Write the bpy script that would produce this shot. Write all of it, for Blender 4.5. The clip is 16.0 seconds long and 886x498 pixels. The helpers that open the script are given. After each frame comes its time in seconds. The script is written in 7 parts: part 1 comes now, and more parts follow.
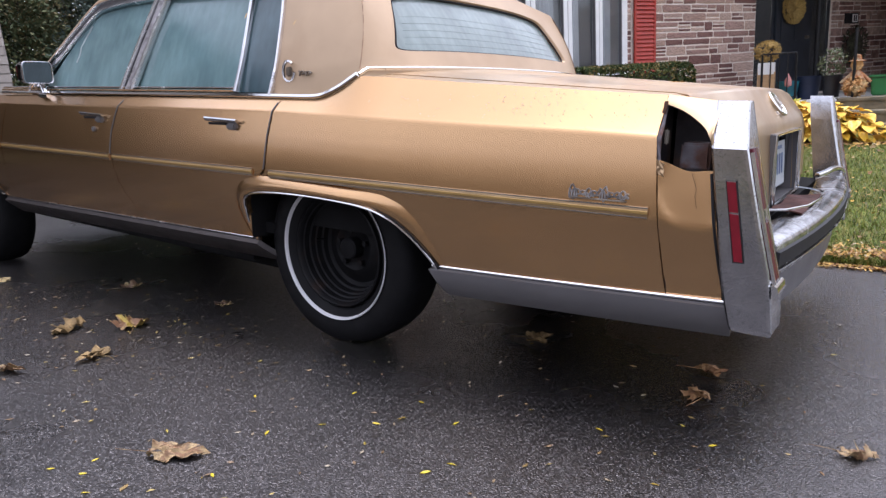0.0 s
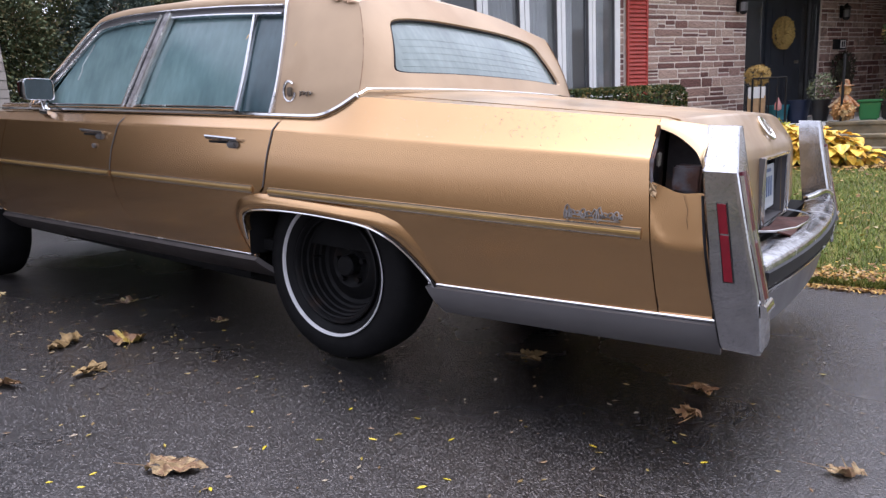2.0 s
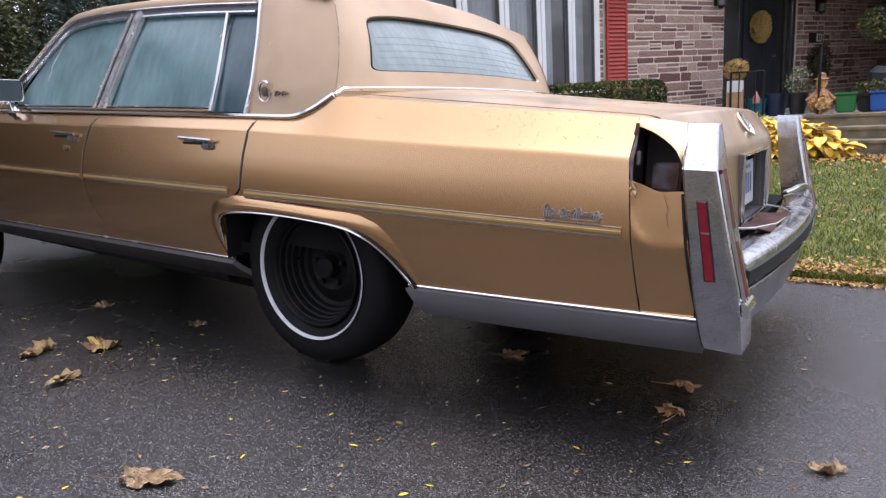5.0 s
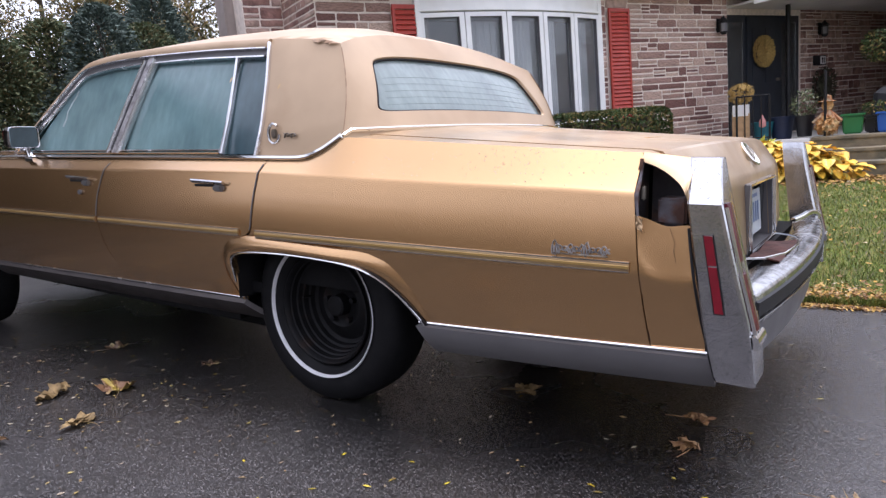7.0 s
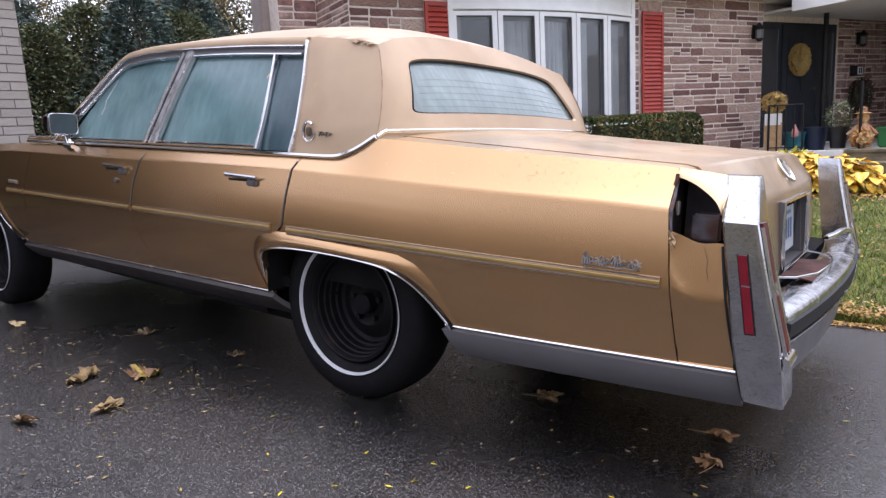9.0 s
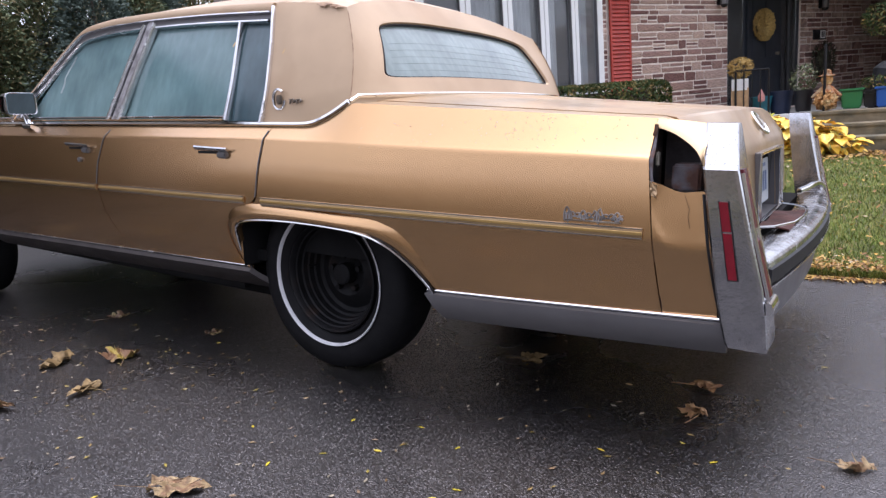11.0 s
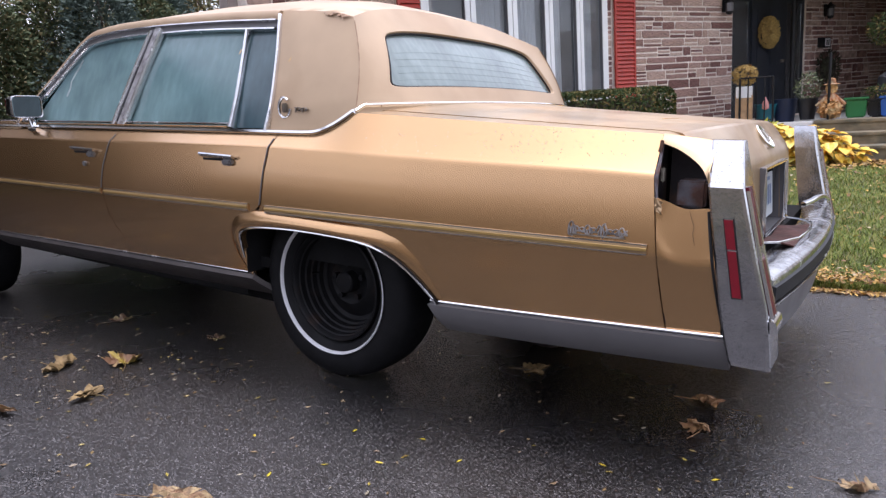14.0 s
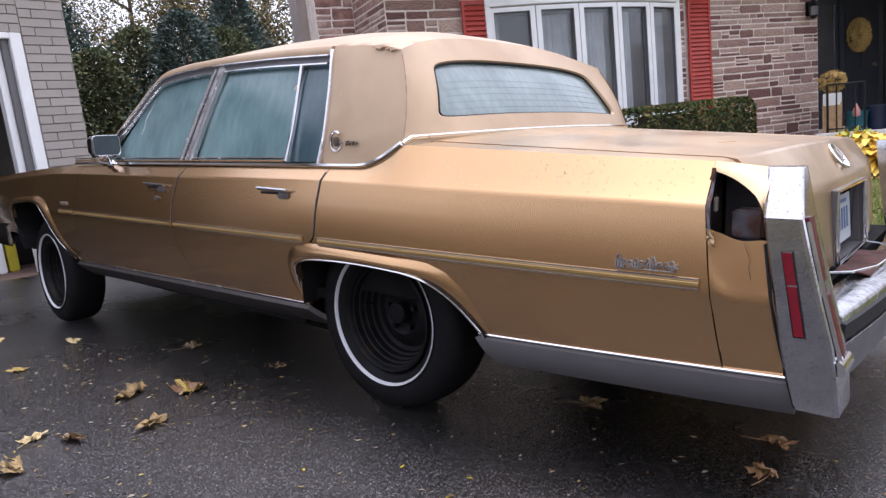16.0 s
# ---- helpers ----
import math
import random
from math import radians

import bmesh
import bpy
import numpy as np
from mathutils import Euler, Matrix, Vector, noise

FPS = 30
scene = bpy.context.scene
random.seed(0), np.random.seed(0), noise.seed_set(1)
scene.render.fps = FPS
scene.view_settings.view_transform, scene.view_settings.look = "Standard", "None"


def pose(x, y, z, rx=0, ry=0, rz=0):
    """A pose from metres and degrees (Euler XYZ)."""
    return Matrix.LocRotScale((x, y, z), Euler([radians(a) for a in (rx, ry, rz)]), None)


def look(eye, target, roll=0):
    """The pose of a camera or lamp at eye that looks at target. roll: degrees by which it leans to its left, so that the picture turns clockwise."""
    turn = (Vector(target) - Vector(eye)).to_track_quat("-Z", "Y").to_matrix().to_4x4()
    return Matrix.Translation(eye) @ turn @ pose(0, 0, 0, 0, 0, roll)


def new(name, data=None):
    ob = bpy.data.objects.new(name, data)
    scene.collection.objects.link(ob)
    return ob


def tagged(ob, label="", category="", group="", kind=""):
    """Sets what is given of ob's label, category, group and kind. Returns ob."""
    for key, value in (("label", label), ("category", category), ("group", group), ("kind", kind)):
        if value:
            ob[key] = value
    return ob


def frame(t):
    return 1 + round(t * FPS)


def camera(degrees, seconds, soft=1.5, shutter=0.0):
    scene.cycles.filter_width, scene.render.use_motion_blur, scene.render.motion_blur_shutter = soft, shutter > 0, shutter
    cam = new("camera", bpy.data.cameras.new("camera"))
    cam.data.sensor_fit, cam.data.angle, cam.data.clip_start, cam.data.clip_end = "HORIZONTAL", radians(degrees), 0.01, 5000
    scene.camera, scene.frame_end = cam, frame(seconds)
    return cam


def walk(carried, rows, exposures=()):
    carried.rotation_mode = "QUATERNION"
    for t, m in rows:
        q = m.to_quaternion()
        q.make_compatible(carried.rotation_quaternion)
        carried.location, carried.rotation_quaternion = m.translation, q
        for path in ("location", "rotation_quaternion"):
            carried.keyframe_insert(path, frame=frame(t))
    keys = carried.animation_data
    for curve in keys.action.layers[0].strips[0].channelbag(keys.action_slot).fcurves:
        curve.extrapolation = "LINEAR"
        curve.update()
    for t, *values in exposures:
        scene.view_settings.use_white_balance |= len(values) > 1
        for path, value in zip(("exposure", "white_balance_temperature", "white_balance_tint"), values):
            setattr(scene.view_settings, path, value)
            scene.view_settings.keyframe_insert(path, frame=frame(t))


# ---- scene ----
cam = camera(67.3, 16.0, 1.35)
PATH = [
    (0, (1.656, -1.524, 0.873), (0.515, 0.038, 0.404), -3.99),
    (0.5, (1.647, -1.535, 0.867), (0.515, 0.030, 0.390), -3.48),
    (1, (1.651, -1.530, 0.868), (0.515, 0.028, 0.378), -3.30),
    (1.5, (1.661, -1.544, 0.885), (0.521, 0.027, 0.447), -3.28),
    (2, (1.666, -1.558, 0.880), (0.538, 0.028, 0.464), -3.35),
    (2.5, (1.665, -1.553, 0.879), (0.558, 0.049, 0.467), -4.21),
    (3, (1.657, -1.538, 0.876), (0.561, 0.066, 0.446), -3.00),
    (3.2, (1.656, -1.530, 0.875), (0.568, 0.077, 0.435), -3.29),
    (5.3, (1.662, -1.527, 0.896), (0.575, 0.085, 0.471), -4.18),
    (5.5, (1.668, -1.529, 0.907), (0.572, 0.082, 0.501), -4.79),
    (6, (1.665, -1.526, 0.913), (0.567, 0.090, 0.533), -5.58),
    (6.5, (1.665, -1.522, 0.914), (0.561, 0.094, 0.553), -5.59),
    (7, (1.671, -1.531, 0.915), (0.554, 0.080, 0.571), -5.31),
    (7.5, (1.671, -1.541, 0.919), (0.535, 0.059, 0.589), -4.74),
    (8, (1.663, -1.547, 0.919), (0.513, 0.044, 0.598), -3.56),
    (8.5, (1.652, -1.548, 0.923), (0.488, 0.033, 0.599), -3.58),
    (8.7, (1.655, -1.551, 0.947), (0.484, 0.022, 0.610), -3.20),
    (11, (1.628, -1.553, 0.894), (0.529, 0.052, 0.476), -5.00),
    (11.5, (1.629, -1.543, 0.888), (0.570, 0.083, 0.447), -5.14),
    (12, (1.633, -1.532, 0.887), (0.588, 0.099, 0.432), -4.92),
    (12.5, (1.631, -1.530, 0.891), (0.599, 0.108, 0.428), -4.90),
    (13, (1.634, -1.528, 0.889), (0.608, 0.113, 0.426), -4.39),
    (13.5, (1.635, -1.531, 0.897), (0.603, 0.108, 0.436), -4.00),
    (14, (1.622, -1.551, 0.922), (0.518, 0.053, 0.510), -4.31),
    (14.5, (1.613, -1.599, 0.933), (0.393, -0.066, 0.580), -3.19),
    (15, (1.639, -1.593, 0.936), (0.387, -0.081, 0.611), -2.43),
    (15.5, (1.688, -1.538, 0.929), (0.392, -0.056, 0.637), -6.90),
    (16, (1.674, -1.464, 0.953), (0.386, 0.014, 0.612), -6.30),
]
walk(cam, [(t, look(eye, aim, roll)) for t, eye, aim, roll in PATH], exposures=((0, 0.58, 6050, 20), (14, 0.57, 6050, 20), (16, 0.54, 6050, 20)))

# ---- sky, sun ----
world = bpy.data.worlds.new("overcast")
scene.world = world
world.use_nodes = True
wn, wl = world.node_tree.nodes, world.node_tree.links
sky = wn.new("ShaderNodeTexSky")
sky.sky_type, sky.sun_disc = "NISHITA", False
sky.sun_elevation, sky.sun_rotation = radians(78), radians(0)
sky.air_density, sky.dust_density, sky.ozone_density = 1.0, 1.5, 1.0
grey = wn.new("ShaderNodeHueSaturation")
grey.inputs["Saturation"].default_value = 0.22
wl.new(sky.outputs["Color"], grey.inputs["Color"])
# an overcast sky: about three times brighter overhead than at the horizon
way = wn.new("ShaderNodeTexCoord")
parts = wn.new("ShaderNodeSeparateXYZ")
rise = wn.new("ShaderNodeMapRange")
rise.inputs["From Min"].default_value, rise.inputs["From Max"].default_value = 0.0, 0.9
rise.inputs["To Min"].default_value, rise.inputs["To Max"].default_value = 0.95, 2.80
cloud = wn.new("ShaderNodeVectorMath")
cloud.operation = "SCALE"
wl.new(way.outputs["Generated"], parts.inputs[0])
wl.new(parts.outputs["Z"], rise.inputs["Value"])
wl.new(grey.outputs["Color"], cloud.inputs[0])
wl.new(rise.outputs["Result"], cloud.inputs["Scale"])
wl.new(cloud.outputs["Vector"], wn["Background"].inputs["Color"])
wn["Background"].inputs["Strength"].default_value = 0.15

sun = new("sun", bpy.data.lights.new("sun", "SUN"))
sun.data.energy, sun.data.angle, sun.data.color = 0.85, radians(35), (1.0, 0.99, 0.97)
sun.matrix_world = look((0, 1.95, 9), (0, 0, 0))

# ---- materials ----
def mat(name, base, rough=0.6, metal=0.0, vary=0.15, scale=6.0, bump=0.0, bump_scale=60.0, second=None, mix_scale=2.0,
        mix_low=0.45, mix_high=0.62, per_object=0.0, per_island=0.0, coat=0.0, rough_vary=0.0, trans=0.0, coords="Object"):
    """A surface with grain at two scales: base colour varied by noise, an optional second colour in patches, fine relief."""
    m = bpy.data.materials.new(name)
    m.use_nodes = True
    n, l = m.node_tree.nodes, m.node_tree.links
    b = n["Principled BSDF"]
    b.inputs["Roughness"].default_value, b.inputs["Metallic"].default_value = rough, metal
    b.inputs["Coat Weight"].default_value, b.inputs["Coat Roughness"].default_value = coat, 0.08
    b.inputs["Transmission Weight"].default_value = trans
    tc = n.new("ShaderNodeTexCoord")
    def noise_at(s, detail=4.0):
        t = n.new("ShaderNodeTexNoise")
        t.inputs["Scale"].default_value, t.inputs["Detail"].default_value = s, detail
        l.new(tc.outputs[coords], t.inputs["Vector"])
        return t
    col = n.new("ShaderNodeRGB")
    col.outputs[0].default_value = (*base, 1)
    out = col.outputs[0]
    if second:
        t = noise_at(mix_scale, 6.0)
        r = n.new("ShaderNodeMapRange")
        r.inputs["From Min"].default_value, r.inputs["From Max"].default_value = mix_low, mix_high
        l.new(t.outputs["Fac"], r.inputs["Value"])
        x = n.new("ShaderNodeMix")
        x.data_type = "RGBA"
        x.inputs["B"].default_value = (0, 0, 0, 1)
        l.new(r.outputs["Result"], x.inputs["Factor"])
        l.new(out, x.inputs[6])
        x.inputs[7].default_value = (*second, 1)
        out = x.outputs[2]
    hsv = n.new("ShaderNodeHueSaturation")
    l.new(out, hsv.inputs["Color"])
    t = noise_at(scale)
    r = n.new("ShaderNodeMapRange")
    r.inputs["To Min"].default_value, r.inputs["To Max"].default_value = 1 - vary, 1 + vary
    r.inputs["From Min"].default_value, r.inputs["From Max"].default_value = 0.3, 0.7
    l.new(t.outputs["Fac"], r.inputs["Value"])
    value = r.outputs["Result"]
    if per_object or per_island:
        if per_object:
            s = n.new("ShaderNodeObjectInfo").outputs["Random"]
        else:
            s = n.new("ShaderNodeNewGeometry").outputs["Random Per Island"]
        r2 = n.new("ShaderNodeMapRange")
        a = per_object or per_island
        r2.inputs["To Min"].default_value, r2.inputs["To Max"].default_value = 1 - a, 1 + a
        l.new(s, r2.inputs["Value"])
        k = n.new("ShaderNodeMath")
        k.operation = "MULTIPLY"
        l.new(value, k.inputs[0]), l.new(r2.outputs["Result"], k.inputs[1])
        value = k.outputs[0]
    l.new(value, hsv.inputs["Value"])
    l.new(hsv.outputs["Color"], b.inputs["Base Color"])
    if rough_vary:
        t3 = noise_at(scale * 0.7)
        r3 = n.new("ShaderNodeMapRange")
        r3.inputs["From Min"].default_value, r3.inputs["From Max"].default_value = 0.35, 0.65
        r3.inputs["To Min"].default_value, r3.inputs["To Max"].default_value = max(0.02, rough - rough_vary), min(1, rough + rough_vary)
        l.new(t3.outputs["Fac"], r3.inputs["Value"])
        l.new(r3.outputs["Result"], b.inputs["Roughness"])
    if bump:
        t4 = noise_at(bump_scale, 5.0)
        bp = n.new("ShaderNodeBump")
        bp.inputs["Strength"].default_value, bp.inputs["Distance"].default_value = bump, 0.4 / bump_scale
        l.new(t4.outputs["Fac"], bp.inputs["Height"])
        l.new(bp.outputs["Normal"], b.inputs["Normal"])
    return m


def ramp(m, stops, source="object"):
    """Feeds the base colour from a ramp of a random number per object or per island."""
    n, l = m.node_tree.nodes, m.node_tree.links
    if source == "object":
        s = n.new("ShaderNodeObjectInfo").outputs["Random"]
    else:
        s = n.new("ShaderNodeNewGeometry").outputs["Random Per Island"]
    r = n.new("ShaderNodeValToRGB")
    r.color_ramp.interpolation = "LINEAR"
    e = r.color_ramp.elements
    while len(e) < len(stops):
        e.new(0.5)
    for k, (p, c) in enumerate(stops):
        e[k].position, e[k].color = p, (*c, 1)
    l.new(s, r.inputs["Fac"])
    hsv = next(x for x in n if x.type == "HUE_SAT")
    l.new(r.outputs["Color"], hsv.inputs["Color"])
    return m


M_GOLD = mat("gold_paint", (0.590, 0.350, 0.158), 0.27, 0.95, 0.05, 2, 0.0, coat=0.9)
M_GOLD_WORN = mat("weathered_gold_paint", (0.445, 0.315, 0.180), 0.38, 0.75, 0.10, 5, 0.06, 120, coat=0.2, rough_vary=0.1, second=(0.39, 0.255, 0.135), mix_scale=3)
M_VINYL = mat("tan_roof", (0.43, 0.310, 0.198), 0.48, 0.45, 0.08, 4, 0.12, 420, second=(0.37, 0.255, 0.155), mix_scale=2.2)
M_MIRROR = mat("mirror_glass", (0.19, 0.195, 0.205), 0.05, 1.0, 0.05, 6, 0.0)
M_PEEL = mat("peeled_brown", (0.27, 0.165, 0.095), 0.7, 0, 0.3, 40, 0.4, 120, second=(0.36, 0.24, 0.15), mix_scale=30)
M_CHROME = mat("chrome", (0.80, 0.80, 0.80), 0.12, 1.0, 0.06, 9, 0.04, 200, rough_vary=0.07)
M_CHROME_OLD = mat("pitted_chrome", (0.54, 0.54, 0.555), 0.13, 1.0, 0.12, 26, 0.16, 130, rough_vary=0.08, second=(0.27, 0.27, 0.285), mix_scale=190, mix_low=0.585, mix_high=0.69)
# the second colour paints dark reflections of the wet bumper as patches
M_CHROME_DARK_REFLECT = mat("dark_reflection_chrome", (0.50, 0.50, 0.515), 0.18, 1.0, 0.12, 22, 0.16, 70, rough_vary=0.10, second=(0.24, 0.235, 0.24), mix_scale=42, mix_low=0.48, mix_high=0.66)
M_TRIM = mat("satin_trim", (0.70, 0.70, 0.71), 0.20, 1.0, 0.10, 14, 0.05, 200, rough_vary=0.08)
M_ROCKER = mat("dull_rocker_plate", (0.062, 0.054, 0.052), 0.45, 0.35, 0.15, 8, 0.05, 200, rough_vary=0.08)
M_GREYPLATE = mat("grey_moulding", (0.15, 0.145, 0.148), 0.42, 0.35, 0.06, 8, 0.03, 200, rough_vary=0.06)
M_BLACKRUB = mat("black_rubber", (0.018, 0.018, 0.02), 0.55, 0, 0.2, 20, 0.1, 200)
M_TYRE = mat("tyre_rubber", (0.006, 0.006, 0.0068), 0.66, 0, 0.25, 15, 0.15, 150, rough_vary=0.1)
M_WHITEWALL = mat("whitewall", (0.62, 0.62, 0.63), 0.6, 0, 0.08, 20, 0.05, 200)
M_RIM = mat("black_steel_rim", (0.009, 0.009, 0.010), 0.55, 0.2, 0.3, 20, 0.1, 90, second=(0.022, 0.014, 0.011), mix_scale=12, mix_low=0.55, mix_high=0.75)
M_RUST = mat("rusty_metal", (0.10, 0.045, 0.025), 0.8, 0.2, 0.4, 18, 0.4, 60, second=(0.05, 0.035, 0.03), mix_scale=10)
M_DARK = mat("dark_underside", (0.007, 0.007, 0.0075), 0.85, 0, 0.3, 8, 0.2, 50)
M_INTERIOR = mat("brown_upholstery", (0.06, 0.042, 0.03), 0.8, 0, 0.2, 10, 0.2, 90)
M_RED = mat("red_lens", (0.20, 0.006, 0.016), 0.3, 0, 0.15, 40, 0.2, 240, coat=0.1)
M_RED_DARK = mat("wine_red_lens", (0.085, 0.006, 0.014), 0.25, 0, 0.2, 40, 0.2, 240)
M_YELLOWLINE = mat("gold_stripe", (0.36, 0.225, 0.070), 0.4, 0.3, 0.08, 20, 0.0)
M_WHITE = mat("white_paint", (0.82, 0.82, 0.81), 0.45, 0, 0.05, 4, 0.05, 60, rough_vary=0.1)
M_DROP = mat("water_drop", (0.80, 0.74, 0.62), 0.05, 0, 0.0, 2, trans=0.5)
M_PLATE = mat("plate_white", (0.36, 0.385, 0.41), 0.35, 0, 0.06, 20)
M_PLATEINK = mat("plate_blue", (0.06, 0.10, 0.22), 0.4, 0, 0.06, 20)
M_BLACK = mat("black_paint", (0.012, 0.012, 0.015), 0.4, 0, 0.2, 8, 0.05, 60, rough_vary=0.1)
M_RUSTGREY = mat("rust_stained_grey", (0.12, 0.11, 0.12), 0.7, 0.2, 0.3, 30, 0.3, 90, second=(0.10, 0.045, 0.03), mix_scale=22)
M_POCKET = mat("grimy_pocket", (0.040, 0.034, 0.038), 0.7, 0, 0.4, 14, 0.4, 60, second=(0.075, 0.045, 0.032), mix_scale=14, mix_low=0.5, mix_high=0.66)
M_CAKED = mat("dirty_metal", (0.16, 0.13, 0.10), 0.6, 0.4, 0.3, 20, 0.3, 90, second=(0.42, 0.38, 0.32), mix_scale=8)

M_GOLD.node_tree.nodes["Principled BSDF"].inputs["Coat Roughness"].default_value = 0.16


def fogged_glass(name, base, second):
    m = mat(name, base, 0.12, 0, 0.12, 3.5, 0.12, 260, trans=0.0, rough_vary=0.06, second=second, mix_scale=2)
    n, l = m.node_tree.nodes, m.node_tree.links
    b = n["Principled BSDF"]
    b.inputs["Transmission Weight"].default_value = 0.35
    b.inputs["IOR"].default_value = 1.45
    tc = n.new("ShaderNodeTexCoord")
    mp = n.new("ShaderNodeMapping")
    mp.inputs["Scale"].default_value = (30, 30, 1.6)
    l.new(tc.outputs["Object"], mp.inputs["Vector"])
    t = n.new("ShaderNodeTexNoise")
    t.inputs["Scale"].default_value, t.inputs["Detail"].default_value = 1.0, 3
    l.new(mp.outputs["Vector"], t.inputs["Vector"])
    hsv = next(x for x in n if x.type == "HUE_SAT")
    r = n.new("ShaderNodeMapRange")
    r.inputs["From Min"].default_value, r.inputs["From Max"].default_value = 0.35, 0.7
    r.inputs["To Min"].default_value, r.inputs["To Max"].default_value = 0.91, 1.10
    l.new(t.outputs["Fac"], r.inputs["Value"])
    old = hsv.inputs["Value"].links[0].from_socket
    k = n.new("ShaderNodeMath")
    k.operation = "MULTIPLY"
    l.new(old, k.inputs[0]), l.new(r.outputs["Result"], k.inputs[1])
    l.new(k.outputs[0], hsv.inputs["Value"])
    return m


M_GLASS = fogged_glass("fogged_glass", (0.205, 0.325, 0.332), (0.135, 0.228, 0.242))
M_GLASS_DARK = fogged_glass("slate_glass", (0.105, 0.165, 0.185), (0.062, 0.105, 0.122))
M_GLASS_REAR = fogged_glass("misted_glass", (0.268, 0.330, 0.318), (0.200, 0.258, 0.254))
M_WINGLASS = mat("window_pane", (0.62, 0.65, 0.67), 0.03, 0, 0.1, 2, 0.0, trans=0.95)
M_SMEAR = mat("dried_smear", (0.22, 0.27, 0.27), 0.6, 0, 0.3, 30, 0.1, 80)
M_CURTAIN = mat("curtain", (0.74, 0.74, 0.73), 0.9, 0, 0.1, 5, 0.1, 40)
M_STONE = ramp(mat("ledge_stone", (0.3, 0.2, 0.18), 0.85, 0, 0.40, 9, 0.7, 30, per_object=0.12),
               [(0.0, (0.155, 0.072, 0.062)), (0.3, (0.25, 0.135, 0.112)), (0.55, (0.37, 0.245, 0.20)), (0.8, (0.47, 0.345, 0.28)), (1.0, (0.26, 0.145, 0.125))])
M_STONE_REST = ramp(mat("ledge_stone_far", (0.3, 0.2, 0.18), 0.85, 0, 0.40, 9, 0.7, 30),
                    [(0.0, (0.155, 0.072, 0.062)), (0.3, (0.25, 0.135, 0.112)), (0.55, (0.37, 0.245, 0.20)), (0.8, (0.47, 0.345, 0.28)), (1.0, (0.26, 0.145, 0.125))], "island")
M_MORTAR = mat("mortar", (0.70, 0.61, 0.54), 0.95, 0, 0.12, 14, 0.4, 90)
M_BRICK = mat("white_brick", (0.36, 0.325, 0.29), 0.8, 0, 0.10, 10, 0.35, 60, per_object=0.07)
M_BRICKJOINT = mat("grey_joint", (0.245, 0.22, 0.20), 0.95, 0, 0.15, 14, 0.3, 90)
M_SHUTTER = mat("red_shutter", (0.40, 0.045, 0.028), 0.5, 0, 0.10, 6, 0.08, 60)
M_DOOR = mat("black_door", (0.020, 0.024, 0.032), 0.4, 0, 0.2, 4, 0.05, 40)
M_WOOD = mat("weathered_boards", (0.20, 0.16, 0.10), 0.8, 0, 0.25, 7, 0.4, 40, second=(0.12, 0.11, 0.075), mix_scale=3)
M_CONCRETE = mat("pale_concrete", (0.42, 0.41, 0.38), 0.85, 0, 0.15, 6, 0.3, 60)
M_SHINGLE = mat("roof_shingle", (0.085, 0.075, 0.07), 0.9, 0, 0.25, 12, 0.5, 50)
M_SOFFIT = mat("grey_soffit", (0.64, 0.62, 0.60), 0.7, 0, 0.06, 3)
M_SIDING = mat("white_siding", (0.60, 0.59, 0.57), 0.6, 0, 0.05, 3)
M_SIDING_BROWN = mat("brown_grey_siding", (0.30, 0.25, 0.225), 0.7, 0, 0.10, 6, 0.1, 40)
M_ROOM = mat("shade_dark_plaster", (0.07, 0.068, 0.066), 0.9, 0, 0.1, 3)
M_PILLAR = mat("weathered_pillar", (0.30, 0.29, 0.29), 0.42, 0.6, 0.35, 30, 0.2, 120, second=(0.16, 0.15, 0.15), mix_scale=25)
M_WICKER = mat("straw", (0.42, 0.28, 0.09), 0.9, 0, 0.3, 30, 0.5, 90)
M_STRAW_ORANGE = mat("orange_straw", (0.50, 0.27, 0.10), 0.9, 0, 0.3, 30, 0.3, 90, second=(0.55, 0.42, 0.22), mix_scale=9)
M_CEDARWOOD = mat("pine_box", (0.46, 0.29, 0.15), 0.7, 0, 0.2, 12, 0.2, 60)
M_GREENBIN = mat("green_plastic", (0.02, 0.16, 0.045), 0.45, 0, 0.06, 4)
M_BLUEBIN = mat("blue_plastic", (0.02, 0.10, 0.38), 0.45, 0, 0.06, 4)
M_HOLE = mat("wet_rust", (0.055, 0.022, 0.017), 0.72, 0.2, 0.5, 20, 0.4, 60)
M_NAVY = mat("navy_plastic", (0.012, 0.02, 0.05), 0.5, 0, 0.2, 8)
M_TEAL = mat("teal_plastic", (0.014, 0.13, 0.17), 0.5, 0, 0.2, 8)
M_RAIL = mat("black_iron", (0.015, 0.015, 0.016), 0.5, 0.5, 0.2, 20, 0.1, 90)
M_PUMPKIN = mat("orange_decor", (0.40, 0.13, 0.03), 0.7, 0, 0.3, 20, 0.2, 60, second=(0.40, 0.30, 0.18), mix_scale=10)
M_TWIG = mat("dark_twigs", (0.045, 0.036, 0.026), 0.9, 0, 0.4, 20, 0.4, 60, second=(0.07, 0.075, 0.04), mix_scale=14)
M_COVER = mat("black_canvas", (0.016, 0.016, 0.018), 0.8, 0, 0.25, 6, 0.2, 40)
M_PINK = mat("faded_pink", (0.5, 0.22, 0.2), 0.7, 0, 0.15, 20)
M_LIME = mat("lime_leaf", (0.36, 0.36, 0.04), 0.6, 0, 0.2, 12, 0.2, 50)
M_BARK = mat("bark", (0.085, 0.065, 0.05), 0.95, 0, 0.3, 12, 0.7, 25)
M_REDCLOTH = mat("red_cloth", (0.42, 0.02, 0.03), 0.8, 0, 0.15, 10)
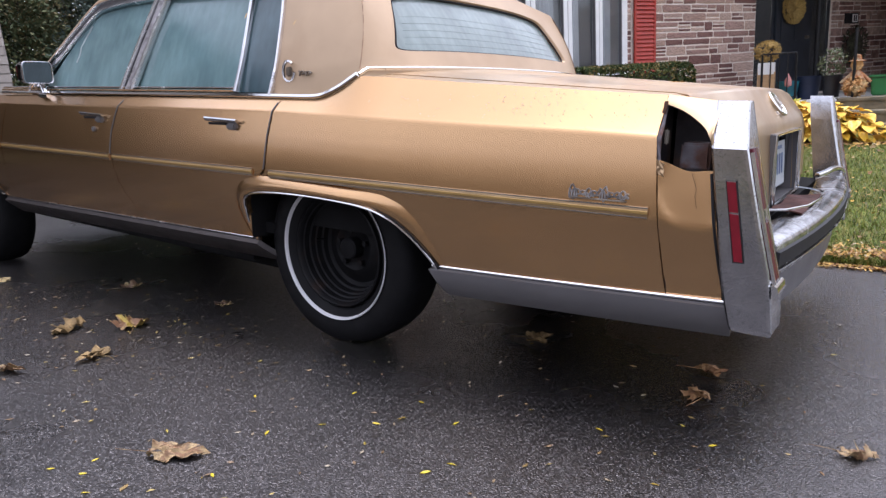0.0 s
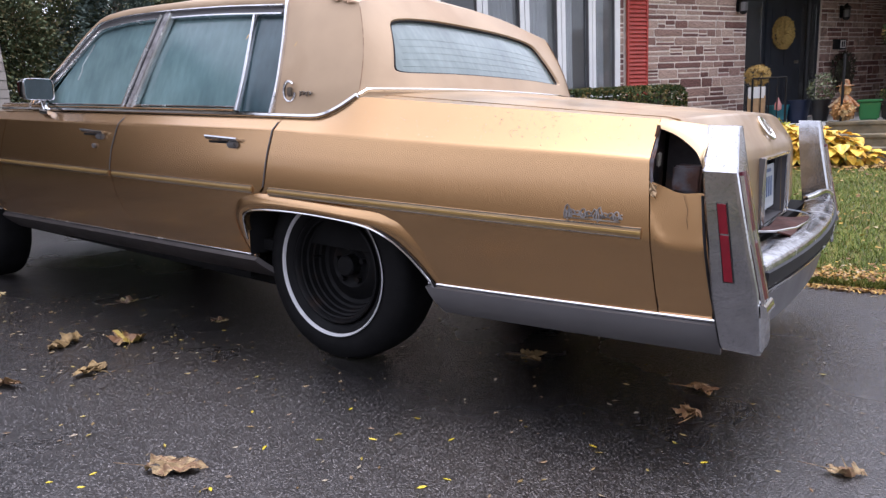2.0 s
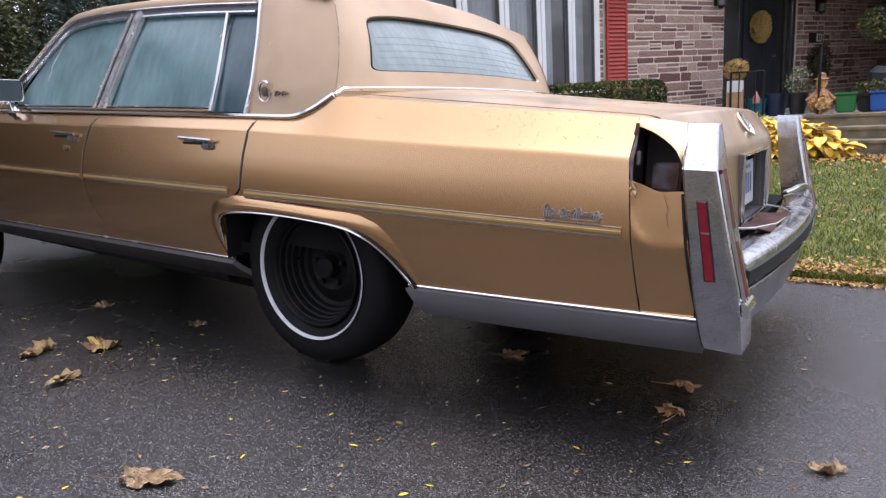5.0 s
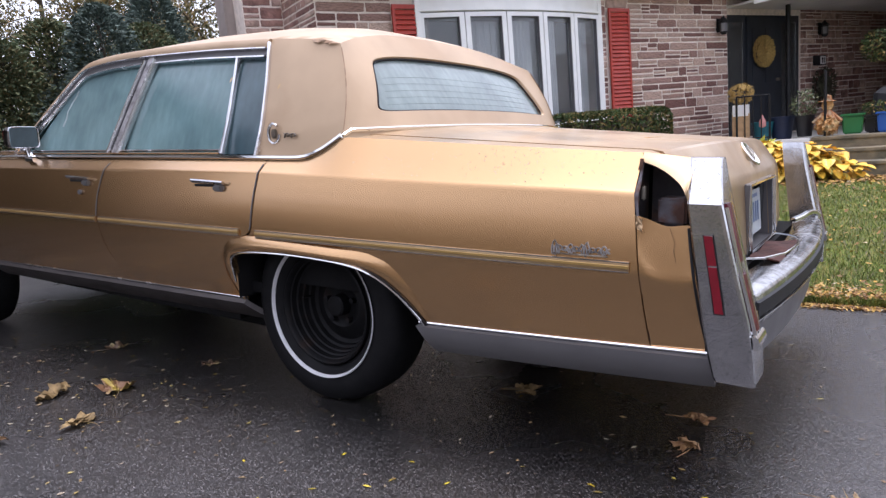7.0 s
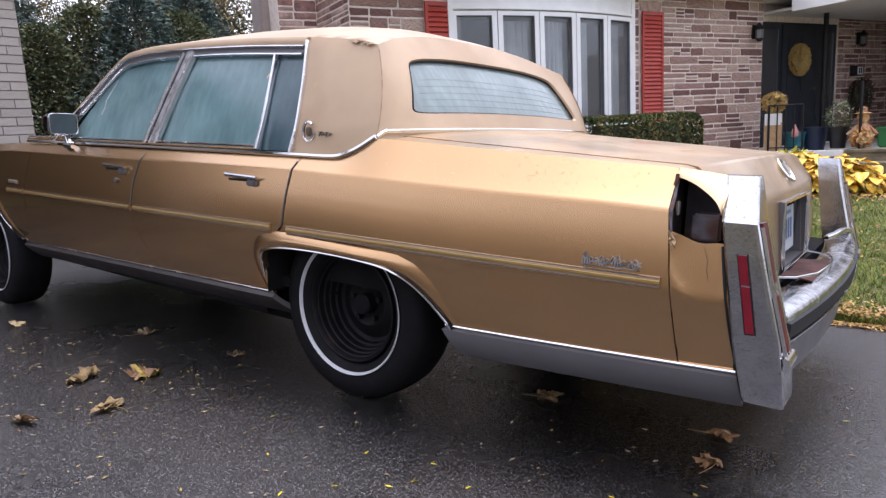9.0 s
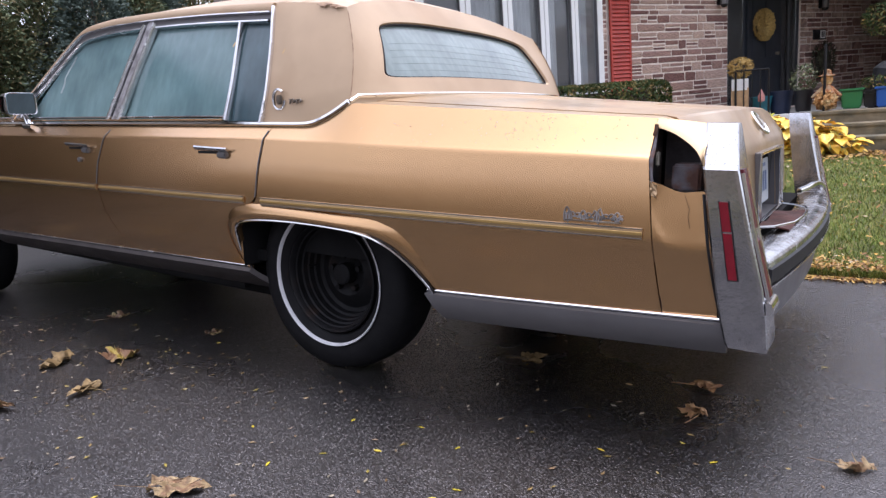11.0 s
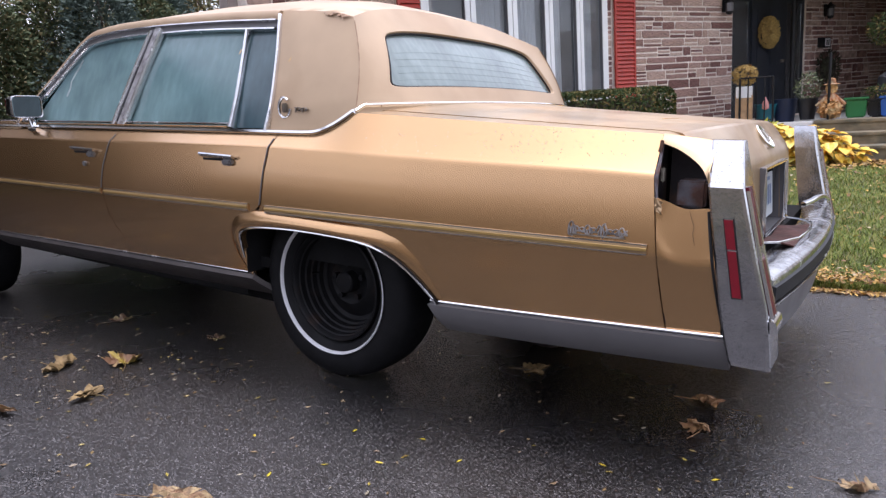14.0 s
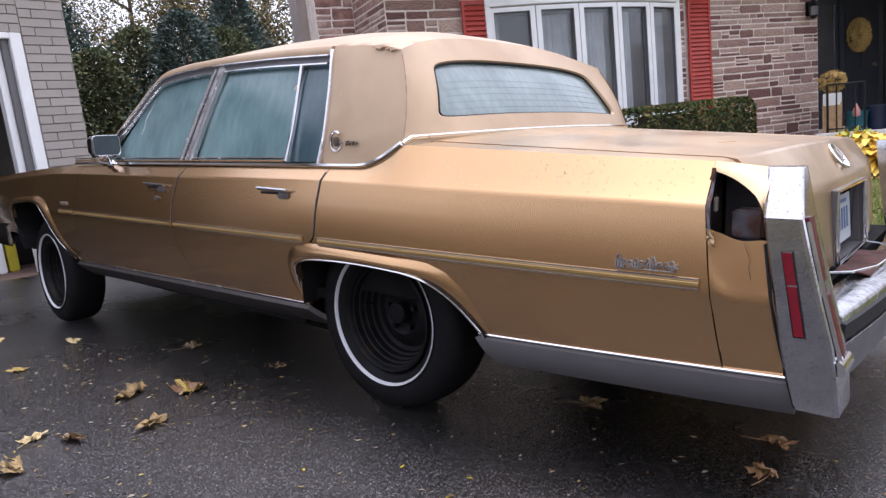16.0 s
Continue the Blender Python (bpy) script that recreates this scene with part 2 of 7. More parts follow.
M_YELLOWBOX = mat("yellow_card", (0.5, 0.42, 0.03), 0.7, 0, 0.1, 10)
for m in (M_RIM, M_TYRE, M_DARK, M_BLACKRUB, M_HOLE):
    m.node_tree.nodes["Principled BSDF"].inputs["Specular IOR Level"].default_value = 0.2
M_FLOORIN = mat("garage_floor", (0.16, 0.10, 0.08), 0.8, 0, 0.2, 4)

# ramp lifted paler: distance haze is put into the leaf colour
M_LEAF_CEDAR = ramp(mat("hazed_cedar_foliage", (0.03, 0.05, 0.02), 0.75, 0, 0.2, 3),
                    [(0.0, (0.068, 0.095, 0.055)), (0.5, (0.125, 0.155, 0.082)), (0.8, (0.17, 0.165, 0.080)), (1.0, (0.22, 0.17, 0.09))], "island")
M_LEAF_DARK = ramp(mat("spruce_foliage", (0.03, 0.05, 0.02), 0.75, 0, 0.2, 3),
                   [(0.0, (0.055, 0.080, 0.068)), (0.6, (0.092, 0.125, 0.108)), (1.0, (0.135, 0.17, 0.142))], "island")
M_LEAF_FALL = ramp(mat("autumn_foliage", (0.1, 0.1, 0.02), 0.7, 0, 0.2, 3),
                   [(0.0, (0.055, 0.062, 0.026)), (0.45, (0.125, 0.115, 0.042)), (0.75, (0.26, 0.18, 0.06)), (1.0, (0.15, 0.095, 0.045))], "island")
M_LEAF_BOX = ramp(mat("boxwood_foliage", (0.04, 0.06, 0.02), 0.65, 0, 0.2, 3),
                  [(0.0, (0.026, 0.045, 0.015)), (0.55, (0.055, 0.080, 0.024)), (0.8, (0.12, 0.11, 0.035)), (1.0, (0.30, 0.19, 0.075))], "island")
M_LEAF_PALE = ramp(mat("pale_leaf", (0.2, 0.25, 0.1), 0.65, 0, 0.2, 3),
                   [(0.0, (0.05, 0.07, 0.03)), (0.55, (0.11, 0.14, 0.055)), (0.88, (0.22, 0.24, 0.12)), (1.0, (0.42, 0.42, 0.34))], "island")
M_LEAF_GOLD = ramp(mat("hosta_leaf", (0.5, 0.3, 0.02), 0.55, 0, 0.12, 12, 0.1, 60),
                   [(0.0, (0.68, 0.38, 0.025)), (0.6, (0.80, 0.53, 0.055)), (0.88, (0.84, 0.66, 0.17)), (1.0, (0.46, 0.45, 0.08))], "island")
M_GRASS = ramp(mat("grass", (0.05, 0.1, 0.02), 0.6, 0, 0.2, 2),
               [(0.0, (0.06, 0.095, 0.014)), (0.5, (0.130, 0.175, 0.026)), (0.8, (0.21, 0.225, 0.045)), (1.0, (0.34, 0.26, 0.10))], "island")
M_LITTER = ramp(mat("leaf_litter", (0.3, 0.2, 0.05), 0.75, 0, 0.2, 10),
                [(0.0, (0.13, 0.065, 0.025)), (0.3, (0.27, 0.14, 0.04)), (0.65, (0.48, 0.29, 0.05)), (0.93, (0.36, 0.25, 0.11)), (1.0, (0.42, 0.36, 0.25))], "island")
M_MAPLE = ramp(mat("dry_maple_leaf", (0.3, 0.17, 0.07), 0.65, 0, 0.45, 30, 0.5, 60, per_object=0.1),
               [(0.0, (0.19, 0.120, 0.055)), (0.5, (0.31, 0.225, 0.105)), (1.0, (0.42, 0.335, 0.18))])
M_MAPLE_BROWN = mat("brown_maple_leaf", (0.37, 0.262, 0.130), 0.65, 0, 0.5, 30, 0.6, 60, second=(0.14, 0.075, 0.035), mix_scale=26, mix_low=0.42, mix_high=0.60)
M_MAPLE_RUST = mat("rust_maple_leaf", (0.34, 0.185, 0.075), 0.6, 0, 0.5, 30, 0.5, 60, second=(0.17, 0.085, 0.04), mix_scale=26, mix_low=0.45, mix_high=0.62)
M_MAPLE_DARK = mat("sodden_maple_leaf", (0.115, 0.062, 0.036), 0.5, 0, 0.5, 30, 0.5, 60, second=(0.19, 0.15, 0.07), mix_scale=30, mix_low=0.5, mix_high=0.66)
M_MAPLE_YELLOW = mat("yellow_maple_leaf", (0.40, 0.29, 0.05), 0.6, 0, 0.3, 25, 0.4, 60, second=(0.13, 0.065, 0.03), mix_scale=24, mix_low=0.42, mix_high=0.58)
M_LEAFLET = ramp(mat("leaflet", (0.5, 0.4, 0.02), 0.5, 0, 0.15, 40), [(0.0, (0.52, 0.42, 0.02)), (0.7, (0.48, 0.36, 0.025)), (1.0, (0.42, 0.22, 0.03))])
M_LEAFLET_OLD = ramp(mat("old_leaflet", (0.3, 0.2, 0.05), 0.6, 0, 0.2, 40),
                     [(0.0, (0.36, 0.28, 0.04)), (0.2, (0.28, 0.13, 0.03)), (0.45, (0.17, 0.11, 0.05)), (0.75, (0.22, 0.18, 0.11)), (1.0, (0.34, 0.30, 0.20))])
M_SCRAP = ramp(mat("leaf_scrap", (0.4, 0.3, 0.02), 0.5, 0, 0.15, 40),
               [(0.0, (0.32, 0.25, 0.04)), (0.25, (0.22, 0.15, 0.05)), (0.6, (0.15, 0.09, 0.04)), (1.0, (0.24, 0.21, 0.15))], "island")


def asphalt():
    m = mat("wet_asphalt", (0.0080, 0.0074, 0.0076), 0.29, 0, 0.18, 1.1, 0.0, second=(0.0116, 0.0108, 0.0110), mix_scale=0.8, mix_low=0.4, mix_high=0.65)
    n, l = m.node_tree.nodes, m.node_tree.links
    b = n["Principled BSDF"]
    tc = n.new("ShaderNodeTexCoord")
    v = n.new("ShaderNodeTexVoronoi")
    v.inputs["Scale"].default_value = 225
    l.new(tc.outputs["Object"], v.inputs["Vector"])
    ns = n.new("ShaderNodeTexNoise")
    ns.inputs["Scale"].default_value, ns.inputs["Detail"].default_value = 260, 3
    l.new(tc.outputs["Object"], ns.inputs["Vector"])
    add = n.new("ShaderNodeMath")
    add.operation = "SUBTRACT"
    l.new(ns.outputs["Fac"], add.inputs[0]), l.new(v.outputs["Distance"], add.inputs[1])
    bp = n.new("ShaderNodeBump")
    bp.inputs["Strength"].default_value, bp.inputs["Distance"].default_value = 0.36, 0.006
    l.new(add.outputs[0], bp.inputs["Height"])
    # each stone's face leans its own way
    lean = n.new("ShaderNodeVectorMath")
    lean.operation = "MULTIPLY_ADD"
    lean.inputs[1].default_value, lean.inputs[2].default_value = (0.36, 0.36, 0.36), (-0.18, -0.18, -0.18)
    l.new(v.outputs["Color"], lean.inputs[0])
    total = n.new("ShaderNodeVectorMath")
    total.operation = "ADD"
    l.new(bp.outputs["Normal"], total.inputs[0]), l.new(lean.outputs[0], total.inputs[1])
    face = n.new("ShaderNodeVectorMath")
    face.operation = "NORMALIZE"
    l.new(total.outputs[0], face.inputs[0])
    l.new(face.outputs[0], b.inputs["Normal"])
    b.inputs["IOR"].default_value = 1.62
    b.inputs["Specular Tint"].default_value = (1.0, 0.955, 0.945, 1)
    gloss = n.new("ShaderNodeMapRange")
    gloss.inputs["To Min"].default_value, gloss.inputs["To Max"].default_value = 0.38, 1.1
    sep = n.new("ShaderNodeSeparateColor")
    l.new(v.outputs["Color"], sep.inputs["Color"])
    l.new(sep.outputs["Green"], gloss.inputs["Value"])
    l.new(gloss.outputs["Result"], b.inputs["Specular IOR Level"])
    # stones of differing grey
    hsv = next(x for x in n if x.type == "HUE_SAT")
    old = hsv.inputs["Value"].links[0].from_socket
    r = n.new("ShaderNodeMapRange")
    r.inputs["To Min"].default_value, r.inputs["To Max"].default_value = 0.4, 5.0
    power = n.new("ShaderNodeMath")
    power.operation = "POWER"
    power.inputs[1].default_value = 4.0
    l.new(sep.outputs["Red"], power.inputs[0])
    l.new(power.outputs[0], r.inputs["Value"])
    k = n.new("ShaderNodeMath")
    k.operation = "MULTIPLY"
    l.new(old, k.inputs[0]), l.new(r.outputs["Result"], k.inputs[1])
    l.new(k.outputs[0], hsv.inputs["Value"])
    # wet and drier patches
    w = n.new("ShaderNodeTexNoise")
    w.inputs["Scale"].default_value, w.inputs["Detail"].default_value = 0.9, 5
    l.new(tc.outputs["Object"], w.inputs["Vector"])
    wr = n.new("ShaderNodeMapRange")
    wr.inputs["From Min"].default_value, wr.inputs["From Max"].default_value = 0.35, 0.65
    wr.inputs["To Min"].default_value, wr.inputs["To Max"].default_value = 0.22, 0.35
    l.new(w.outputs["Fac"], wr.inputs["Value"])
    l.new(wr.outputs["Result"], b.inputs["Roughness"])
    return m


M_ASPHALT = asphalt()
for m in (M_GRASS, M_LEAF_CEDAR, M_LEAF_DARK, M_LEAF_BOX, M_MAPLE):
    m.node_tree.nodes["Principled BSDF"].inputs["Specular IOR Level"].default_value = 0.2
M_SKY_BLOCK = mat("grey_brown_wall", (0.25, 0.21, 0.175), 0.9, 0, 0.15, 4, 0.3, 30, second=(0.20, 0.17, 0.14), mix_scale=1)
M_SOIL = mat("lawn_soil", (0.055, 0.07, 0.025), 0.95, 0, 0.3, 3, 0.5, 30, second=(0.10, 0.075, 0.04), mix_scale=1.5)

# ---- mesh tools ----
def finish(bm, name, material, smooth=True, angle=38):
    me = bpy.data.meshes.new(name)
    bm.normal_update()
    bm.to_mesh(me)
    bm.free()
    me.materials.append(material)
    if smooth:
        me.shade_smooth()
        me.set_sharp_from_angle(angle=radians(angle))
    return me


def part(name, bm, material, parent, label="", smooth=True, angle=38):
    ob = new(name, finish(bm, name, material, smooth, angle))
    ob.parent = parent
    return tagged(ob, label)


def thing(name, bm, material, label, category, group="", kind="", smooth=True, m=None):
    ob = new(name, finish(bm, name, material, smooth))
    if m is not None:
        ob.matrix_basis = m
    return tagged(ob, label, category, group, kind)


def root(name, m, label, category, group="", kind=""):
    ob = new(name)
    ob.empty_display_size = 0.1
    ob.matrix_basis = m
    return tagged(ob, label, category, group, kind)


def box(bm, lo, hi, m=None, bevel=0.0):
    c = [(lo[i] + hi[i]) / 2 for i in range(3)]
    s = [abs(hi[i] - lo[i]) for i in range(3)]
    g = bmesh.ops.create_cube(bm, size=1, matrix=(m or Matrix()) @ Matrix.Translation(c) @ Matrix.Diagonal((*s, 1)))
    if bevel:
        vs = set(g["verts"])
        es = [e for e in bm.edges if e.verts[0] in vs and e.verts[1] in vs]
        bmesh.ops.bevel(bm, geom=es, offset=bevel, segments=2, affect="EDGES")
    return bm


def boxed(lo, hi, m=None, bevel=0.0):
    return box(bmesh.new(), lo, hi, m, bevel)


def rod(bm, a, b, r0, r1=None, n=10, cap=True):
    a, b = Vector(a), Vector(b)
    r1 = r0 if r1 is None else r1
    q = (b - a).to_track_quat("Z", "Y").to_matrix()
    rings = []
    for p, r in ((a, r0), (b, r1)):
        rings.append([bm.verts.new(p + q @ Vector((r * math.cos(6.28318 * k / n), r * math.sin(6.28318 * k / n), 0))) for k in range(n)])
    for k in range(n):
        bm.faces.new((rings[0][k], rings[0][(k + 1) % n], rings[1][(k + 1) % n], rings[1][k]))
    if cap:
        bm.faces.new(rings[0][::-1]), bm.faces.new(rings[1])
    return bm


def lathe(bm, profile, n=48, m=None, closed=False):
    """Turns (radius, height) pairs about the z axis."""
    m = m or Matrix()
    rings = [[bm.verts.new(m @ Vector((r * math.cos(6.2831853 * k / n), r * math.sin(6.2831853 * k / n), h))) for k in range(n)] for r, h in profile]
    pairs = list(zip(rings, rings[1:])) + ([(rings[-1], rings[0])] if closed else [])
    for a, b in pairs:
        for k in range(n):
            bm.faces.new((a[k], a[(k + 1) % n], b[(k + 1) % n], b[k]))
    return bm


def skin(bm, rows, skip=None):
    """Faces over a grid of points; skip(i, j) leaves a cell open."""
    vs = [[bm.verts.new(p) for p in row] for row in rows]
    for i in range(len(vs) - 1):
        for j in range(len(vs[0]) - 1):
            if not (skip and skip(i, j)):
                bm.faces.new((vs[i][j], vs[i][j + 1], vs[i + 1][j + 1], vs[i + 1][j]))
    return bm


def thick(bm, d):
    bmesh.ops.recalc_face_normals(bm, faces=bm.faces)
    bmesh.ops.solidify(bm, geom=bm.faces[:], thickness=d)
    return bm


def fixed(bm):
    bmesh.ops.recalc_face_normals(bm, faces=bm.faces)
    return bm


def strip(bm, pts, wide, deep, out, lift=0.0):
    """A rounded moulding of that width and depth along a line; out: the way it stands off its surface."""
    pts, out = [Vector(p) for p in pts], Vector(out).normalized()
    rings = []
    for k, p in enumerate(pts):
        t = (pts[min(k + 1, len(pts) - 1)] - pts[max(k - 1, 0)]).normalized()
        s = t.cross(out).normalized()
        o = s.cross(t).normalized()
        if o.dot(out) < 0:
            o = -o
        w, d = wide / 2, deep
        rings.append([bm.verts.new(p + s * a * w + o * (lift + b * d)) for a, b in ((-1, -0.3), (-1, 0.55), (-0.6, 1), (0.6, 1), (1, 0.55), (1, -0.3))])
    for a, b in zip(rings, rings[1:]):
        for k in range(6):
            bm.faces.new((a[k], a[(k + 1) % 6], b[(k + 1) % 6], b[k]))
    bm.faces.new(rings[0][::-1]), bm.faces.new(rings[-1])
    bmesh.ops.recalc_face_normals(bm, faces=bm.faces)
    return bm


def lerp(x, pairs):
    """Piecewise straight line through (x, y) pairs."""
    if x <= pairs[0][0]:
        return pairs[0][1]
    for (x0, y0), (x1, y1) in zip(pairs, pairs[1:]):
        if x <= x1:
            return y0 + (y1 - y0) * (x - x0) / (x1 - x0)
    return pairs[-1][1]

# ---- ground ----
SLOPE = Matrix.Rotation(radians(-3.32), 4, "X")      # the drive falls gently across, towards the house
FALL = math.tan(radians(-3.32))
EDGE = 2.22                                           # where the drive meets the lawn


def ground_z(x, y):
    if y < EDGE + 0.02:
        return max(-1.0, FALL * max(-11.0, y)) - 0.05
    z = FALL * EDGE + 0.012 - 0.012 * (y - EDGE)
    return max(z, -0.30) + 0.012 * noise.noise((x * 0.7, y * 0.7, 0))


xs = [-300, -120, -60, -30, -15, -8] + [-6 + 0.5 * k for k in range(25)] + [8, 12, 20, 40, 90, 300]
ys = [-300, -100, -40, -15, -9, -6, -3, 0, 1.5, 2.2, 2.25] + [2.5 + 0.5 * k for k in range(20)] + [14, 18, 26, 40, 90, 300]
bm = skin(bmesh.new(), [[(x, y, ground_z(x, y)) for y in ys] for x in xs])
bmesh.ops.recalc_face_normals(bm, faces=bm.faces)
thing("ground", bm, M_SOIL, "damp lawn soil under short autumn grass", "ground", kind="structure")

bm = bmesh.new()
xs = [-6.1 + 0.3 * k for k in range(62)]
ys = [-4.4 + 0.33 * k for k in range(20)] + [EDGE]
top = []
for x in xs:
    row = []
    for y in ys:
        wave = 0.02 * noise.noise((x * 1.7, 3.1, 0)) if y == EDGE else 0
        row.append((x, y + wave, (y + wave) * FALL))
    top.append(row)
skin(bm, top)
bmesh.ops.recalc_face_normals(bm, faces=bm.faces)
bmesh.ops.solidify(bm, geom=bm.faces[:], thickness=0.06)
if max(v.co.z - v.co.y * FALL for v in bm.verts) > 0.01:
    bmesh.ops.translate(bm, verts=bm.verts, vec=(0, 0, -0.06))
for f in bm.faces:
    f.smooth = True
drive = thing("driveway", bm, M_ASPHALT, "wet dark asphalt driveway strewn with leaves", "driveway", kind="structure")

# ---- the car ----
# Body numbers: x runs back from the rear axle, y in from the near side, z up from the ground. The body sits tail-down on its springs.
CAR = root("sedan", SLOPE, "old gold four-door sedan with tan roof, parked on the wet drive", "car")
BODY = Matrix.Rotation(radians(0.9), 4, "X") @ Matrix.Rotation(radians(3.15), 4, "Y")
WIDE = 1.912


def at(x, y, z, far=False):
    return BODY @ Vector((x, WIDE - y if far else y, z))


def taper(x):
    return 0.028 * max(0, x - 0.35) ** 2 + 0.035 * max(0, -2.6 - x) ** 2


def crease(x):
    if x < -2.4:
        return min(0.823, belt(x) - 0.038)
    return lerp(x, [(-0.4, 0.823), (-0.2, 0.821), (0.25, 0.808), (0.6, 0.799), (0.92, 0.793), (1.12, 0.785)])


def belt(x):
    return lerp(x, [(-4.1, 0.762), (-3.83, 0.785), (-3.0, 0.840), (-2.5, 0.864), (-2.3, 0.867), (-0.075, 0.865), (-0.03, 0.871), (0.02, 0.889), (0.07, 0.915), (0.105, 0.936), (0.125, 0.939), (0.95, 0.892), (1.11, 0.884)])


def side_y(x, z):
    c, b = crease(x), belt(x)
    if z > c:
        k = (z - c) / max(0.02, b - c)
        reach = lerp(x, [(-0.3, 0.050), (0.0, 0.062), (0.25, 0.095)])
        return taper(x) + 0.028 + (reach - 0.012) * (k ** 0.93)
    return taper(x) + lerp(z, [(0.22, 0.115), (0.30, 0.076), (0.40, 0.039), (0.50, 0.015), (0.57, 0.004), (c - 0.205, 0.001), (c - 0.185, 0.0015), (c - 0.155, 0.004), (c - 0.125, 0.0075), (c - 0.085, 0.0135), (c - 0.045, 0.0205), (c, 0.029)])


ROCKER = [(-4.0, 0.36), (-2.75, 0.295), (-0.40, 0.338), (0.47, 0.362), (1.32, 0.402)]
ARCH_R = [(-0.399, 0.336), (-0.401, 0.44), (-0.400, 0.488), (-0.385, 0.512), (-0.350, 0.528), (-0.258, 0.539), (-0.112, 0.544), (0.023, 0.542), (0.15, 0.536), (0.240, 0.524),
          (0.320, 0.494), (0.388, 0.442), (0.434, 0.392), (0.464, 0.346)]
FLARE_R = [(-0.404, 0.336), (-0.456, 0.43), (-0.464, 0.49), (-0.454, 0.538), (-0.413, 0.576), (-0.345, 0.596), (-0.26, 0.601), (-0.113, 0.598), (0.03, 0.594), (0.15, 0.589),
           (0.265, 0.580), (0.345, 0.555), (0.408, 0.500), (0.452, 0.432), (0.480, 0.362)]
ARCH_F = [(-3.36, 0.30), (-3.41, 0.36), (-3.462, 0.44), (-3.473, 0.533), (-3.428, 0.605), (-3.33, 0.625), (-3.247, 0.630), (-3.105, 0.640), (-2.97, 0.645), (-2.887, 0.627),
          (-2.813, 0.562), (-2.775, 0.489), (-2.728, 0.421), (-2.66, 0.355), (-2.575, 0.315)]
FLARE_F = [(-3.54, 0.30), (-3.535, 0.50), (-3.49, 0.600), (-3.42, 0.648), (-3.21, 0.672), (-3.0, 0.684), (-2.893, 0.684), (-2.80, 0.660), (-2.753, 0.615), (-2.725, 0.552),
           (-2.69, 0.460), (-2.63, 0.375), (-2.55, 0.310)]


def panel(name, left, right, low, label, far, nx=30, nz=18, material=None):
    """A pressed side panel between two cut lines x(z), from its lower line z(x) up to the belt."""
    rows = []
    for i in range(nx + 1):
        u, z = i / nx, 0.6
        for _ in range(12):
            x = left(z) + (right(z) - left(z)) * u
            z = 0.5 * z + 0.5 * low(x)
        z0 = low(x)
        x1 = left(0.87) + (right(0.87) - left(0.87)) * u
        z1 = belt(x1)
        c = crease(x1)
        ease = [c - 0.014, c - 0.008, c - 0.003, c + 0.002, c + 0.007, c + 0.013]            # the pressed edge is softly rounded
        levels = [z0 + (ease[0] - 0.006 - z0) * (1 - (1 - k / nz) ** 1.2) for k in range(nz + 1)] + ease + [ease[-1] + (z1 - ease[-1]) * k / 4 for k in range(1, 5)]
        rows.append([at(left(z) + (right(z) - left(z)) * u, side_y(left(z) + (right(z) - left(z)) * u, z), z, far) for z in levels])
    bm = skin(bmesh.new(), rows)
    bmesh.ops.recalc_face_normals(bm, faces=bm.faces)
    mid = at((left(0.6) + right(0.6)) / 2, 0.9, 0.6)
    f = min(bm.faces, key=lambda q: (q.calc_center_median() - mid).length)
    if f.normal.dot(f.calc_center_median() - mid) < 0:
        bmesh.ops.reverse_faces(bm, faces=bm.faces)
    bmesh.ops.solidify(bm, geom=bm.faces[:], thickness=0.018)
    return part(name, bm, material or M_GOLD, CAR, label, angle=55)


def band(bm, outer, inner, y_out, y_in, far=False, n=9):
    """A raised flare between two lines; it stands proudest over the top and dies out at both ends."""
    rows = []
    for k in range(n + 1):
        s = k / n
        rise = 0.026 * math.sin(1.5708 * min(1, s / 0.72)) if s <= 0.72 else 0.014 + 0.012 * math.cos(1.5708 * (s - 0.72) / 0.28)
        row = []
        for q, (a, b) in enumerate(zip(outer, inner)):
            amp = lerp(q / (len(outer) - 1), [(0, 0.45), (0.18, 0.8), (0.3, 1), (0.62, 1), (0.8, 0.55), (1, 0.25)])
            row.append(at(a[0] + (b[0] - a[0]) * s, y_out(a[0], a[1]) + (y_in(b[0], b[1]) - y_out(a[0], a[1])) * s - rise * amp, a[1] + (b[1] - a[1]) * s, far))
        rows.append(row)
    skin(bm, rows)
    return bm


def finer(line, n=4):
    out = []
    for (x0, z0), (x1, z1) in zip(line, line[1:]):
        out += [(x0 + (x1 - x0) * k / n, z0 + (z1 - z0) * k / n) for k in range(n)]
    line = out + [line[-1]]
    for _ in range(3):
        line = [line[0]] + [((a[0] + 2 * b[0] + c[0]) / 4, (a[1] + 2 * b[1] + c[1]) / 4) for a, b, c in zip(line, line[1:], line[2:])] + [line[-1]]
    return line


def even(line, n=60):
    """The same line cut into equal steps."""
    d = [0.0]
    for a, b in zip(line, line[1:]):
        d.append(d[-1] + math.hypot(b[0] - a[0], b[1] - a[1]))
    xs, zs = list(zip(d, [q[0] for q in line])), list(zip(d, [q[1] for q in line]))
    return [(lerp(d[-1] * k / n, xs), lerp(d[-1] * k / n, zs)) for k in range(n + 1)]


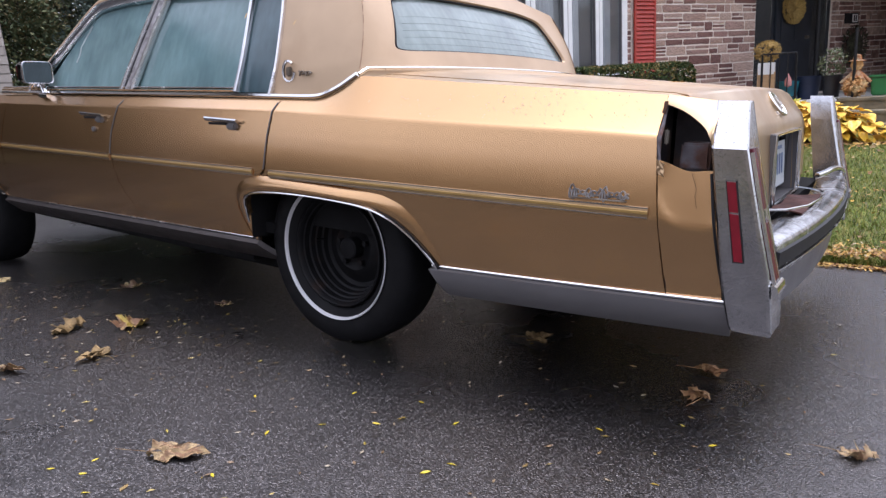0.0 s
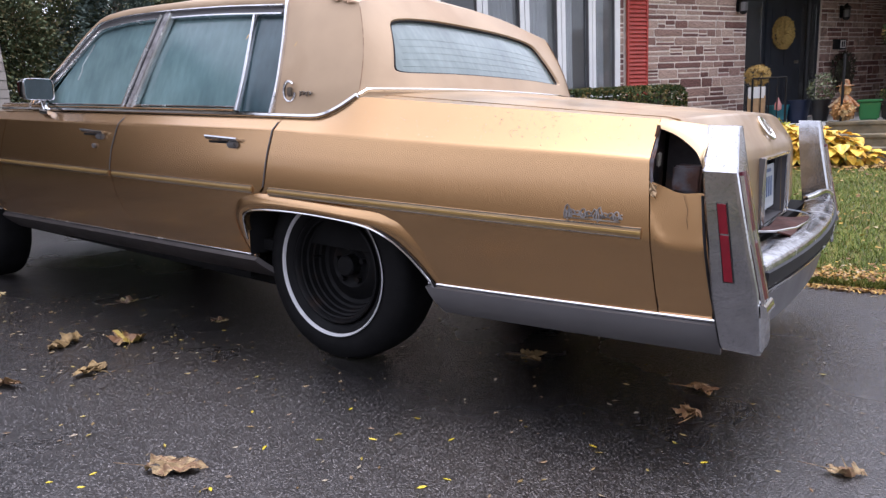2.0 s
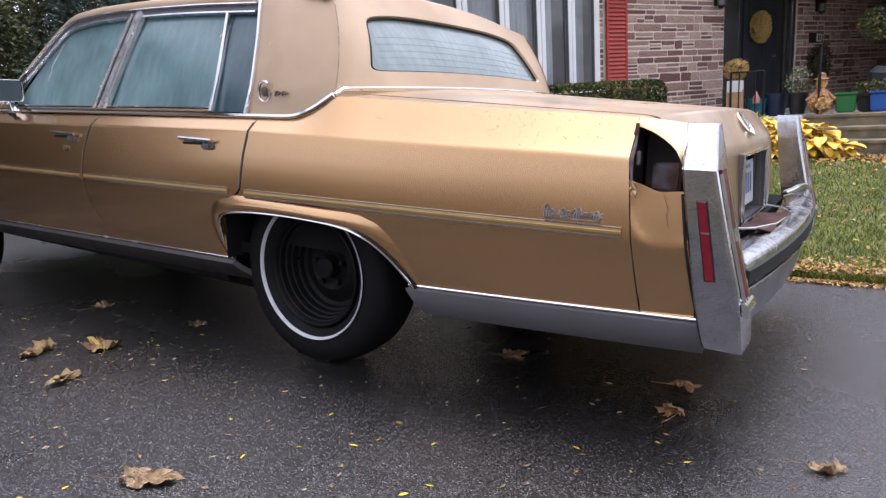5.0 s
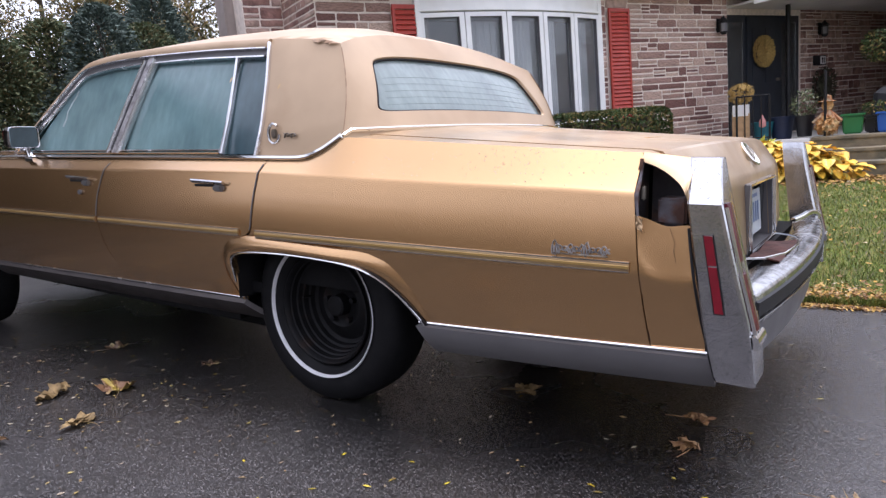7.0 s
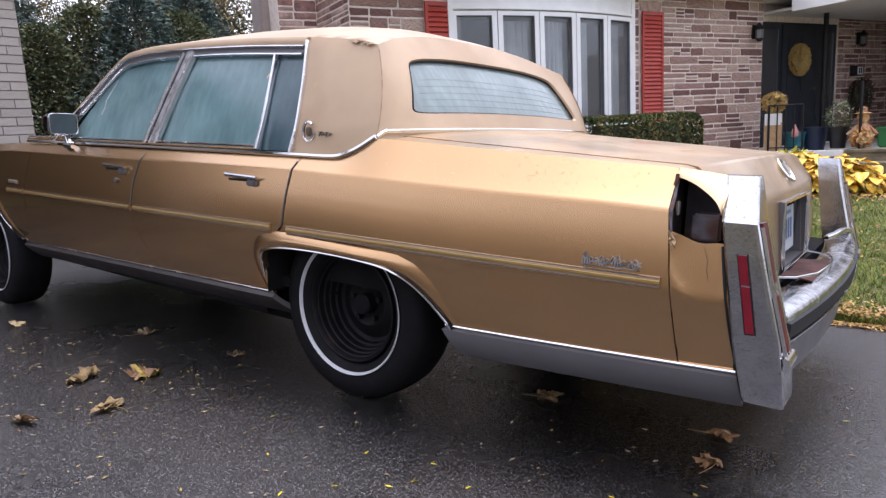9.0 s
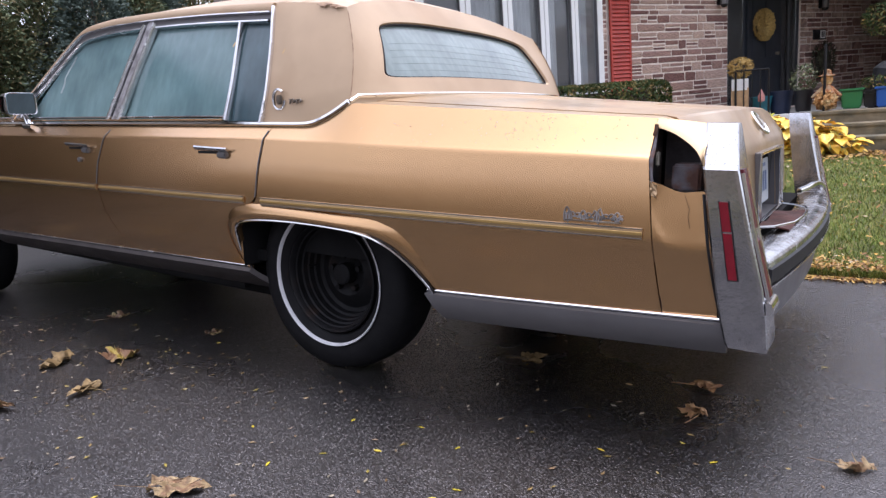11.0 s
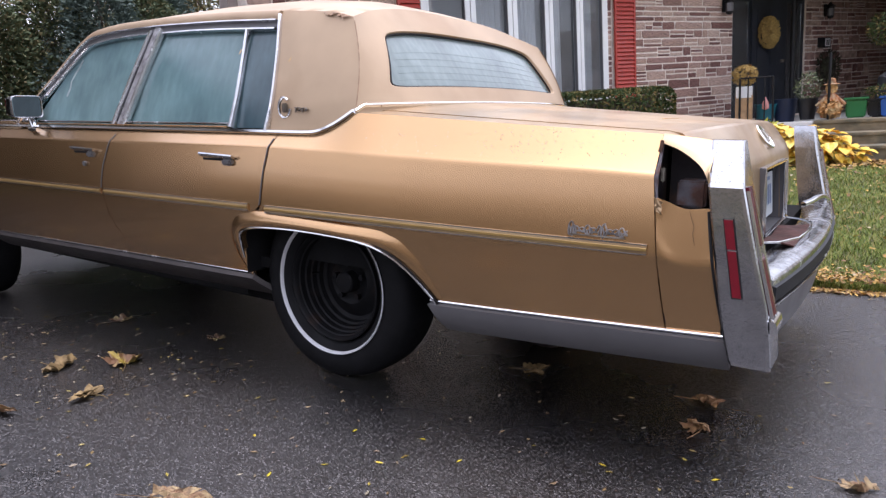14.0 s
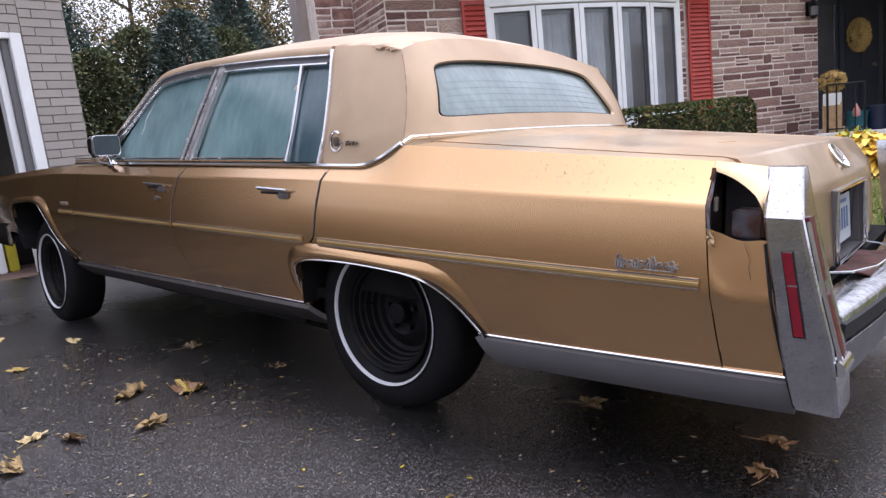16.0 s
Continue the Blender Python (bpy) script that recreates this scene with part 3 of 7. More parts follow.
DOOR_GAP = 0.0042
front_edge = lambda z: lerp(z, [(0.28, -2.44), (0.5, -2.40), (0.6, -2.372), (0.82, -2.305), (0.90, -2.29)])
mid_edge = lambda z: lerp(z, [(0.30, -1.105), (0.338, -1.13), (0.391, -1.205), (0.45, -1.248), (0.52, -1.274), (0.616, -1.283), (0.715, -1.268), (0.80, -1.238), (0.862, -1.208), (0.90, -1.20)])
rear_edge = lambda z: lerp(z, [(0.30, -0.412), (0.358, -0.420), (0.43, -0.449), (0.473, -0.457), (0.528, -0.447), (0.563, -0.413), (0.588, -0.353), (0.600, -0.292), (0.612, -0.270), (0.635, -0.263), (0.736, -0.252), (0.80, -0.240), (0.90, -0.226)])
quarter_edge = lambda z: lerp(z, [(0.597, -0.292), (0.612, -0.270), (0.635, -0.263), (0.736, -0.252), (0.80, -0.240), (0.90, -0.226)])
tail_edge = lambda z: lerp(z, [(0.38, 1.150), (0.43, 1.142), (0.80, 1.098), (0.89, 1.094)])
flare_low = [p for p in FLARE_R if p[0] > -0.29]

for far in (False, True):
    o = (0, 1 if far else -1, 0)
    panel("front_fender", lambda z: lerp(z, [(0.3, -3.98), (0.9, -4.02)]), lambda z: front_edge(z) - DOOR_GAP,
          lambda x: lerp(x, [(-4.1, 0.40), (-3.545, 0.40)] + FLARE_F[1:] + [(-2.46, 0.300)]), "", far, nx=64)
    panel("front_door", front_edge, lambda z: mid_edge(z) - DOOR_GAP, lambda x: lerp(x, ROCKER), "", far)
    panel("rear_door", mid_edge, lambda z: rear_edge(z) - DOOR_GAP, lambda x: lerp(x, ROCKER), "", far)
    panel("quarter_panel", quarter_edge, lambda z: tail_edge(z) - 0.001, lambda x: lerp(x, [(-0.31, 0.590)] + flare_low[:-1] + [(0.483, 0.363)] + ROCKER[-1:]), "", far, nx=56)
    # wheel-arch flares with their bright lip
    for name, outer, inner in (("rear_arch_flare", FLARE_R, ARCH_R), ("front_arch_flare", FLARE_F, ARCH_F)):
        bm = band(bmesh.new(), even(finer(outer)), even(finer(inner)), lambda x, z: side_y(x, z) + 0.004, lambda x, z: side_y(x, z) + 0.004, far)
        inn = even(finer(inner))
        skin(bm, [[at(x, side_y(x, z) - 0.004, z, far) for x, z in inn], [at(x, side_y(x, z) + 0.016, z - 0.002, far) for x, z in inn]])
        bmesh.ops.remove_doubles(bm, verts=bm.verts, dist=0.0006)
        bmesh.ops.recalc_face_normals(bm, faces=bm.faces)
        flare = part(name, bm, M_GOLD, CAR, angle=60)
        for k, (w, material) in enumerate(((0.008, M_CHROME), (0.004, M_BLACKRUB))):
            bm = strip(bmesh.new(), [at(x, side_y(x, z) - 0.012, z + (0.002 if k == 0 else 0.011), far) for x, z in inn[4:]], w, 0.004, (0, o[1], 0.3))
            part("arch_moulding", bm, material, flare, "thin bright arch trim" if k == 0 else "")
    # lower mouldings: grey plate with a bright upper bead
    for name, x0, x1, tall, low in (("rocker_moulding", -2.575, -0.388, 0.075, 0.0), ("quarter_moulding", 0.430, 1.300, 0.070, 0.0)):
        xs = [x0 + (x1 - x0) * k / 24 for k in range(25)]
        rows = []
        for s in range(6):
            begin = x0 + (0.055 * s / 5 if x0 > 0 else 0)
            end = x1 + (0.065 * s / 5 if x0 < 0 else 0)
            rows.append([at(begin + (end - begin) * (x - x0) / (x1 - x0), side_y(x, lerp(x, ROCKER)) - 0.004 + (0.030 if x0 > 0 else 0.085) * (s / 5) ** (2 if x0 > 0 else 1.2), lerp(x, ROCKER) - tall * s / 5, far) for x in xs])
        bm = thick(skin(bmesh.new(), rows), 0.02)
        m = part(name, bm, M_GREYPLATE if x0 > 0 else M_ROCKER, CAR, "dull grey lower body moulding")
        bm = strip(bmesh.new(), [at(x, side_y(x, lerp(x, ROCKER)) - 0.002, lerp(x, ROCKER) + 0.004, far) for x in xs], 0.0065 if x0 > 0 else 0.005, 0.006, (0, o[1], 0.9))
        part("bright_bead", bm, M_CHROME if x0 > 0 else M_TRIM, m)
    # side stripe: bright edges, gold middle
    for x0, x1 in ((-2.585, -2.39), (-2.365, -1.30), (-1.270, -0.335), (-0.245, 1.100)):
        xs = [x0 + (x1 - x0) * k / 20 for k in range(21)]
        z = 0.607
        bm = strip(bmesh.new(), [at(x, side_y(x, z) + 0.001, z, far) for x in xs], 0.030, 0.006, o)
        s = part("side_stripe", bm, M_GOLD_WORN, CAR, "gold and yellow body-side stripe")
        bm = strip(bmesh.new(), [at(x, side_y(x, z) - 0.004, z + 0.001, far) for x in xs], 0.010, 0.004, o)
        part("stripe_insert", bm, M_YELLOWLINE, s)
        for dz in (-0.011, 0.013):
            bm = strip(bmesh.new(), [at(x, side_y(x, z) - 0.003, z + dz, far) for x in xs], 0.004, 0.004, o)
            part("stripe_edge", bm, M_CHROME_OLD, s)
    # belt chrome, kicking up over the quarter
    line = [(-2.42, 0.877), (-2.2, 0.879), (-0.30, 0.874), (-0.11, 0.872), (-0.06, 0.874), (-0.02, 0.883), (0.03, 0.903), (0.075, 0.928), (0.103, 0.944)]
    fine = finer(line)
    bm = strip(bmesh.new(), [at(x, side_y(x, min(belt(x), z)) + 0.002, z, far) for x, z in fine], 0.014, 0.010, (0, o[1], 0.35))
    b = part("belt_moulding", bm, M_CHROME, CAR, "bright belt-line moulding")
    bm = strip(bmesh.new(), [at(x, side_y(x, min(belt(x), z)) + 0.004, z + 0.014, far) for x, z in fine if x < -0.31], 0.008, 0.008, (0, o[1], 0.35))
    part("belt_gasket", bm, M_GOLD, b)
    bm = strip(bmesh.new(), [at(x, side_y(x, min(belt(x), z)) + 0.012, z + 0.026, far) for x, z in fine if x < -0.31], 0.008, 0.008, (0, o[1], 0.35))
    part("window_sill", bm, M_TRIM, b)

for far in (False, True):
    for edge, z0, z1 in ((mid_edge, 0.62, 0.85), (rear_edge, 0.62, 0.85)):
        bm = strip(bmesh.new(), [at(edge(z) - 0.008, side_y(edge(z), z) - 0.0005, z, far) for z in [z0 + (z1 - z0) * k / 30 for k in range(31)]], 0.0035, 0.003, (0, 1 if far else -1, 0))
        part("door_edge_guard", bm, M_GREYPLATE, CAR, "thin bright guard on the door edge")

# ---- glasshouse ----
def glass_y(z):
    return 0.075 + (z - 0.88) * 0.415


def pane(name, corners, far, inset=0.018, label="", material=None):
    bm = bmesh.new()
    a, b, c, d = corners            # bottom front, bottom rear, top rear, top front
    rows = []
    for i in range(9):
        u = i / 8
        row = []
        for j in range(7):
            v = j / 6
            x = (a[0] * (1 - u) + b[0] * u) * (1 - v) + (d[0] * (1 - u) + c[0] * u) * v
            z = (a[1] * (1 - u) + b[1] * u) * (1 - v) + (d[1] * (1 - u) + c[1] * u) * v
            row.append(at(x, glass_y(z) + inset - 0.010 * math.sin(3.14159 * v), z, far))
        rows.append(row)
    return part(name, thick(skin(bm, rows), 0.004), material or M_GLASS, CAR, label)


for far in (False, True):
    o = (0, 1 if far else -1, 0.4)
    pane("front_window", ((-2.02, 0.885), (-1.245, 0.885), (-1.170, 1.318), (-1.66, 1.302)), far, label="fogged grey-green side window")
    pane("rear_window", ((-1.185, 0.885), (-0.485, 0.885), (-0.535, 1.300), (-1.105, 1.318)), far, label="fogged grey-green side window")
    pane("quarter_window", ((-0.490, 0.885), (-0.285, 0.885), (-0.375, 1.290), (-0.545, 1.300)), far, label="dark slate-blue fixed side window", material=M_GLASS_DARK)

    def rail(name, line, wide, deep, material=M_CHROME, label="", parent=None, inset=0.0):
        bm = strip(bmesh.new(), [at(x, glass_y(z) + inset, z, far) for x, z in finer(line, 6)], wide, deep, o)
        return part(name, bm, material, parent or CAR, label)

    roofline = [(-2.13, 0.905), (-1.92, 1.105), (-1.76, 1.250), (-1.66, 1.318), (-1.45, 1.338), (-1.1, 1.339), (-0.7, 1.327), (-0.375, 1.308)]
    lower = lambda d: [(x + 0.6 * d, z - 0.55 * d) if x < -1.70 else (x, z - d) for x, z in roofline]
    rail("roof_skirt", lower(0.014), 0.038, 0.012, M_VINYL, inset=-0.002)
    rail("drip_rail", lower(0.036), 0.008, 0.018, M_TRIM, label="bright roof drip rail", inset=-0.006)
    rail("roof_gasket", lower(0.050), 0.026, 0.010, M_GREYPLATE, inset=0.004)
    rail("window_frame", lower(0.064)[:5] + [(-1.190, 1.276)], 0.010, 0.014, M_TRIM, label="bright window frame", inset=0.004)
    rail("window_frame", [(-1.12, 1.274), (-0.9, 1.270), (-0.7, 1.262), (-0.385, 1.244)], 0.010, 0.014, M_TRIM, label="bright window frame", inset=0.004)
    rail("door_pillar", [(-1.266, 0.888), (-1.224, 1.10), (-1.176, 1.29)], 0.016, 0.018, M_TRIM, "bright pillar trim with a dark groove")
    rail("pillar_groove", [(-1.226, 0.888), (-1.186, 1.10), (-1.140, 1.30)], 0.060, 0.008, M_BLACKRUB, inset=0.004)
    rail("door_pillar", [(-1.222, 0.888), (-1.182, 1.10), (-1.136, 1.30)], 0.030, 0.014, M_PILLAR, "bright pillar trim with a dark groove")
    rail("door_pillar", [(-1.182, 0.888), (-1.142, 1.10), (-1.100, 1.29)], 0.016, 0.020, M_TRIM, "bright pillar trim with a dark groove")
    rail("window_divider", [(-0.492, 0.885), (-0.500, 1.02), (-0.538, 1.250)], 0.015, 0.014, M_TRIM)
    rail("window_frame", [(-0.292, 0.875), (-0.296, 0.98), (-0.330, 1.15), (-0.372, 1.296)], 0.011, 0.013, M_TRIM, label="bright rear window edge trim", inset=-0.004)

smear = [(-1.985, 1.02), (-1.975, 1.06), (-1.985, 1.09), (-1.965, 1.13), (-1.945, 1.16), (-1.935, 1.19)]
part("dried_smear", strip(bmesh.new(), [at(x + 0.225, glass_y(z) + 0.009, z) for x, z in smear], 0.016, 0.001, (0, -1, 0.4)), M_SMEAR, CAR, "pale dried smear on the side glass")

# roof shell: top, sail panels and the back panel round the rear window
MIDY = WIDE / 2


def roof_edge_z(x):
    return lerp(x, [(-1.72, 1.314), (-1.45, 1.340), (-1.1, 1.341), (-0.7, 1.330), (-0.375, 1.314), (-0.10, 1.286), (-0.01, 1.262)])


def roof_z(x, y):
    q = abs(y - MIDY) / (MIDY - glass_y(roof_edge_z(x)))
    top = lerp(x, [(-1.72, 1.372), (-1.4, 1.412), (-0.9, 1.430), (-0.5, 1.418), (-0.25, 1.390), (-0.11, 1.350), (-0.01, 1.305)])
    return roof_edge_z(x) + (top - roof_edge_z(x)) * (1 - min(1, q) ** 3.0)


bm = bmesh.new()
rows = []
for i in range(31):
    u = i / 30
    row = []
    for j in range(33):
        s = -1 + 2 * j / 32
        back = -0.012 - 0.085 * (1 - s ** 4)
        front = -1.66 - 0.14 * (1 - s ** 2)
        x = front + (back - front) * u
        ye = glass_y(roof_edge_z(x)) + 0.002
        y = MIDY + s * (MIDY - ye)
        row.append(at(x, y, roof_z(x, y)))
    rows.append(row)
skin(bm, rows)
# back panel
HOLE = (0.742, 0.235, 0.80)           # half width, top and bottom of the rear window opening
prof = [0, 0.05, 0.11, 0.17, 0.21, 0.235, 0.25, 0.27, 0.30, 0.35, 0.43, 0.53, 0.62, 0.69, 0.74, 0.77, 0.788, 0.80, 0.83, 0.90, 1.0, 1.06]
half = [0, 0.2, 0.4, 0.55, 0.63, 0.68, 0.715, 0.73, 0.742, 0.77, 0.81, 0.87, 0.93, 0.97, 1]
cols = [-c for c in half[:0:-1]] + half
MIDV, HALFV = (HOLE[1] + HOLE[2]) / 2, (HOLE[2] - HOLE[1]) / 2


def eased(s, v, power=13.0):
    """Rounds the corners of the rear window opening, fading out away from it."""
    a, b = s / HOLE[0], (v - MIDV) / HALFV
    m = max(abs(a), abs(b))
    w = max(0.0, 1 - max(0.0, m - 1) / 0.22)
    if m < 0.01:
        return s, v
    k = 1 + w * (m * (abs(a) ** power + abs(b) ** power) ** (-1 / power) - 1)
    return s * k, MIDV + (v - MIDV) * k


def back_point(s, v, out=0.0):
    s *= 1 + 0.165 * v * min(1, 6 * (1 - abs(s))) * min(1, (1 - abs(s)) / 0.2)
    x0 = -0.012 - 0.085 * (1 - s ** 4)
    ye = glass_y(roof_edge_z(x0)) + 0.002
    y0 = MIDY + s * (MIDY - ye)
    z0 = roof_z(x0, y0)
    x1 = 0.095 + 0.085 * (1 - s ** 4)
    y1 = MIDY + s * (MIDY - 0.108)
    z1 = 0.948 + 0.012 * (1 - s * s)
    bulge = 0.020 * math.sin(3.14159 * v)
    return at(x0 + (x1 - x0) * v + bulge + out, y0 + (y1 - y0) * v, z0 + (z1 - z0) * v + out * 0.4)


rows = [[back_point(*eased(s, v)) for s in cols] for v in prof]
skin(bm, rows, lambda i, j: HOLE[1] - 0.001 <= prof[i] < HOLE[2] - 0.001 and -HOLE[0] - 0.001 <= cols[j] < HOLE[0] - 0.001)
# sail panels
for far in (False, True):
    rows = []
    for w in reversed([q for q in prof if q <= 1]):
        v = 1 - w
        row = []
        for j in range(11):
            u = j / 10
            ze = 0.885 + (1.316 - 0.885) * v
            xa = lerp(ze, [(0.88, -0.290), (0.98, -0.296), (1.15, -0.330), (1.32, -0.380)])
            p = at(xa, glass_y(ze) - 0.002, ze, far)
            q = back_point(1 if far else -1, 1 - v)
            r = p.lerp(q, u)
            zt = roof_edge_z(xa + (-0.012 - xa) * u)
            if v == 1:
                r = at(xa + (-0.012 - xa) * u, glass_y(zt) + 0.002, zt, far)
            r.y += (1 if far else -1) * 0.010 * math.sin(3.14159 * u) * math.sin(3.14159 * v)
            if v == 0:
                r.z = (at(xa + (0.095 - xa) * u, 0.1, lerp(xa + (0.095 - xa) * u, line[2:]), far)).z - 0.004
            row.append(r)
        rows.append(row)
    skin(bm, rows)
bmesh.ops.remove_doubles(bm, verts=bm.verts, dist=0.003)
bmesh.ops.recalc_face_normals(bm, faces=bm.faces)
ROOF = part("roof", bm, M_VINYL, CAR, "faded tan roof covering with weathered edges", angle=50)

# seam down the roof corner, and covering that peels along the upper edge
for far in (False, True):
    e = 1 if far else -1
    bm = strip(bmesh.new(), [back_point(e, v, 0.001) for v in [0.05 * k for k in range(1, 20)]], 0.0035, 0.0015, (0.5, e * 0.8, 0.2))
    part("corner_seam", bm, M_PEEL, ROOF)
    bits = random.Random(12)
    for x0, x1, drop in ((-0.150, -0.080, 0.002), (-0.105, -0.020, 0.001)):
        top, low = [], []
        for k in range(15):
            x = x0 + (x1 - x0) * k / 14
            z = roof_edge_z(x) - drop
            top.append(at(x, glass_y(z) - 0.0035, z + 0.002 * bits.random(), far))
            z -= (0.004 + 0.011 * bits.random()) * math.sin(3.14159 * min(1, 0.12 + k / 14 * 0.9))
            low.append(at(x, glass_y(z) - 0.0075, z, far))
        part("peeling_edge", thick(skin(bmesh.new(), [top, low]), 0.0015), M_PEEL, ROOF, "brown edge where the roof covering peels", smooth=False)

# rear window glass and its dark gasket
bm = bmesh.new()
rows = [[back_point(s * 0.765, HOLE[1] - 0.02 + (HOLE[2] - HOLE[1] + 0.04) * v / 8, -0.018) for s in [k / 8 - 1 for k in range(17)]] for v in range(9)]
rear_glass = part("rear_window_glass", thick(skin(bm, rows), 0.005), M_GLASS_REAR, CAR, "fogged rear window with fine heater lines")
square = []
for (a0, b0), (a1, b1) in (((-1, -1), (1, -1)), ((1, -1), (1, 1)), ((1, 1), (-1, 1)), ((-1, 1), (-1, -1))):
    square += [(a0 + (a1 - a0) * (0.5 - 0.5 * math.cos(3.14159 * k / 20)), b0 + (b1 - b0) * (0.5 - 0.5 * math.cos(3.14159 * k / 20))) for k in range(20)]
ring = [eased(a * HOLE[0], MIDV + b * HALFV) for a, b in square + square[:1]]
rows = [[back_point(s * a, MIDV + (v - MIDV) * b, out) for s, v in ring] for a, b, out in ((0.972, 0.955, -0.022), (0.984, 0.975, -0.006), (0.994, 0.990, -0.0005), (1.003, 1.005, 0.0002))]
part("window_gasket", skin(bmesh.new(), rows), M_VINYL, rear_glass, angle=70)
bm = strip(bmesh.new(), [back_point(s * 0.968, MIDV + (v - MIDV) * 0.945, -0.013) for s, v in ring], 0.006, 0.005, (1, 0, 0.4))
part("window_seal", bm, M_BLACKRUB, rear_glass)
for k in range(5):
    v = HOLE[1] + 0.20 + k * 0.068
    bm = strip(bmesh.new(), [back_point(s * 0.66, v, -0.0179) for s in [q / 6 - 1 for q in range(13)]], 0.0006, 0.0006, (1, 0, 0.4))
    part("heater_line", bm, M_GLASS_REAR, rear_glass)
# moulding along the foot of the roof
bm = strip(bmesh.new(), [at(0.100, 0.104, 0.944)] + [back_point(s, 0.985, 0.010) + Vector((0, 0, 0.004)) for s in [0.97 * (k / 20 - 1) for k in range(41)]] + [at(0.100, 0.104, 0.944, True)], 0.010, 0.007, (0.6, 0, 0.8))
part("roof_foot_moulding", bm, M_CHROME, CAR, "bright moulding along the roof foot")

# windscreen, hood, cowl
bm = bmesh.new()
rows = []
for i in range(9):
    v = i / 8
    row = []
    for j in range(17):
        s = -1 + j / 8
        x0, x1 = -2.12 - 0.20 * (1 - s * s), -1.66 - 0.14 * (1 - s * s)
        y = MIDY + s * (0.84 - 0.15 * v)
        row.append(at(x0 + (x1 - x0) * v, y, 0.895 + (roof_z(-1.70, y) - 0.895) * v))
    rows.append(row)
part("windscreen", thick(skin(bm, rows), 0.005), M_GLASS, CAR, "fogged windscreen")
bm = bmesh.new()
rows = []
for i in range(15):
    x = -4.02 + (4.02 - 2.10) * i / 14
    row = []
    for j in range(21):
        s = -1 + j / 10
        e = side_y(x, belt(x))
        y = MIDY + s * (MIDY - e)
        row.append(at(x, y, belt(x) + 0.018 * (1 - s ** 4) * min(1, (x + 4.1) / 0.5) + (0.006 if abs(s) < 0.35 else 0)))
    rows.append(row)
part("hood", thick(skin(bm, rows), 0.015), M_GOLD, CAR, angle=30)
bm = boxed((-4.05, 0.10, 0.42), (-3.97, WIDE - 0.10, 0.76), BODY, 0.02)
grille = part("grille", bm, M_CHROME_OLD, CAR, "bright egg-crate grille")
bm = boxed((-4.16, 0.03, 0.33), (-4.02, WIDE - 0.03, 0.50), BODY, 0.03)
part("front_bumper", bm, M_CHROME_OLD, CAR, "chrome front bumper")
for s in (0.03, WIDE - 0.12):
    bm = boxed((-4.14, s, 0.36), (-3.99, s + 0.09, 0.66), BODY, 0.02)
    part("bumper_end", bm, M_CHROME_OLD, CAR)
    y = s + 0.010 if s < 1 else s + 0.045
    part("bumper_wrap", boxed((-4.12, y, 0.30), (-3.66, y + 0.035, 0.46), BODY, 0.014), M_CHROME_OLD, CAR, "chrome bumper side wrapped round the corner")

# ---- tail ----
def deck_z(x, y):
    q = abs(y - MIDY) / (MIDY - 0.10)
    return belt(x) + lerp(x, [(0.2, 0.040), (1.1, 0.024)]) * (1 - min(1, q) ** 2.2)


def deck(name, y0, y1, material, label, lift=0.0):
    rows = []
    for j in range(25):
        y = y0 + (y1 - y0) * j / 24
        s = (y - MIDY) / (MIDY - 0.108)
        xs0 = 0.08 + 0.085 * (1 - min(1, abs(s)) ** 4)
        centre = 0.030 * (1 - min(1, abs(s)) ** 2)
        peak = 1 - min(1, abs(s)) ** 1.5
        line = [(xs0 + (1.085 - xs0) * k / 16, None) for k in range(17)]
        line = [(x, deck_z(x, y) + lift) for x, _ in line]
        e = line[-1][1]
        line += [(1.122 + 0.040 * peak, e - 0.006), (1.132 + 0.040 * peak, e - 0.012), (1.214 + 0.018 * peak, 0.800), (1.221 + 0.016 * peak, 0.787), (1.230 + centre * 0.3, 0.76), (1.244 + centre * 0.3, 0.60), (1.248 + centre * 0.3, 0.545)]
        sweep = 0.034 * min(1, abs(s) / 0.79) ** 3            # the tail corners are swept forward
        rows.append([at(x - sweep * min(1, max(0, x - 1.085) / 0.14), y, z) for x, z in line])
    return rows


rows = deck("trunk_lid", 0.205, WIDE - 0.205, M_GOLD, "")
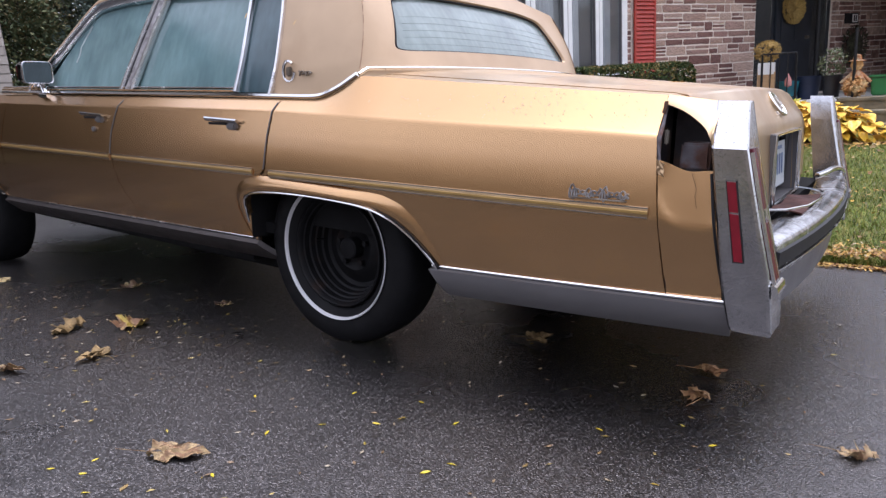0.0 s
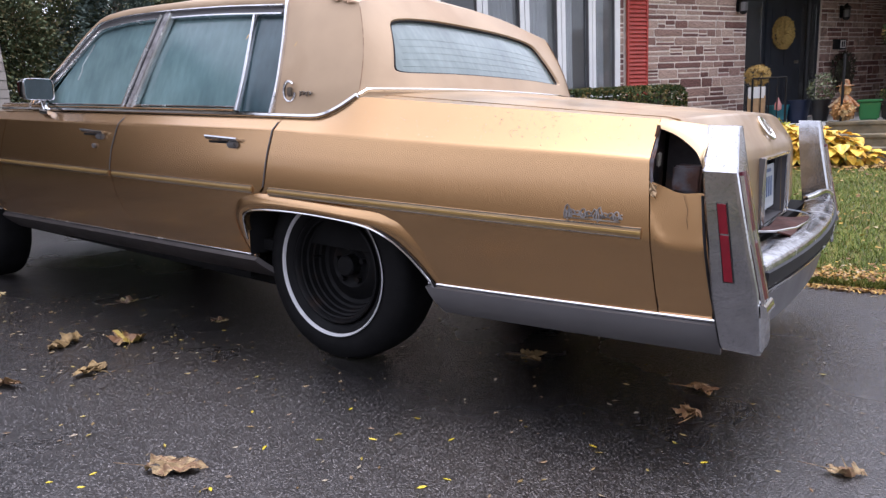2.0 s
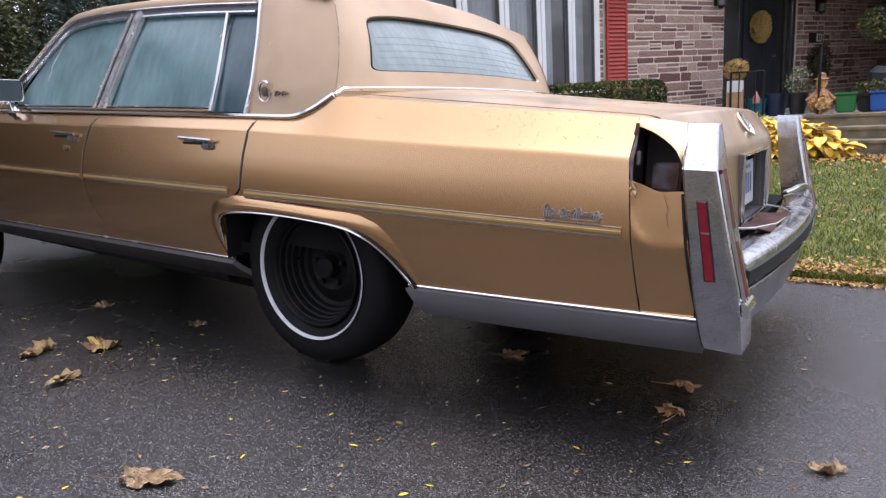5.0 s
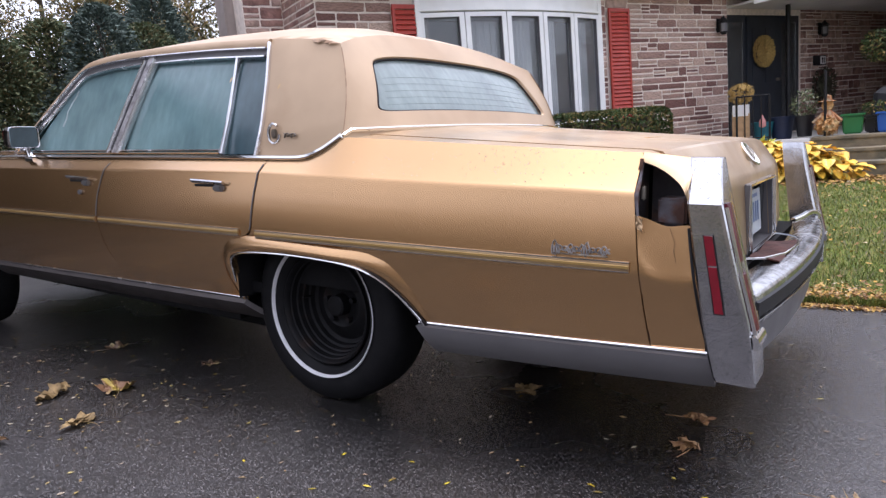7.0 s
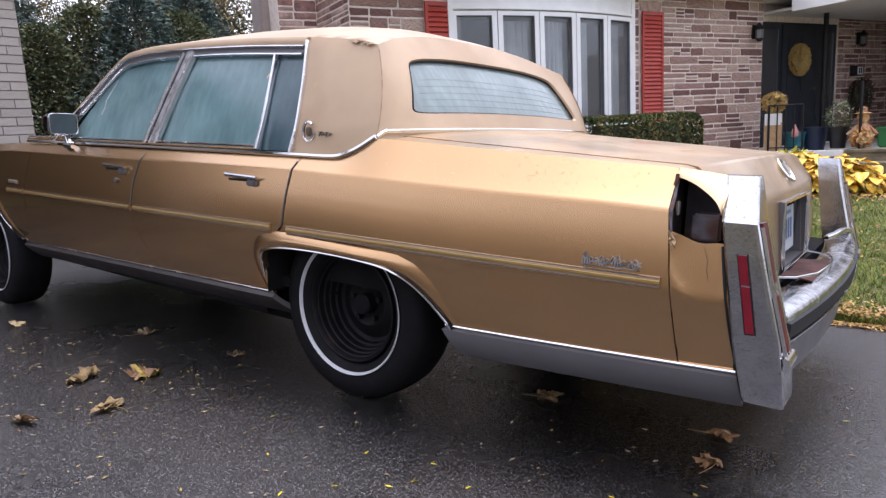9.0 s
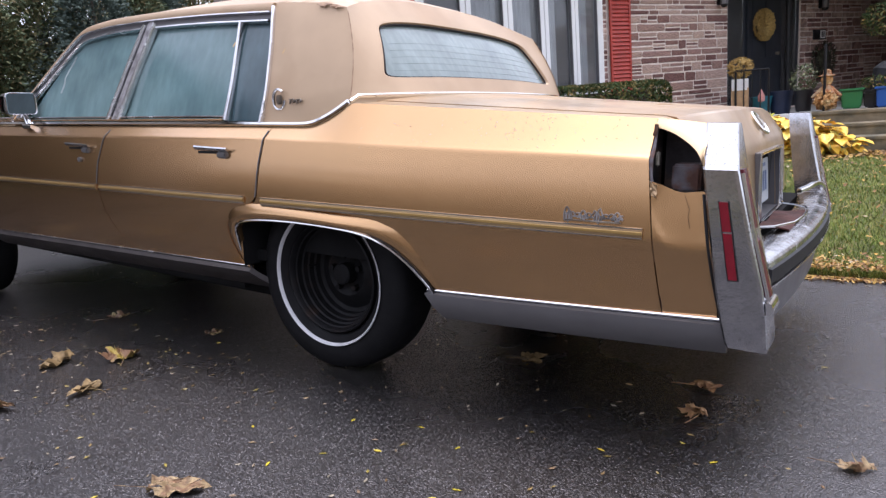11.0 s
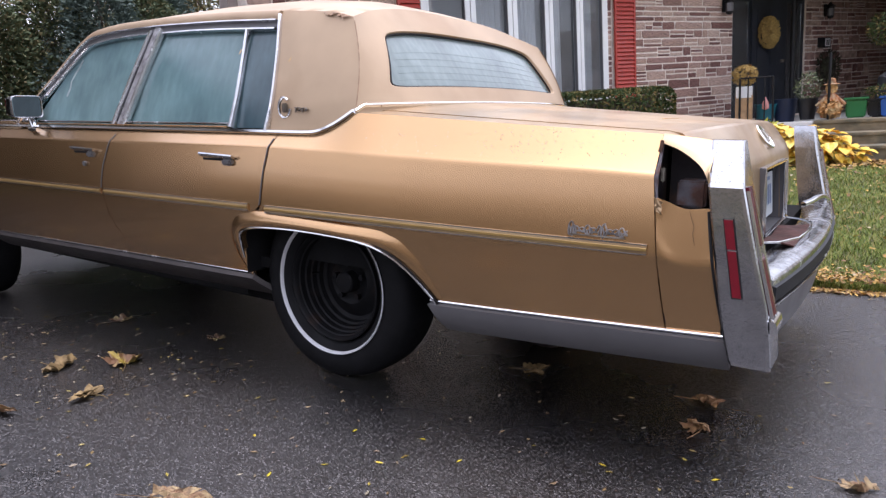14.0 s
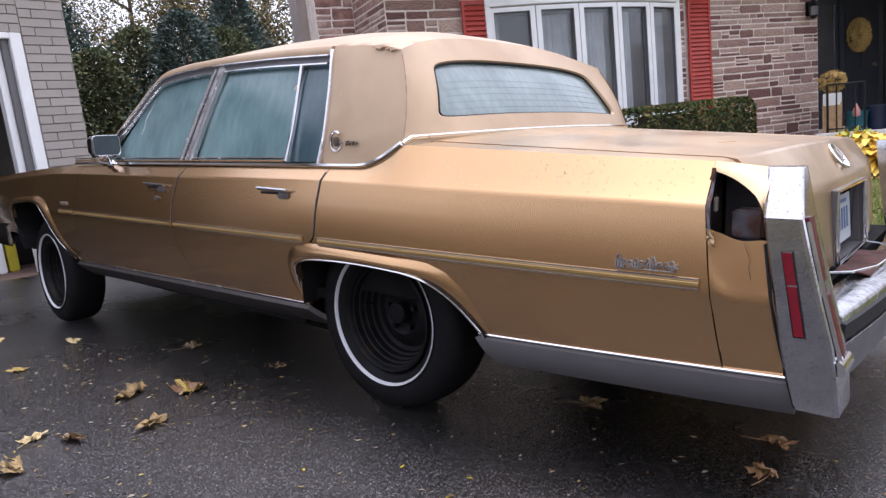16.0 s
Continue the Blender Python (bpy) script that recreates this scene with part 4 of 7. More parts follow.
# the recess for the number plate stays open in the middle of the rear face
bm = skin(bmesh.new(), rows, lambda i, j: 8 <= i < 16 and j >= 21)
bmesh.ops.recalc_face_normals(bm, faces=bm.faces)
TRUNK = part("trunk_lid", thick(bm, 0.012), M_GOLD_WORN, CAR, "dull weathered gold trunk lid", angle=17)
for far in (False, True):
    rows = []
    for k in range(19):
        x = 0.10 + (1.09 - 0.10) * k / 18
        rows.append([at(x, side_y(x, belt(x)) + (0.2025 - side_y(x, belt(x))) * j / 5, belt(x) + (deck_z(x, 0.2025) - belt(x)) * (j / 5) ** 0.7 - 0.002, far) for j in range(6)])
    # corner cap over the open lamp pocket
    for x, drop, low in () if far else ((1.118, 0.002, 0.008), (1.138, 0.004, 0.024), (1.175, 0.008, 0.058), (1.210, 0.013, 0.090)):
        rows.append([at(x - 0.034 * (x - 1.085) / 0.14 * j / 5, 0.122 + (0.203 - 0.122) * j / 5, 0.886 - drop + (deck_z(1.085, 0.203) - low - 0.886 + drop) * (j / 5) ** 1.2, far) for j in range(6)])
    part("deck_side", thick(skin(bmesh.new(), rows), 0.012), M_GOLD_WORN, CAR, angle=40)
    if far:
        # here filler and lamp are gone: only the bare end of the quarter
        part("quarter_end", boxed((1.080, WIDE - 0.20, 0.42), (1.088, WIDE - 0.05, 0.86), BODY), M_DARK, CAR, smooth=False)
    else:
        # filler below the pocket: dented, cracked plastic
        rows = []
        for i in range(25):
            u = i / 24
            row = []
            for j in range(25):
                z = 0.374 + (0.712 + 0.024 * (1 - u) ** 3 + 0.003 * math.sin(9 * u) - 0.374) * j / 24
                xa, xb = tail_edge(z) + 0.001, lerp(z, [(0.33, 1.308), (0.42, 1.284), (0.515, 1.266), (0.769, 1.226)]) + 0.007 - 0.020 * max(0, 0.50 - z) / 0.1
                x = xa + (xb - xa) * u
                r2 = ((x - 1.205) / 0.092) ** 2 + ((z - 0.678) / 0.104) ** 2
                dent = 0.0085 * max(0, 1 - r2) ** 0.55
                row.append(at(x, side_y(x, max(z, 0.408)) + 0.004 + dent, z, far))
            rows.append(row)
        filler = part("tail_filler", thick(skin(bmesh.new(), rows), 0.006), M_GOLD, CAR, "cracked and dented gold filler panel", angle=60)
        bm = strip(bmesh.new(), [at(x, 0.036 + 0.02 * far, z, far) for x, z in ((1.190, 0.708), (1.196, 0.690), (1.203, 0.672), (1.200, 0.655), (1.206, 0.630), (1.209, 0.610))], 0.0008, 0.0006, (0, 1 if far else -1, 0))
        part("crack", bm, M_RUST, filler)
        # black strip laid along the fin in place of the gap's shade
        edge = [(lerp(z, [(0.33, 1.308), (0.42, 1.284), (0.515, 1.266), (0.769, 1.226)]), z) for z in [0.345 + 0.0365 * k for k in range(11)]]
        bm = strip(bmesh.new(), [at(x - 0.0030, side_y(x, max(z, 0.408)) + 0.003, z, far) for x, z in edge], 0.006, 0.004, (0, -1, 0))
        part("bumper_gap", bm, M_BLACKRUB, filler, "black strip standing in for the shaded gap beside the bumper end")
        bm = strip(bmesh.new(), [at(tail_edge(z) + 0.002, side_y(1.12, z) + 0.006, z, far) for z in [0.405 + 0.006 * k for k in range(11)]], 0.003, 0.001, (0, 1 if far else -1, 0))
        part("panel_seam", bm, M_RUST, filler, "rust-stained seam")
        # the open pocket: dark box with dirty lamp works inside
        bm = bmesh.new()
        for lo, hi in (((1.10, 0.19, 0.70), (1.19 if far else 1.24, 0.20, 0.865)), ((1.09, 0.065, 0.69), (1.18 if far else 1.22, 0.20, 0.702)), ((1.080, 0.115, 0.70), (1.088, 0.20, 0.86)), ((1.19 if far else 1.212, 0.14, 0.70), (1.196 if far else 1.220, 0.20, 0.80))):
            box(bm, (lo[0], WIDE - hi[1] if far else lo[1], lo[2]), (hi[0], WIDE - lo[1] if far else hi[1], hi[2]), BODY)
        pocket = part("lamp_pocket", bm, M_POCKET, CAR, "empty dark lamp pocket with bare metal")
        bm = bmesh.new()
        box(bm, (1.135, WIDE - 0.19 if far else 0.12, 0.704), (1.19 if far else 1.206, WIDE - 0.12 if far else 0.19, 0.772), BODY, 0.006)
        part("lamp_socket", bm, M_RUSTGREY, pocket, "dirty lamp holder")
        bm = boxed((1.100, WIDE - 0.115 if far else 0.095, 0.765), (1.108, WIDE - 0.095 if far else 0.115, 0.805), BODY, 0.004)
        part("bracket", bm, M_CAKED, pocket)
        rows = [[at(tail_edge(z) + 0.001 + 0.006 * k / 2 + 0.0015 * math.sin(z * 70 + k), side_y(1.09, z) + 0.002 + 0.007 * k / 2, z, far) for k in range(3)] for z in [0.722 + 0.0108 * q for q in range(15)]]
        part("panel_flange", thick(skin(bmesh.new(), rows), 0.002), M_RUSTGREY, pocket, "dirty bare flange at the panel's end")
        bm = strip(bmesh.new(), [at(1.094 + 0.004 * math.sin(z * 60), 0.06 + (z - 0.70) * 0.25, z, far) for z in [0.71 + 0.016 * k for k in range(11)]], 0.009, 0.003, (0, 1 if far else -1, 0))
        part("torn_edge", bm, M_RUST, pocket, "ragged rusty panel edge")
        arc = finer([(1.096, 0.864), (1.122, 0.857), (1.150, 0.847), (1.183, 0.829), (1.207, 0.813), (1.220, 0.799), (1.228, 0.775)], 3)
        slope_y = lambda z: 0.030 + 0.092 * max(0, z - 0.80) / 0.085
        tops = [(x, 0.886 - 0.013 * max(0, (x - 1.10) / 0.112)) for x, z in arc]
        rows = [[at(x, slope_y(z) + 0.012, z + 0.002, far) for x, z in arc]]
        for k in range(5):
            rows.append([at(x, slope_y(z + (zt - z) * k / 4) + (0.002 if k else 0.004) , z + (zt - z) * k / 4, far) for (x, z), (_, zt) in zip(arc, tops)])
        part("pocket_lip", thick(skin(bmesh.new(), rows), 0.004), M_GOLD_WORN, pocket, angle=45)
        bits = random.Random(4)
        rows = [[at(1.104 + 0.006 * i + 0.006 * bits.random(), 0.027 + 0.006 * bits.random(), 0.738 - 0.008 * k - 0.004 * i, far) for i in range(4)] for k in range(5)]
        part("torn_flap", thick(skin(bmesh.new(), rows), 0.002), M_GOLD_WORN, pocket, "crumpled strip of split paint", smooth=False)

    # upright chrome bumper fin
    rows = []
    for z in (0.350, 0.362, 0.42, 0.50, 0.60, 0.70, 0.769, 0.79, 0.84, 0.868, 0.873):
        xf = lerp(z, [(0.33, 1.308), (0.42, 1.284), (0.515, 1.266), (0.769, 1.226), (0.873, 1.212)])
        xr = lerp(z, [(0.33, 1.402), (0.465, 1.388), (0.62, 1.346), (0.775, 1.308), (0.873, 1.288)])
        yo, yi = 0.024 + 0.075 * max(0, z - 0.766) / 0.107, 0.165 - 0.008 * max(0, z - 0.785) / 0.088
        trim = 0.012 if z == 0.35 else 0.004 if z == 0.873 else 0
        ring = [(xf, yo + 0.016), (xf + 0.003, yo + 0.004), (xf + 0.008, yo), (xr - 0.012, yo), (xr - 0.005, yo + 0.002), (xr - 0.002, yo + 0.008), (xr - 0.004, yo + 0.014), (xr - 0.001, yi - 0.030), (xr - 0.004, yi - 0.006), (xr - 0.012, yi), (xf - 0.010, yi), (xf - 0.012, yi - 0.02)]
        cx = (xf + xr) / 2
        rows.append([at(cx + (x - cx) * (1 - trim * 4), y + (0.09 - y) * trim * 4, z, far) for x, y in ring + ring[:1]])
    bm = skin(bmesh.new(), rows)
    bmesh.ops.remove_doubles(bm, verts=bm.verts, dist=0.0005)
    bmesh.ops.holes_fill(bm, edges=[e for e in bm.edges if e.is_boundary], sides=40)
    bmesh.ops.recalc_face_normals(bm, faces=bm.faces)
    fin = part("bumper_fin", bm, M_CHROME_OLD, CAR, "tall pitted chrome bumper end", angle=15)
    # side marker
    for z0, z1 in ((0.517, 0.625), (0.629, 0.697)):
        xa = lambda z: lerp(z, [(0.515, 1.303), (0.70, 1.270)])
        bm = bmesh.new()
        vs = []
        for dy in (0.030, 0.019):
            vs.append([bm.verts.new(at(x, dy, z, far)) for x, z in ((xa(z0), z0), (xa(z0) + 0.019, z0), (xa(z1) + 0.019, z1), (xa(z1), z1))])
        bm.faces.new(vs[1])
        for k in range(4):
            bm.faces.new((vs[0][k], vs[0][(k + 1) % 4], vs[1][(k + 1) % 4], vs[1][k]))
        bmesh.ops.recalc_face_normals(bm, faces=bm.faces)
        part("side_marker", bm, M_RED, fin, "red side marker lens", smooth=False)
    bm = strip(bmesh.new(), [at(x, 0.0235, z, far) for x, z in ((1.301, 0.514), (1.324, 0.515), (1.291, 0.700), (1.269, 0.699), (1.301, 0.514))], 0.002, 0.004, (0, 1 if far else -1, 0))
    part("marker_bezel", bm, M_BLACKRUB, fin)
    # lamp strip in the rear face, cut in two by a bright band
    xr = lambda z: lerp(z, [(0.33, 1.402), (0.465, 1.388), (0.62, 1.346), (0.775, 1.308), (0.873, 1.288)])
    for z0, z1 in ((0.478, 0.606), (0.636, 0.770)):
        bm = strip(bmesh.new(), [at(xr(z) - 0.002, 0.068, z, far) for z in [z0 + (z1 - z0) * k / 6 for k in range(7)]], 0.040, 0.009, (0.97, 0, 0.22))
        part("tail_lamp", bm, M_RED_DARK, fin, "narrow red tail lamp lens")
    for y in (0.044, 0.092):
        bm = strip(bmesh.new(), [at(xr(z), y, z, far) for z in [0.462 + 0.030 * k for k in range(11)]], 0.005, 0.006, (0.97, 0, 0.22))
        part("lamp_bezel", bm, M_CHROME, fin)
    bm = strip(bmesh.new(), [at(xr(0.455) + 0.001, y, 0.455, far) for y in (0.030, 0.08, 0.125)], 0.030, 0.010, (0.97, 0, 0.22))
    part("lamp_foot", bm, M_CHROME, fin)

# bumper bar between the fins
def bar(bm, ring, y0=0.15, y1=WIDE - 0.15, n=24):
    rows = []
    for k in range(n + 1):
        y = y0 + (y1 - y0) * k / n
        s = (y - MIDY) / (MIDY - 0.15)
        bow = 0.055 * (1 - s * s) - 0.01
        rows.append([at(x + bow, y, z) for x, z in ring + ring[:1]])
    skin(bm, rows)
    bmesh.ops.remove_doubles(bm, verts=bm.verts, dist=0.0003)
    bmesh.ops.holes_fill(bm, edges=[e for e in bm.edges if e.is_boundary], sides=40)
    bmesh.ops.recalc_face_normals(bm, faces=bm.faces)
    return bm


BUMPER = part("rear_bumper", bar(bmesh.new(), [(1.27, 0.535), (1.300, 0.548), (1.345, 0.552), (1.372, 0.545), (1.380, 0.535), (1.380, 0.470), (1.372, 0.452), (1.30, 0.44), (1.27, 0.44)]),
              M_CHROME_DARK_REFLECT, CAR, "pitted chrome rear bumper bar with dark reflections painted in", angle=40)
part("rub_strip", bar(bmesh.new(), [(1.376, 0.525), (1.388, 0.522), (1.388, 0.487), (1.376, 0.484)]), M_BLACKRUB, BUMPER, "black rubber rub strip")
part("strip_line", bar(bmesh.new(), [(1.380, 0.481), (1.3895, 0.480), (1.3895, 0.4765), (1.380, 0.4755)]), M_TRIM, BUMPER)
part("rear_valance", bar(bmesh.new(), [(1.27, 0.44), (1.365, 0.452), (1.350, 0.345), (1.27, 0.335)]), M_GREYPLATE, CAR, "grey metal rear valance")
# broken filler on top of the bumper: rusty tray and bent bright trim
bm = skin(bmesh.new(), [[at(1.262 + 0.085 * i / 3 + 0.02, 0.55 + 0.42 * j / 8, 0.556 + 0.006 * math.sin(j * 1.3 + i)) for j in range(9)] for i in range(4)])
part("torn_filler", thick(bm, 0.004), M_HOLE, BUMPER, "rust-brown remains of the bumper filler")
bm = strip(bmesh.new(), [at(x, y, z) for x, y, z in ((1.27, 0.50, 0.562), (1.33, 0.52, 0.566), (1.372, 0.62, 0.568), (1.385, 0.80, 0.568), (1.375, 0.96, 0.567), (1.33, 1.02, 0.567), (1.29, 1.04, 0.567), (1.275, 1.10, 0.567))], 0.005, 0.004, (0.3, 0, 1))
part("bent_trim", bm, M_CHROME, BUMPER, "bent bright trim wire")
bm = strip(bmesh.new(), [at(x, y, z) for x, z, y in ((1.300, 0.566, 1.44), (1.322, 0.574, 1.50), (1.334, 0.580, 1.57), (1.342, 0.580, 1.64), (1.352, 0.574, 1.70), (1.364, 0.556, 1.745))], 0.020, 0.012, (0.2, 0, 1))
part("bumper_trim", bm, M_CHROME, BUMPER)

# number-plate recess, frame, plate
PY0, PY1, PZ0, PZ1 = 0.706, 1.206, 0.560, 0.752
bm = bmesh.new()
X0 = 1.2260
box(bm, (1.1900, PY0, PZ0 - 0.02), (1.1960, PY1, PZ1 + 0.01), BODY)
box(bm, (1.1690, PY0 - 0.006, PZ0 - 0.02), (1.2540, PY0, PZ1 + 0.01), BODY)
box(bm, (1.1690, PY1, PZ0 - 0.02), (1.2540, PY1 + 0.006, PZ1 + 0.01), BODY)
box(bm, (1.1690, PY0, PZ1 + 0.004), (1.2490, PY1, PZ1 + 0.012), BODY)
box(bm, (1.1690, PY0, PZ0 - 0.03), (1.2590, PY1, PZ0 - 0.02), BODY)
part("plate_recess", bm, M_GREYPLATE, TRUNK)
rec = [at(x, y, z) for x, y, z in ((1.2600, PY0, PZ0 - 0.02), (1.2600, PY1, PZ0 - 0.02), (1.2470, PY1, PZ1 + 0.008), (1.2470, PY0, PZ1 + 0.008), (1.2600, PY0, PZ0 - 0.02))]
pts = []
for p, q in zip(rec, rec[1:]):
    pts += [p.lerp(q, k / 6) for k in range(6)]
part("plate_surround", strip(bmesh.new(), pts + [rec[0]], 0.011, 0.010, (1, 0, 0.1)), M_CHROME, TRUNK, "bright frame round the plate recess")
TILT = BODY @ Matrix.Translation((1.232, 0, 0.575)) @ Matrix.Rotation(radians(-5), 4, "Y")
PLATE = part("licence_plate", boxed((-0.0015, 0.79, 0.0), (0.0015, 1.095, 0.152), TILT), M_PLATE, TRUNK, "white licence plate with blue bars", smooth=False)
for k in range(6):
    y = 0.815 + k * 0.043
    part("bar", boxed((0.0, y, 0.040), (0.003, y + 0.022, 0.110), TILT), M_PLATEINK, PLATE, smooth=False)
part("bar", boxed((0.0, 0.87, 0.126), (0.003, 1.03, 0.138), TILT), M_PLATEINK, PLATE, smooth=False)
part("plate_door", boxed((1.1990, 1.110, 0.556), (1.2200, 1.200, 0.748), BODY, 0.004), M_BLACKRUB, TRUNK)

# crest on the lid
bm = bmesh.new()
mm = BODY @ Matrix.Translation((1.204, MIDY - 0.01, 0.850)) @ Matrix.Rotation(radians(52), 4, "Y")
ringp = [(0.036, -0.002), (0.039, 0.006), (0.043, 0.009), (0.047, 0.005), (0.043, -0.002)]
lathe(bm, ringp, 24, mm @ Matrix.Diagonal((1.05, 1.15, 1, 1)), True)
crest = part("trunk_crest", fixed(bm), M_CHROME, TRUNK, "chrome wreath-shaped badge")
bm = bmesh.new()
box(bm, (-0.026, -0.026, 0.0), (0.012, 0.026, 0.012), mm, 0.004)
box(bm, (0.012, -0.016, 0.0), (0.026, 0.016, 0.011), mm, 0.004)
part("shield", fixed(bm), M_CAKED, crest, "grimy shield within the wreath")


# ---- badges, handles, mirror ----
def badge_wreath(far):
    c = at(-0.223, glass_y(0.957) - 0.010, 0.957, far)
    s = 1 if far else -1
    m = Matrix.Translation(c) @ Matrix.Rotation(radians(-90 * s * -1), 4, "X")
    bm = bmesh.new()
    pts = []
    for k in range(19):
        a = radians(-46 + k * 310 / 18) + 3.1416
        pts.append(m @ Vector((0.028 * math.sin(a), 0.035 * math.cos(a), 0.0015 * (k % 2))))
    strip(bm, pts, 0.009, 0.007, (0, s, 0.3))
    part("wreath_badge", bm, M_TRIM, CAR, "small bright wreath badge")
    bm = bmesh.new()
    box(bm, (-0.013, -0.016, -0.006), (0.013, 0.016, 0.006), m, 0.004)
    part("crest_badge", bm, M_CAKED, CAR)


def squiggle(name, x0, x1, z, tall, turns, yf, far, material, wide=0.004):
    """Script lettering as one flowing unreadable line of loops."""
    pts = []
    n = turns * 10
    for k in range(n + 1):
        u = k / n
        ph = u * turns * 6.2832
        amp = tall * (0.30 + 0.22 * math.sin(u * 23) + (0.42 if u < 0.12 or 0.52 < u < 0.62 else 0))
        x = x0 + (x1 - x0) * u + 0.005 * math.sin(ph)
        zz = z + amp * 0.5 * math.cos(ph) - (tall * 0.12 * math.cos(ph * 0.5))
        pts.append(at(x, yf(x, zz), zz, far))
    bm = strip(bmesh.new(), pts, wide, 0.005, (0, 1 if far else -1, 0))
    part(name, bm, material, CAR, "worn script badge with illegible letters")


for far in (False, True):
    s = 1 if far else -1
    badge_wreath(far)
    squiggle("script_badge", -0.174, -0.110, 0.952, 0.024, 4, lambda x, z: glass_y(z) - 0.008, far, M_CAKED)
    squiggle("script_badge", 0.895, 1.050, 0.642, 0.036, 21, lambda x, z: side_y(x, z) + 0.001, far, M_PILLAR, 0.0034)
    part("badge_underline", strip(bmesh.new(), [at(x, side_y(x, 0.630) - 0.001, 0.630, far) for x in (0.90, 0.95, 1.0, 1.045)], 0.004, 0.004, (0, s, 0)), M_CAKED, CAR)
    for x0 in (-1.545, -0.626):
        bm = bmesh.new()
        strip(bm, [at(x, side_y(x, 0.780) - 0.012, 0.787 - 0.006 * k / 8, far) for k, x in enumerate([x0 + 0.030 + 0.185 * q / 8 for q in range(9)])], 0.010, 0.012, (0, s, 0.8))
        handle = part("door_handle", bm, M_CHROME_OLD, CAR, "chrome pull door handle")
        bm = bmesh.new()
        y0 = side_y(x0, 0.755)
        lo, hi = (x0 + 0.155, y0 - 0.016, 0.752), (x0 + 0.206, y0 + 0.01, 0.776)
        if far:
            lo, hi = (lo[0], WIDE - hi[1], lo[2]), (hi[0], WIDE - lo[1], hi[2])
        box(bm, lo, hi, BODY, 0.006)
        part("handle_button", bm, M_GREYPLATE, handle)
        # raised black strip stands in for the shaded recess behind the handle
        bm = strip(bmesh.new(), [at(x0 + 0.035 + 0.018 * q, y0 + 0.001, 0.772, far) for q in range(7)], 0.009, 0.002, (0, s, 0))
        part("handle_recess", bm, M_BLACKRUB, handle)
    bm = bmesh.new()
    c = at(-1.415, side_y(-1.415, 0.722), 0.722, far)
    rod(bm, c + Vector((0, 0.004 * -s, 0)), c + Vector((0, 0.010 * s, 0)), 0.011, n=14)
    part("door_lock", bm, M_GREYPLATE, CAR)
    # fender badge
    part("fender_badge", strip(bmesh.new(), [at(x, side_y(x, 0.655) - 0.001, 0.655, far) for x in (-2.555, -2.50, -2.445)], 0.020, 0.004, (0, s, 0)), M_CAKED, CAR)
    # door mirror
    mx, my, mz = -1.95, 0.022, 0.972
    place = BODY @ Matrix.Translation((mx, WIDE - my if far else my, mz))
    def oval(x, w, h):
        return [place @ Vector((x, w * math.copysign(abs(math.cos(q)) ** 0.27, math.cos(q)), h * math.copysign(abs(math.sin(q)) ** 0.32, math.sin(q)))) for q in [6.2832 * k / 40 for k in range(41)]]
    bm = skin(bmesh.new(), [oval(x, w, h) for x, w, h in ((-0.060, 0.018, 0.012), (-0.054, 0.044, 0.030), (-0.036, 0.060, 0.043), (0.0, 0.067, 0.050), (0.048, 0.070, 0.053), (0.052, 0.068, 0.051), (0.050, 0.064, 0.047), (0.044, 0.063, 0.046))])
    bmesh.ops.remove_doubles(bm, verts=bm.verts, dist=0.0003)
    bmesh.ops.recalc_face_normals(bm, faces=bm.faces)
    mirror = part("door_mirror", bm, M_CHROME_OLD, CAR, "chrome door mirror on a stalk", angle=50)
    bm = bmesh.new()
    bm.faces.new([bm.verts.new(p) for p in oval(0.0455, 0.0635, 0.0465)[:-1]])
    bmesh.ops.recalc_face_normals(bm, faces=bm.faces)
    part("mirror_glass", thick(bm, 0.002), M_MIRROR, mirror)
    bm = bmesh.new()
    rod(bm, at(mx + 0.01, my + 0.03, mz - 0.055, far), at(mx + 0.03, 0.055, 0.872, far), 0.014, 0.018, 12)
    rod(bm, at(mx + 0.0, 0.050, 0.868, far), at(mx + 0.07, 0.050, 0.864, far), 0.018, 0.014, 12)
    part("mirror_stalk", bm, M_CHROME, mirror)

# ---- wheels ----
def tyre_mesh():
    prof = [(0.205, -0.075), (0.225, -0.100), (0.27, -0.112), (0.305, -0.108), (0.330, -0.092), (0.3405, -0.07), (0.345, -0.035), (0.345, 0.035), (0.3405, 0.07), (0.330, 0.092), (0.305, 0.108),
            (0.27, 0.112), (0.225, 0.100), (0.205, 0.075), (0.196, 0.06), (0.196, -0.06)]
    return lathe(bmesh.new(), prof, 72, None, True)


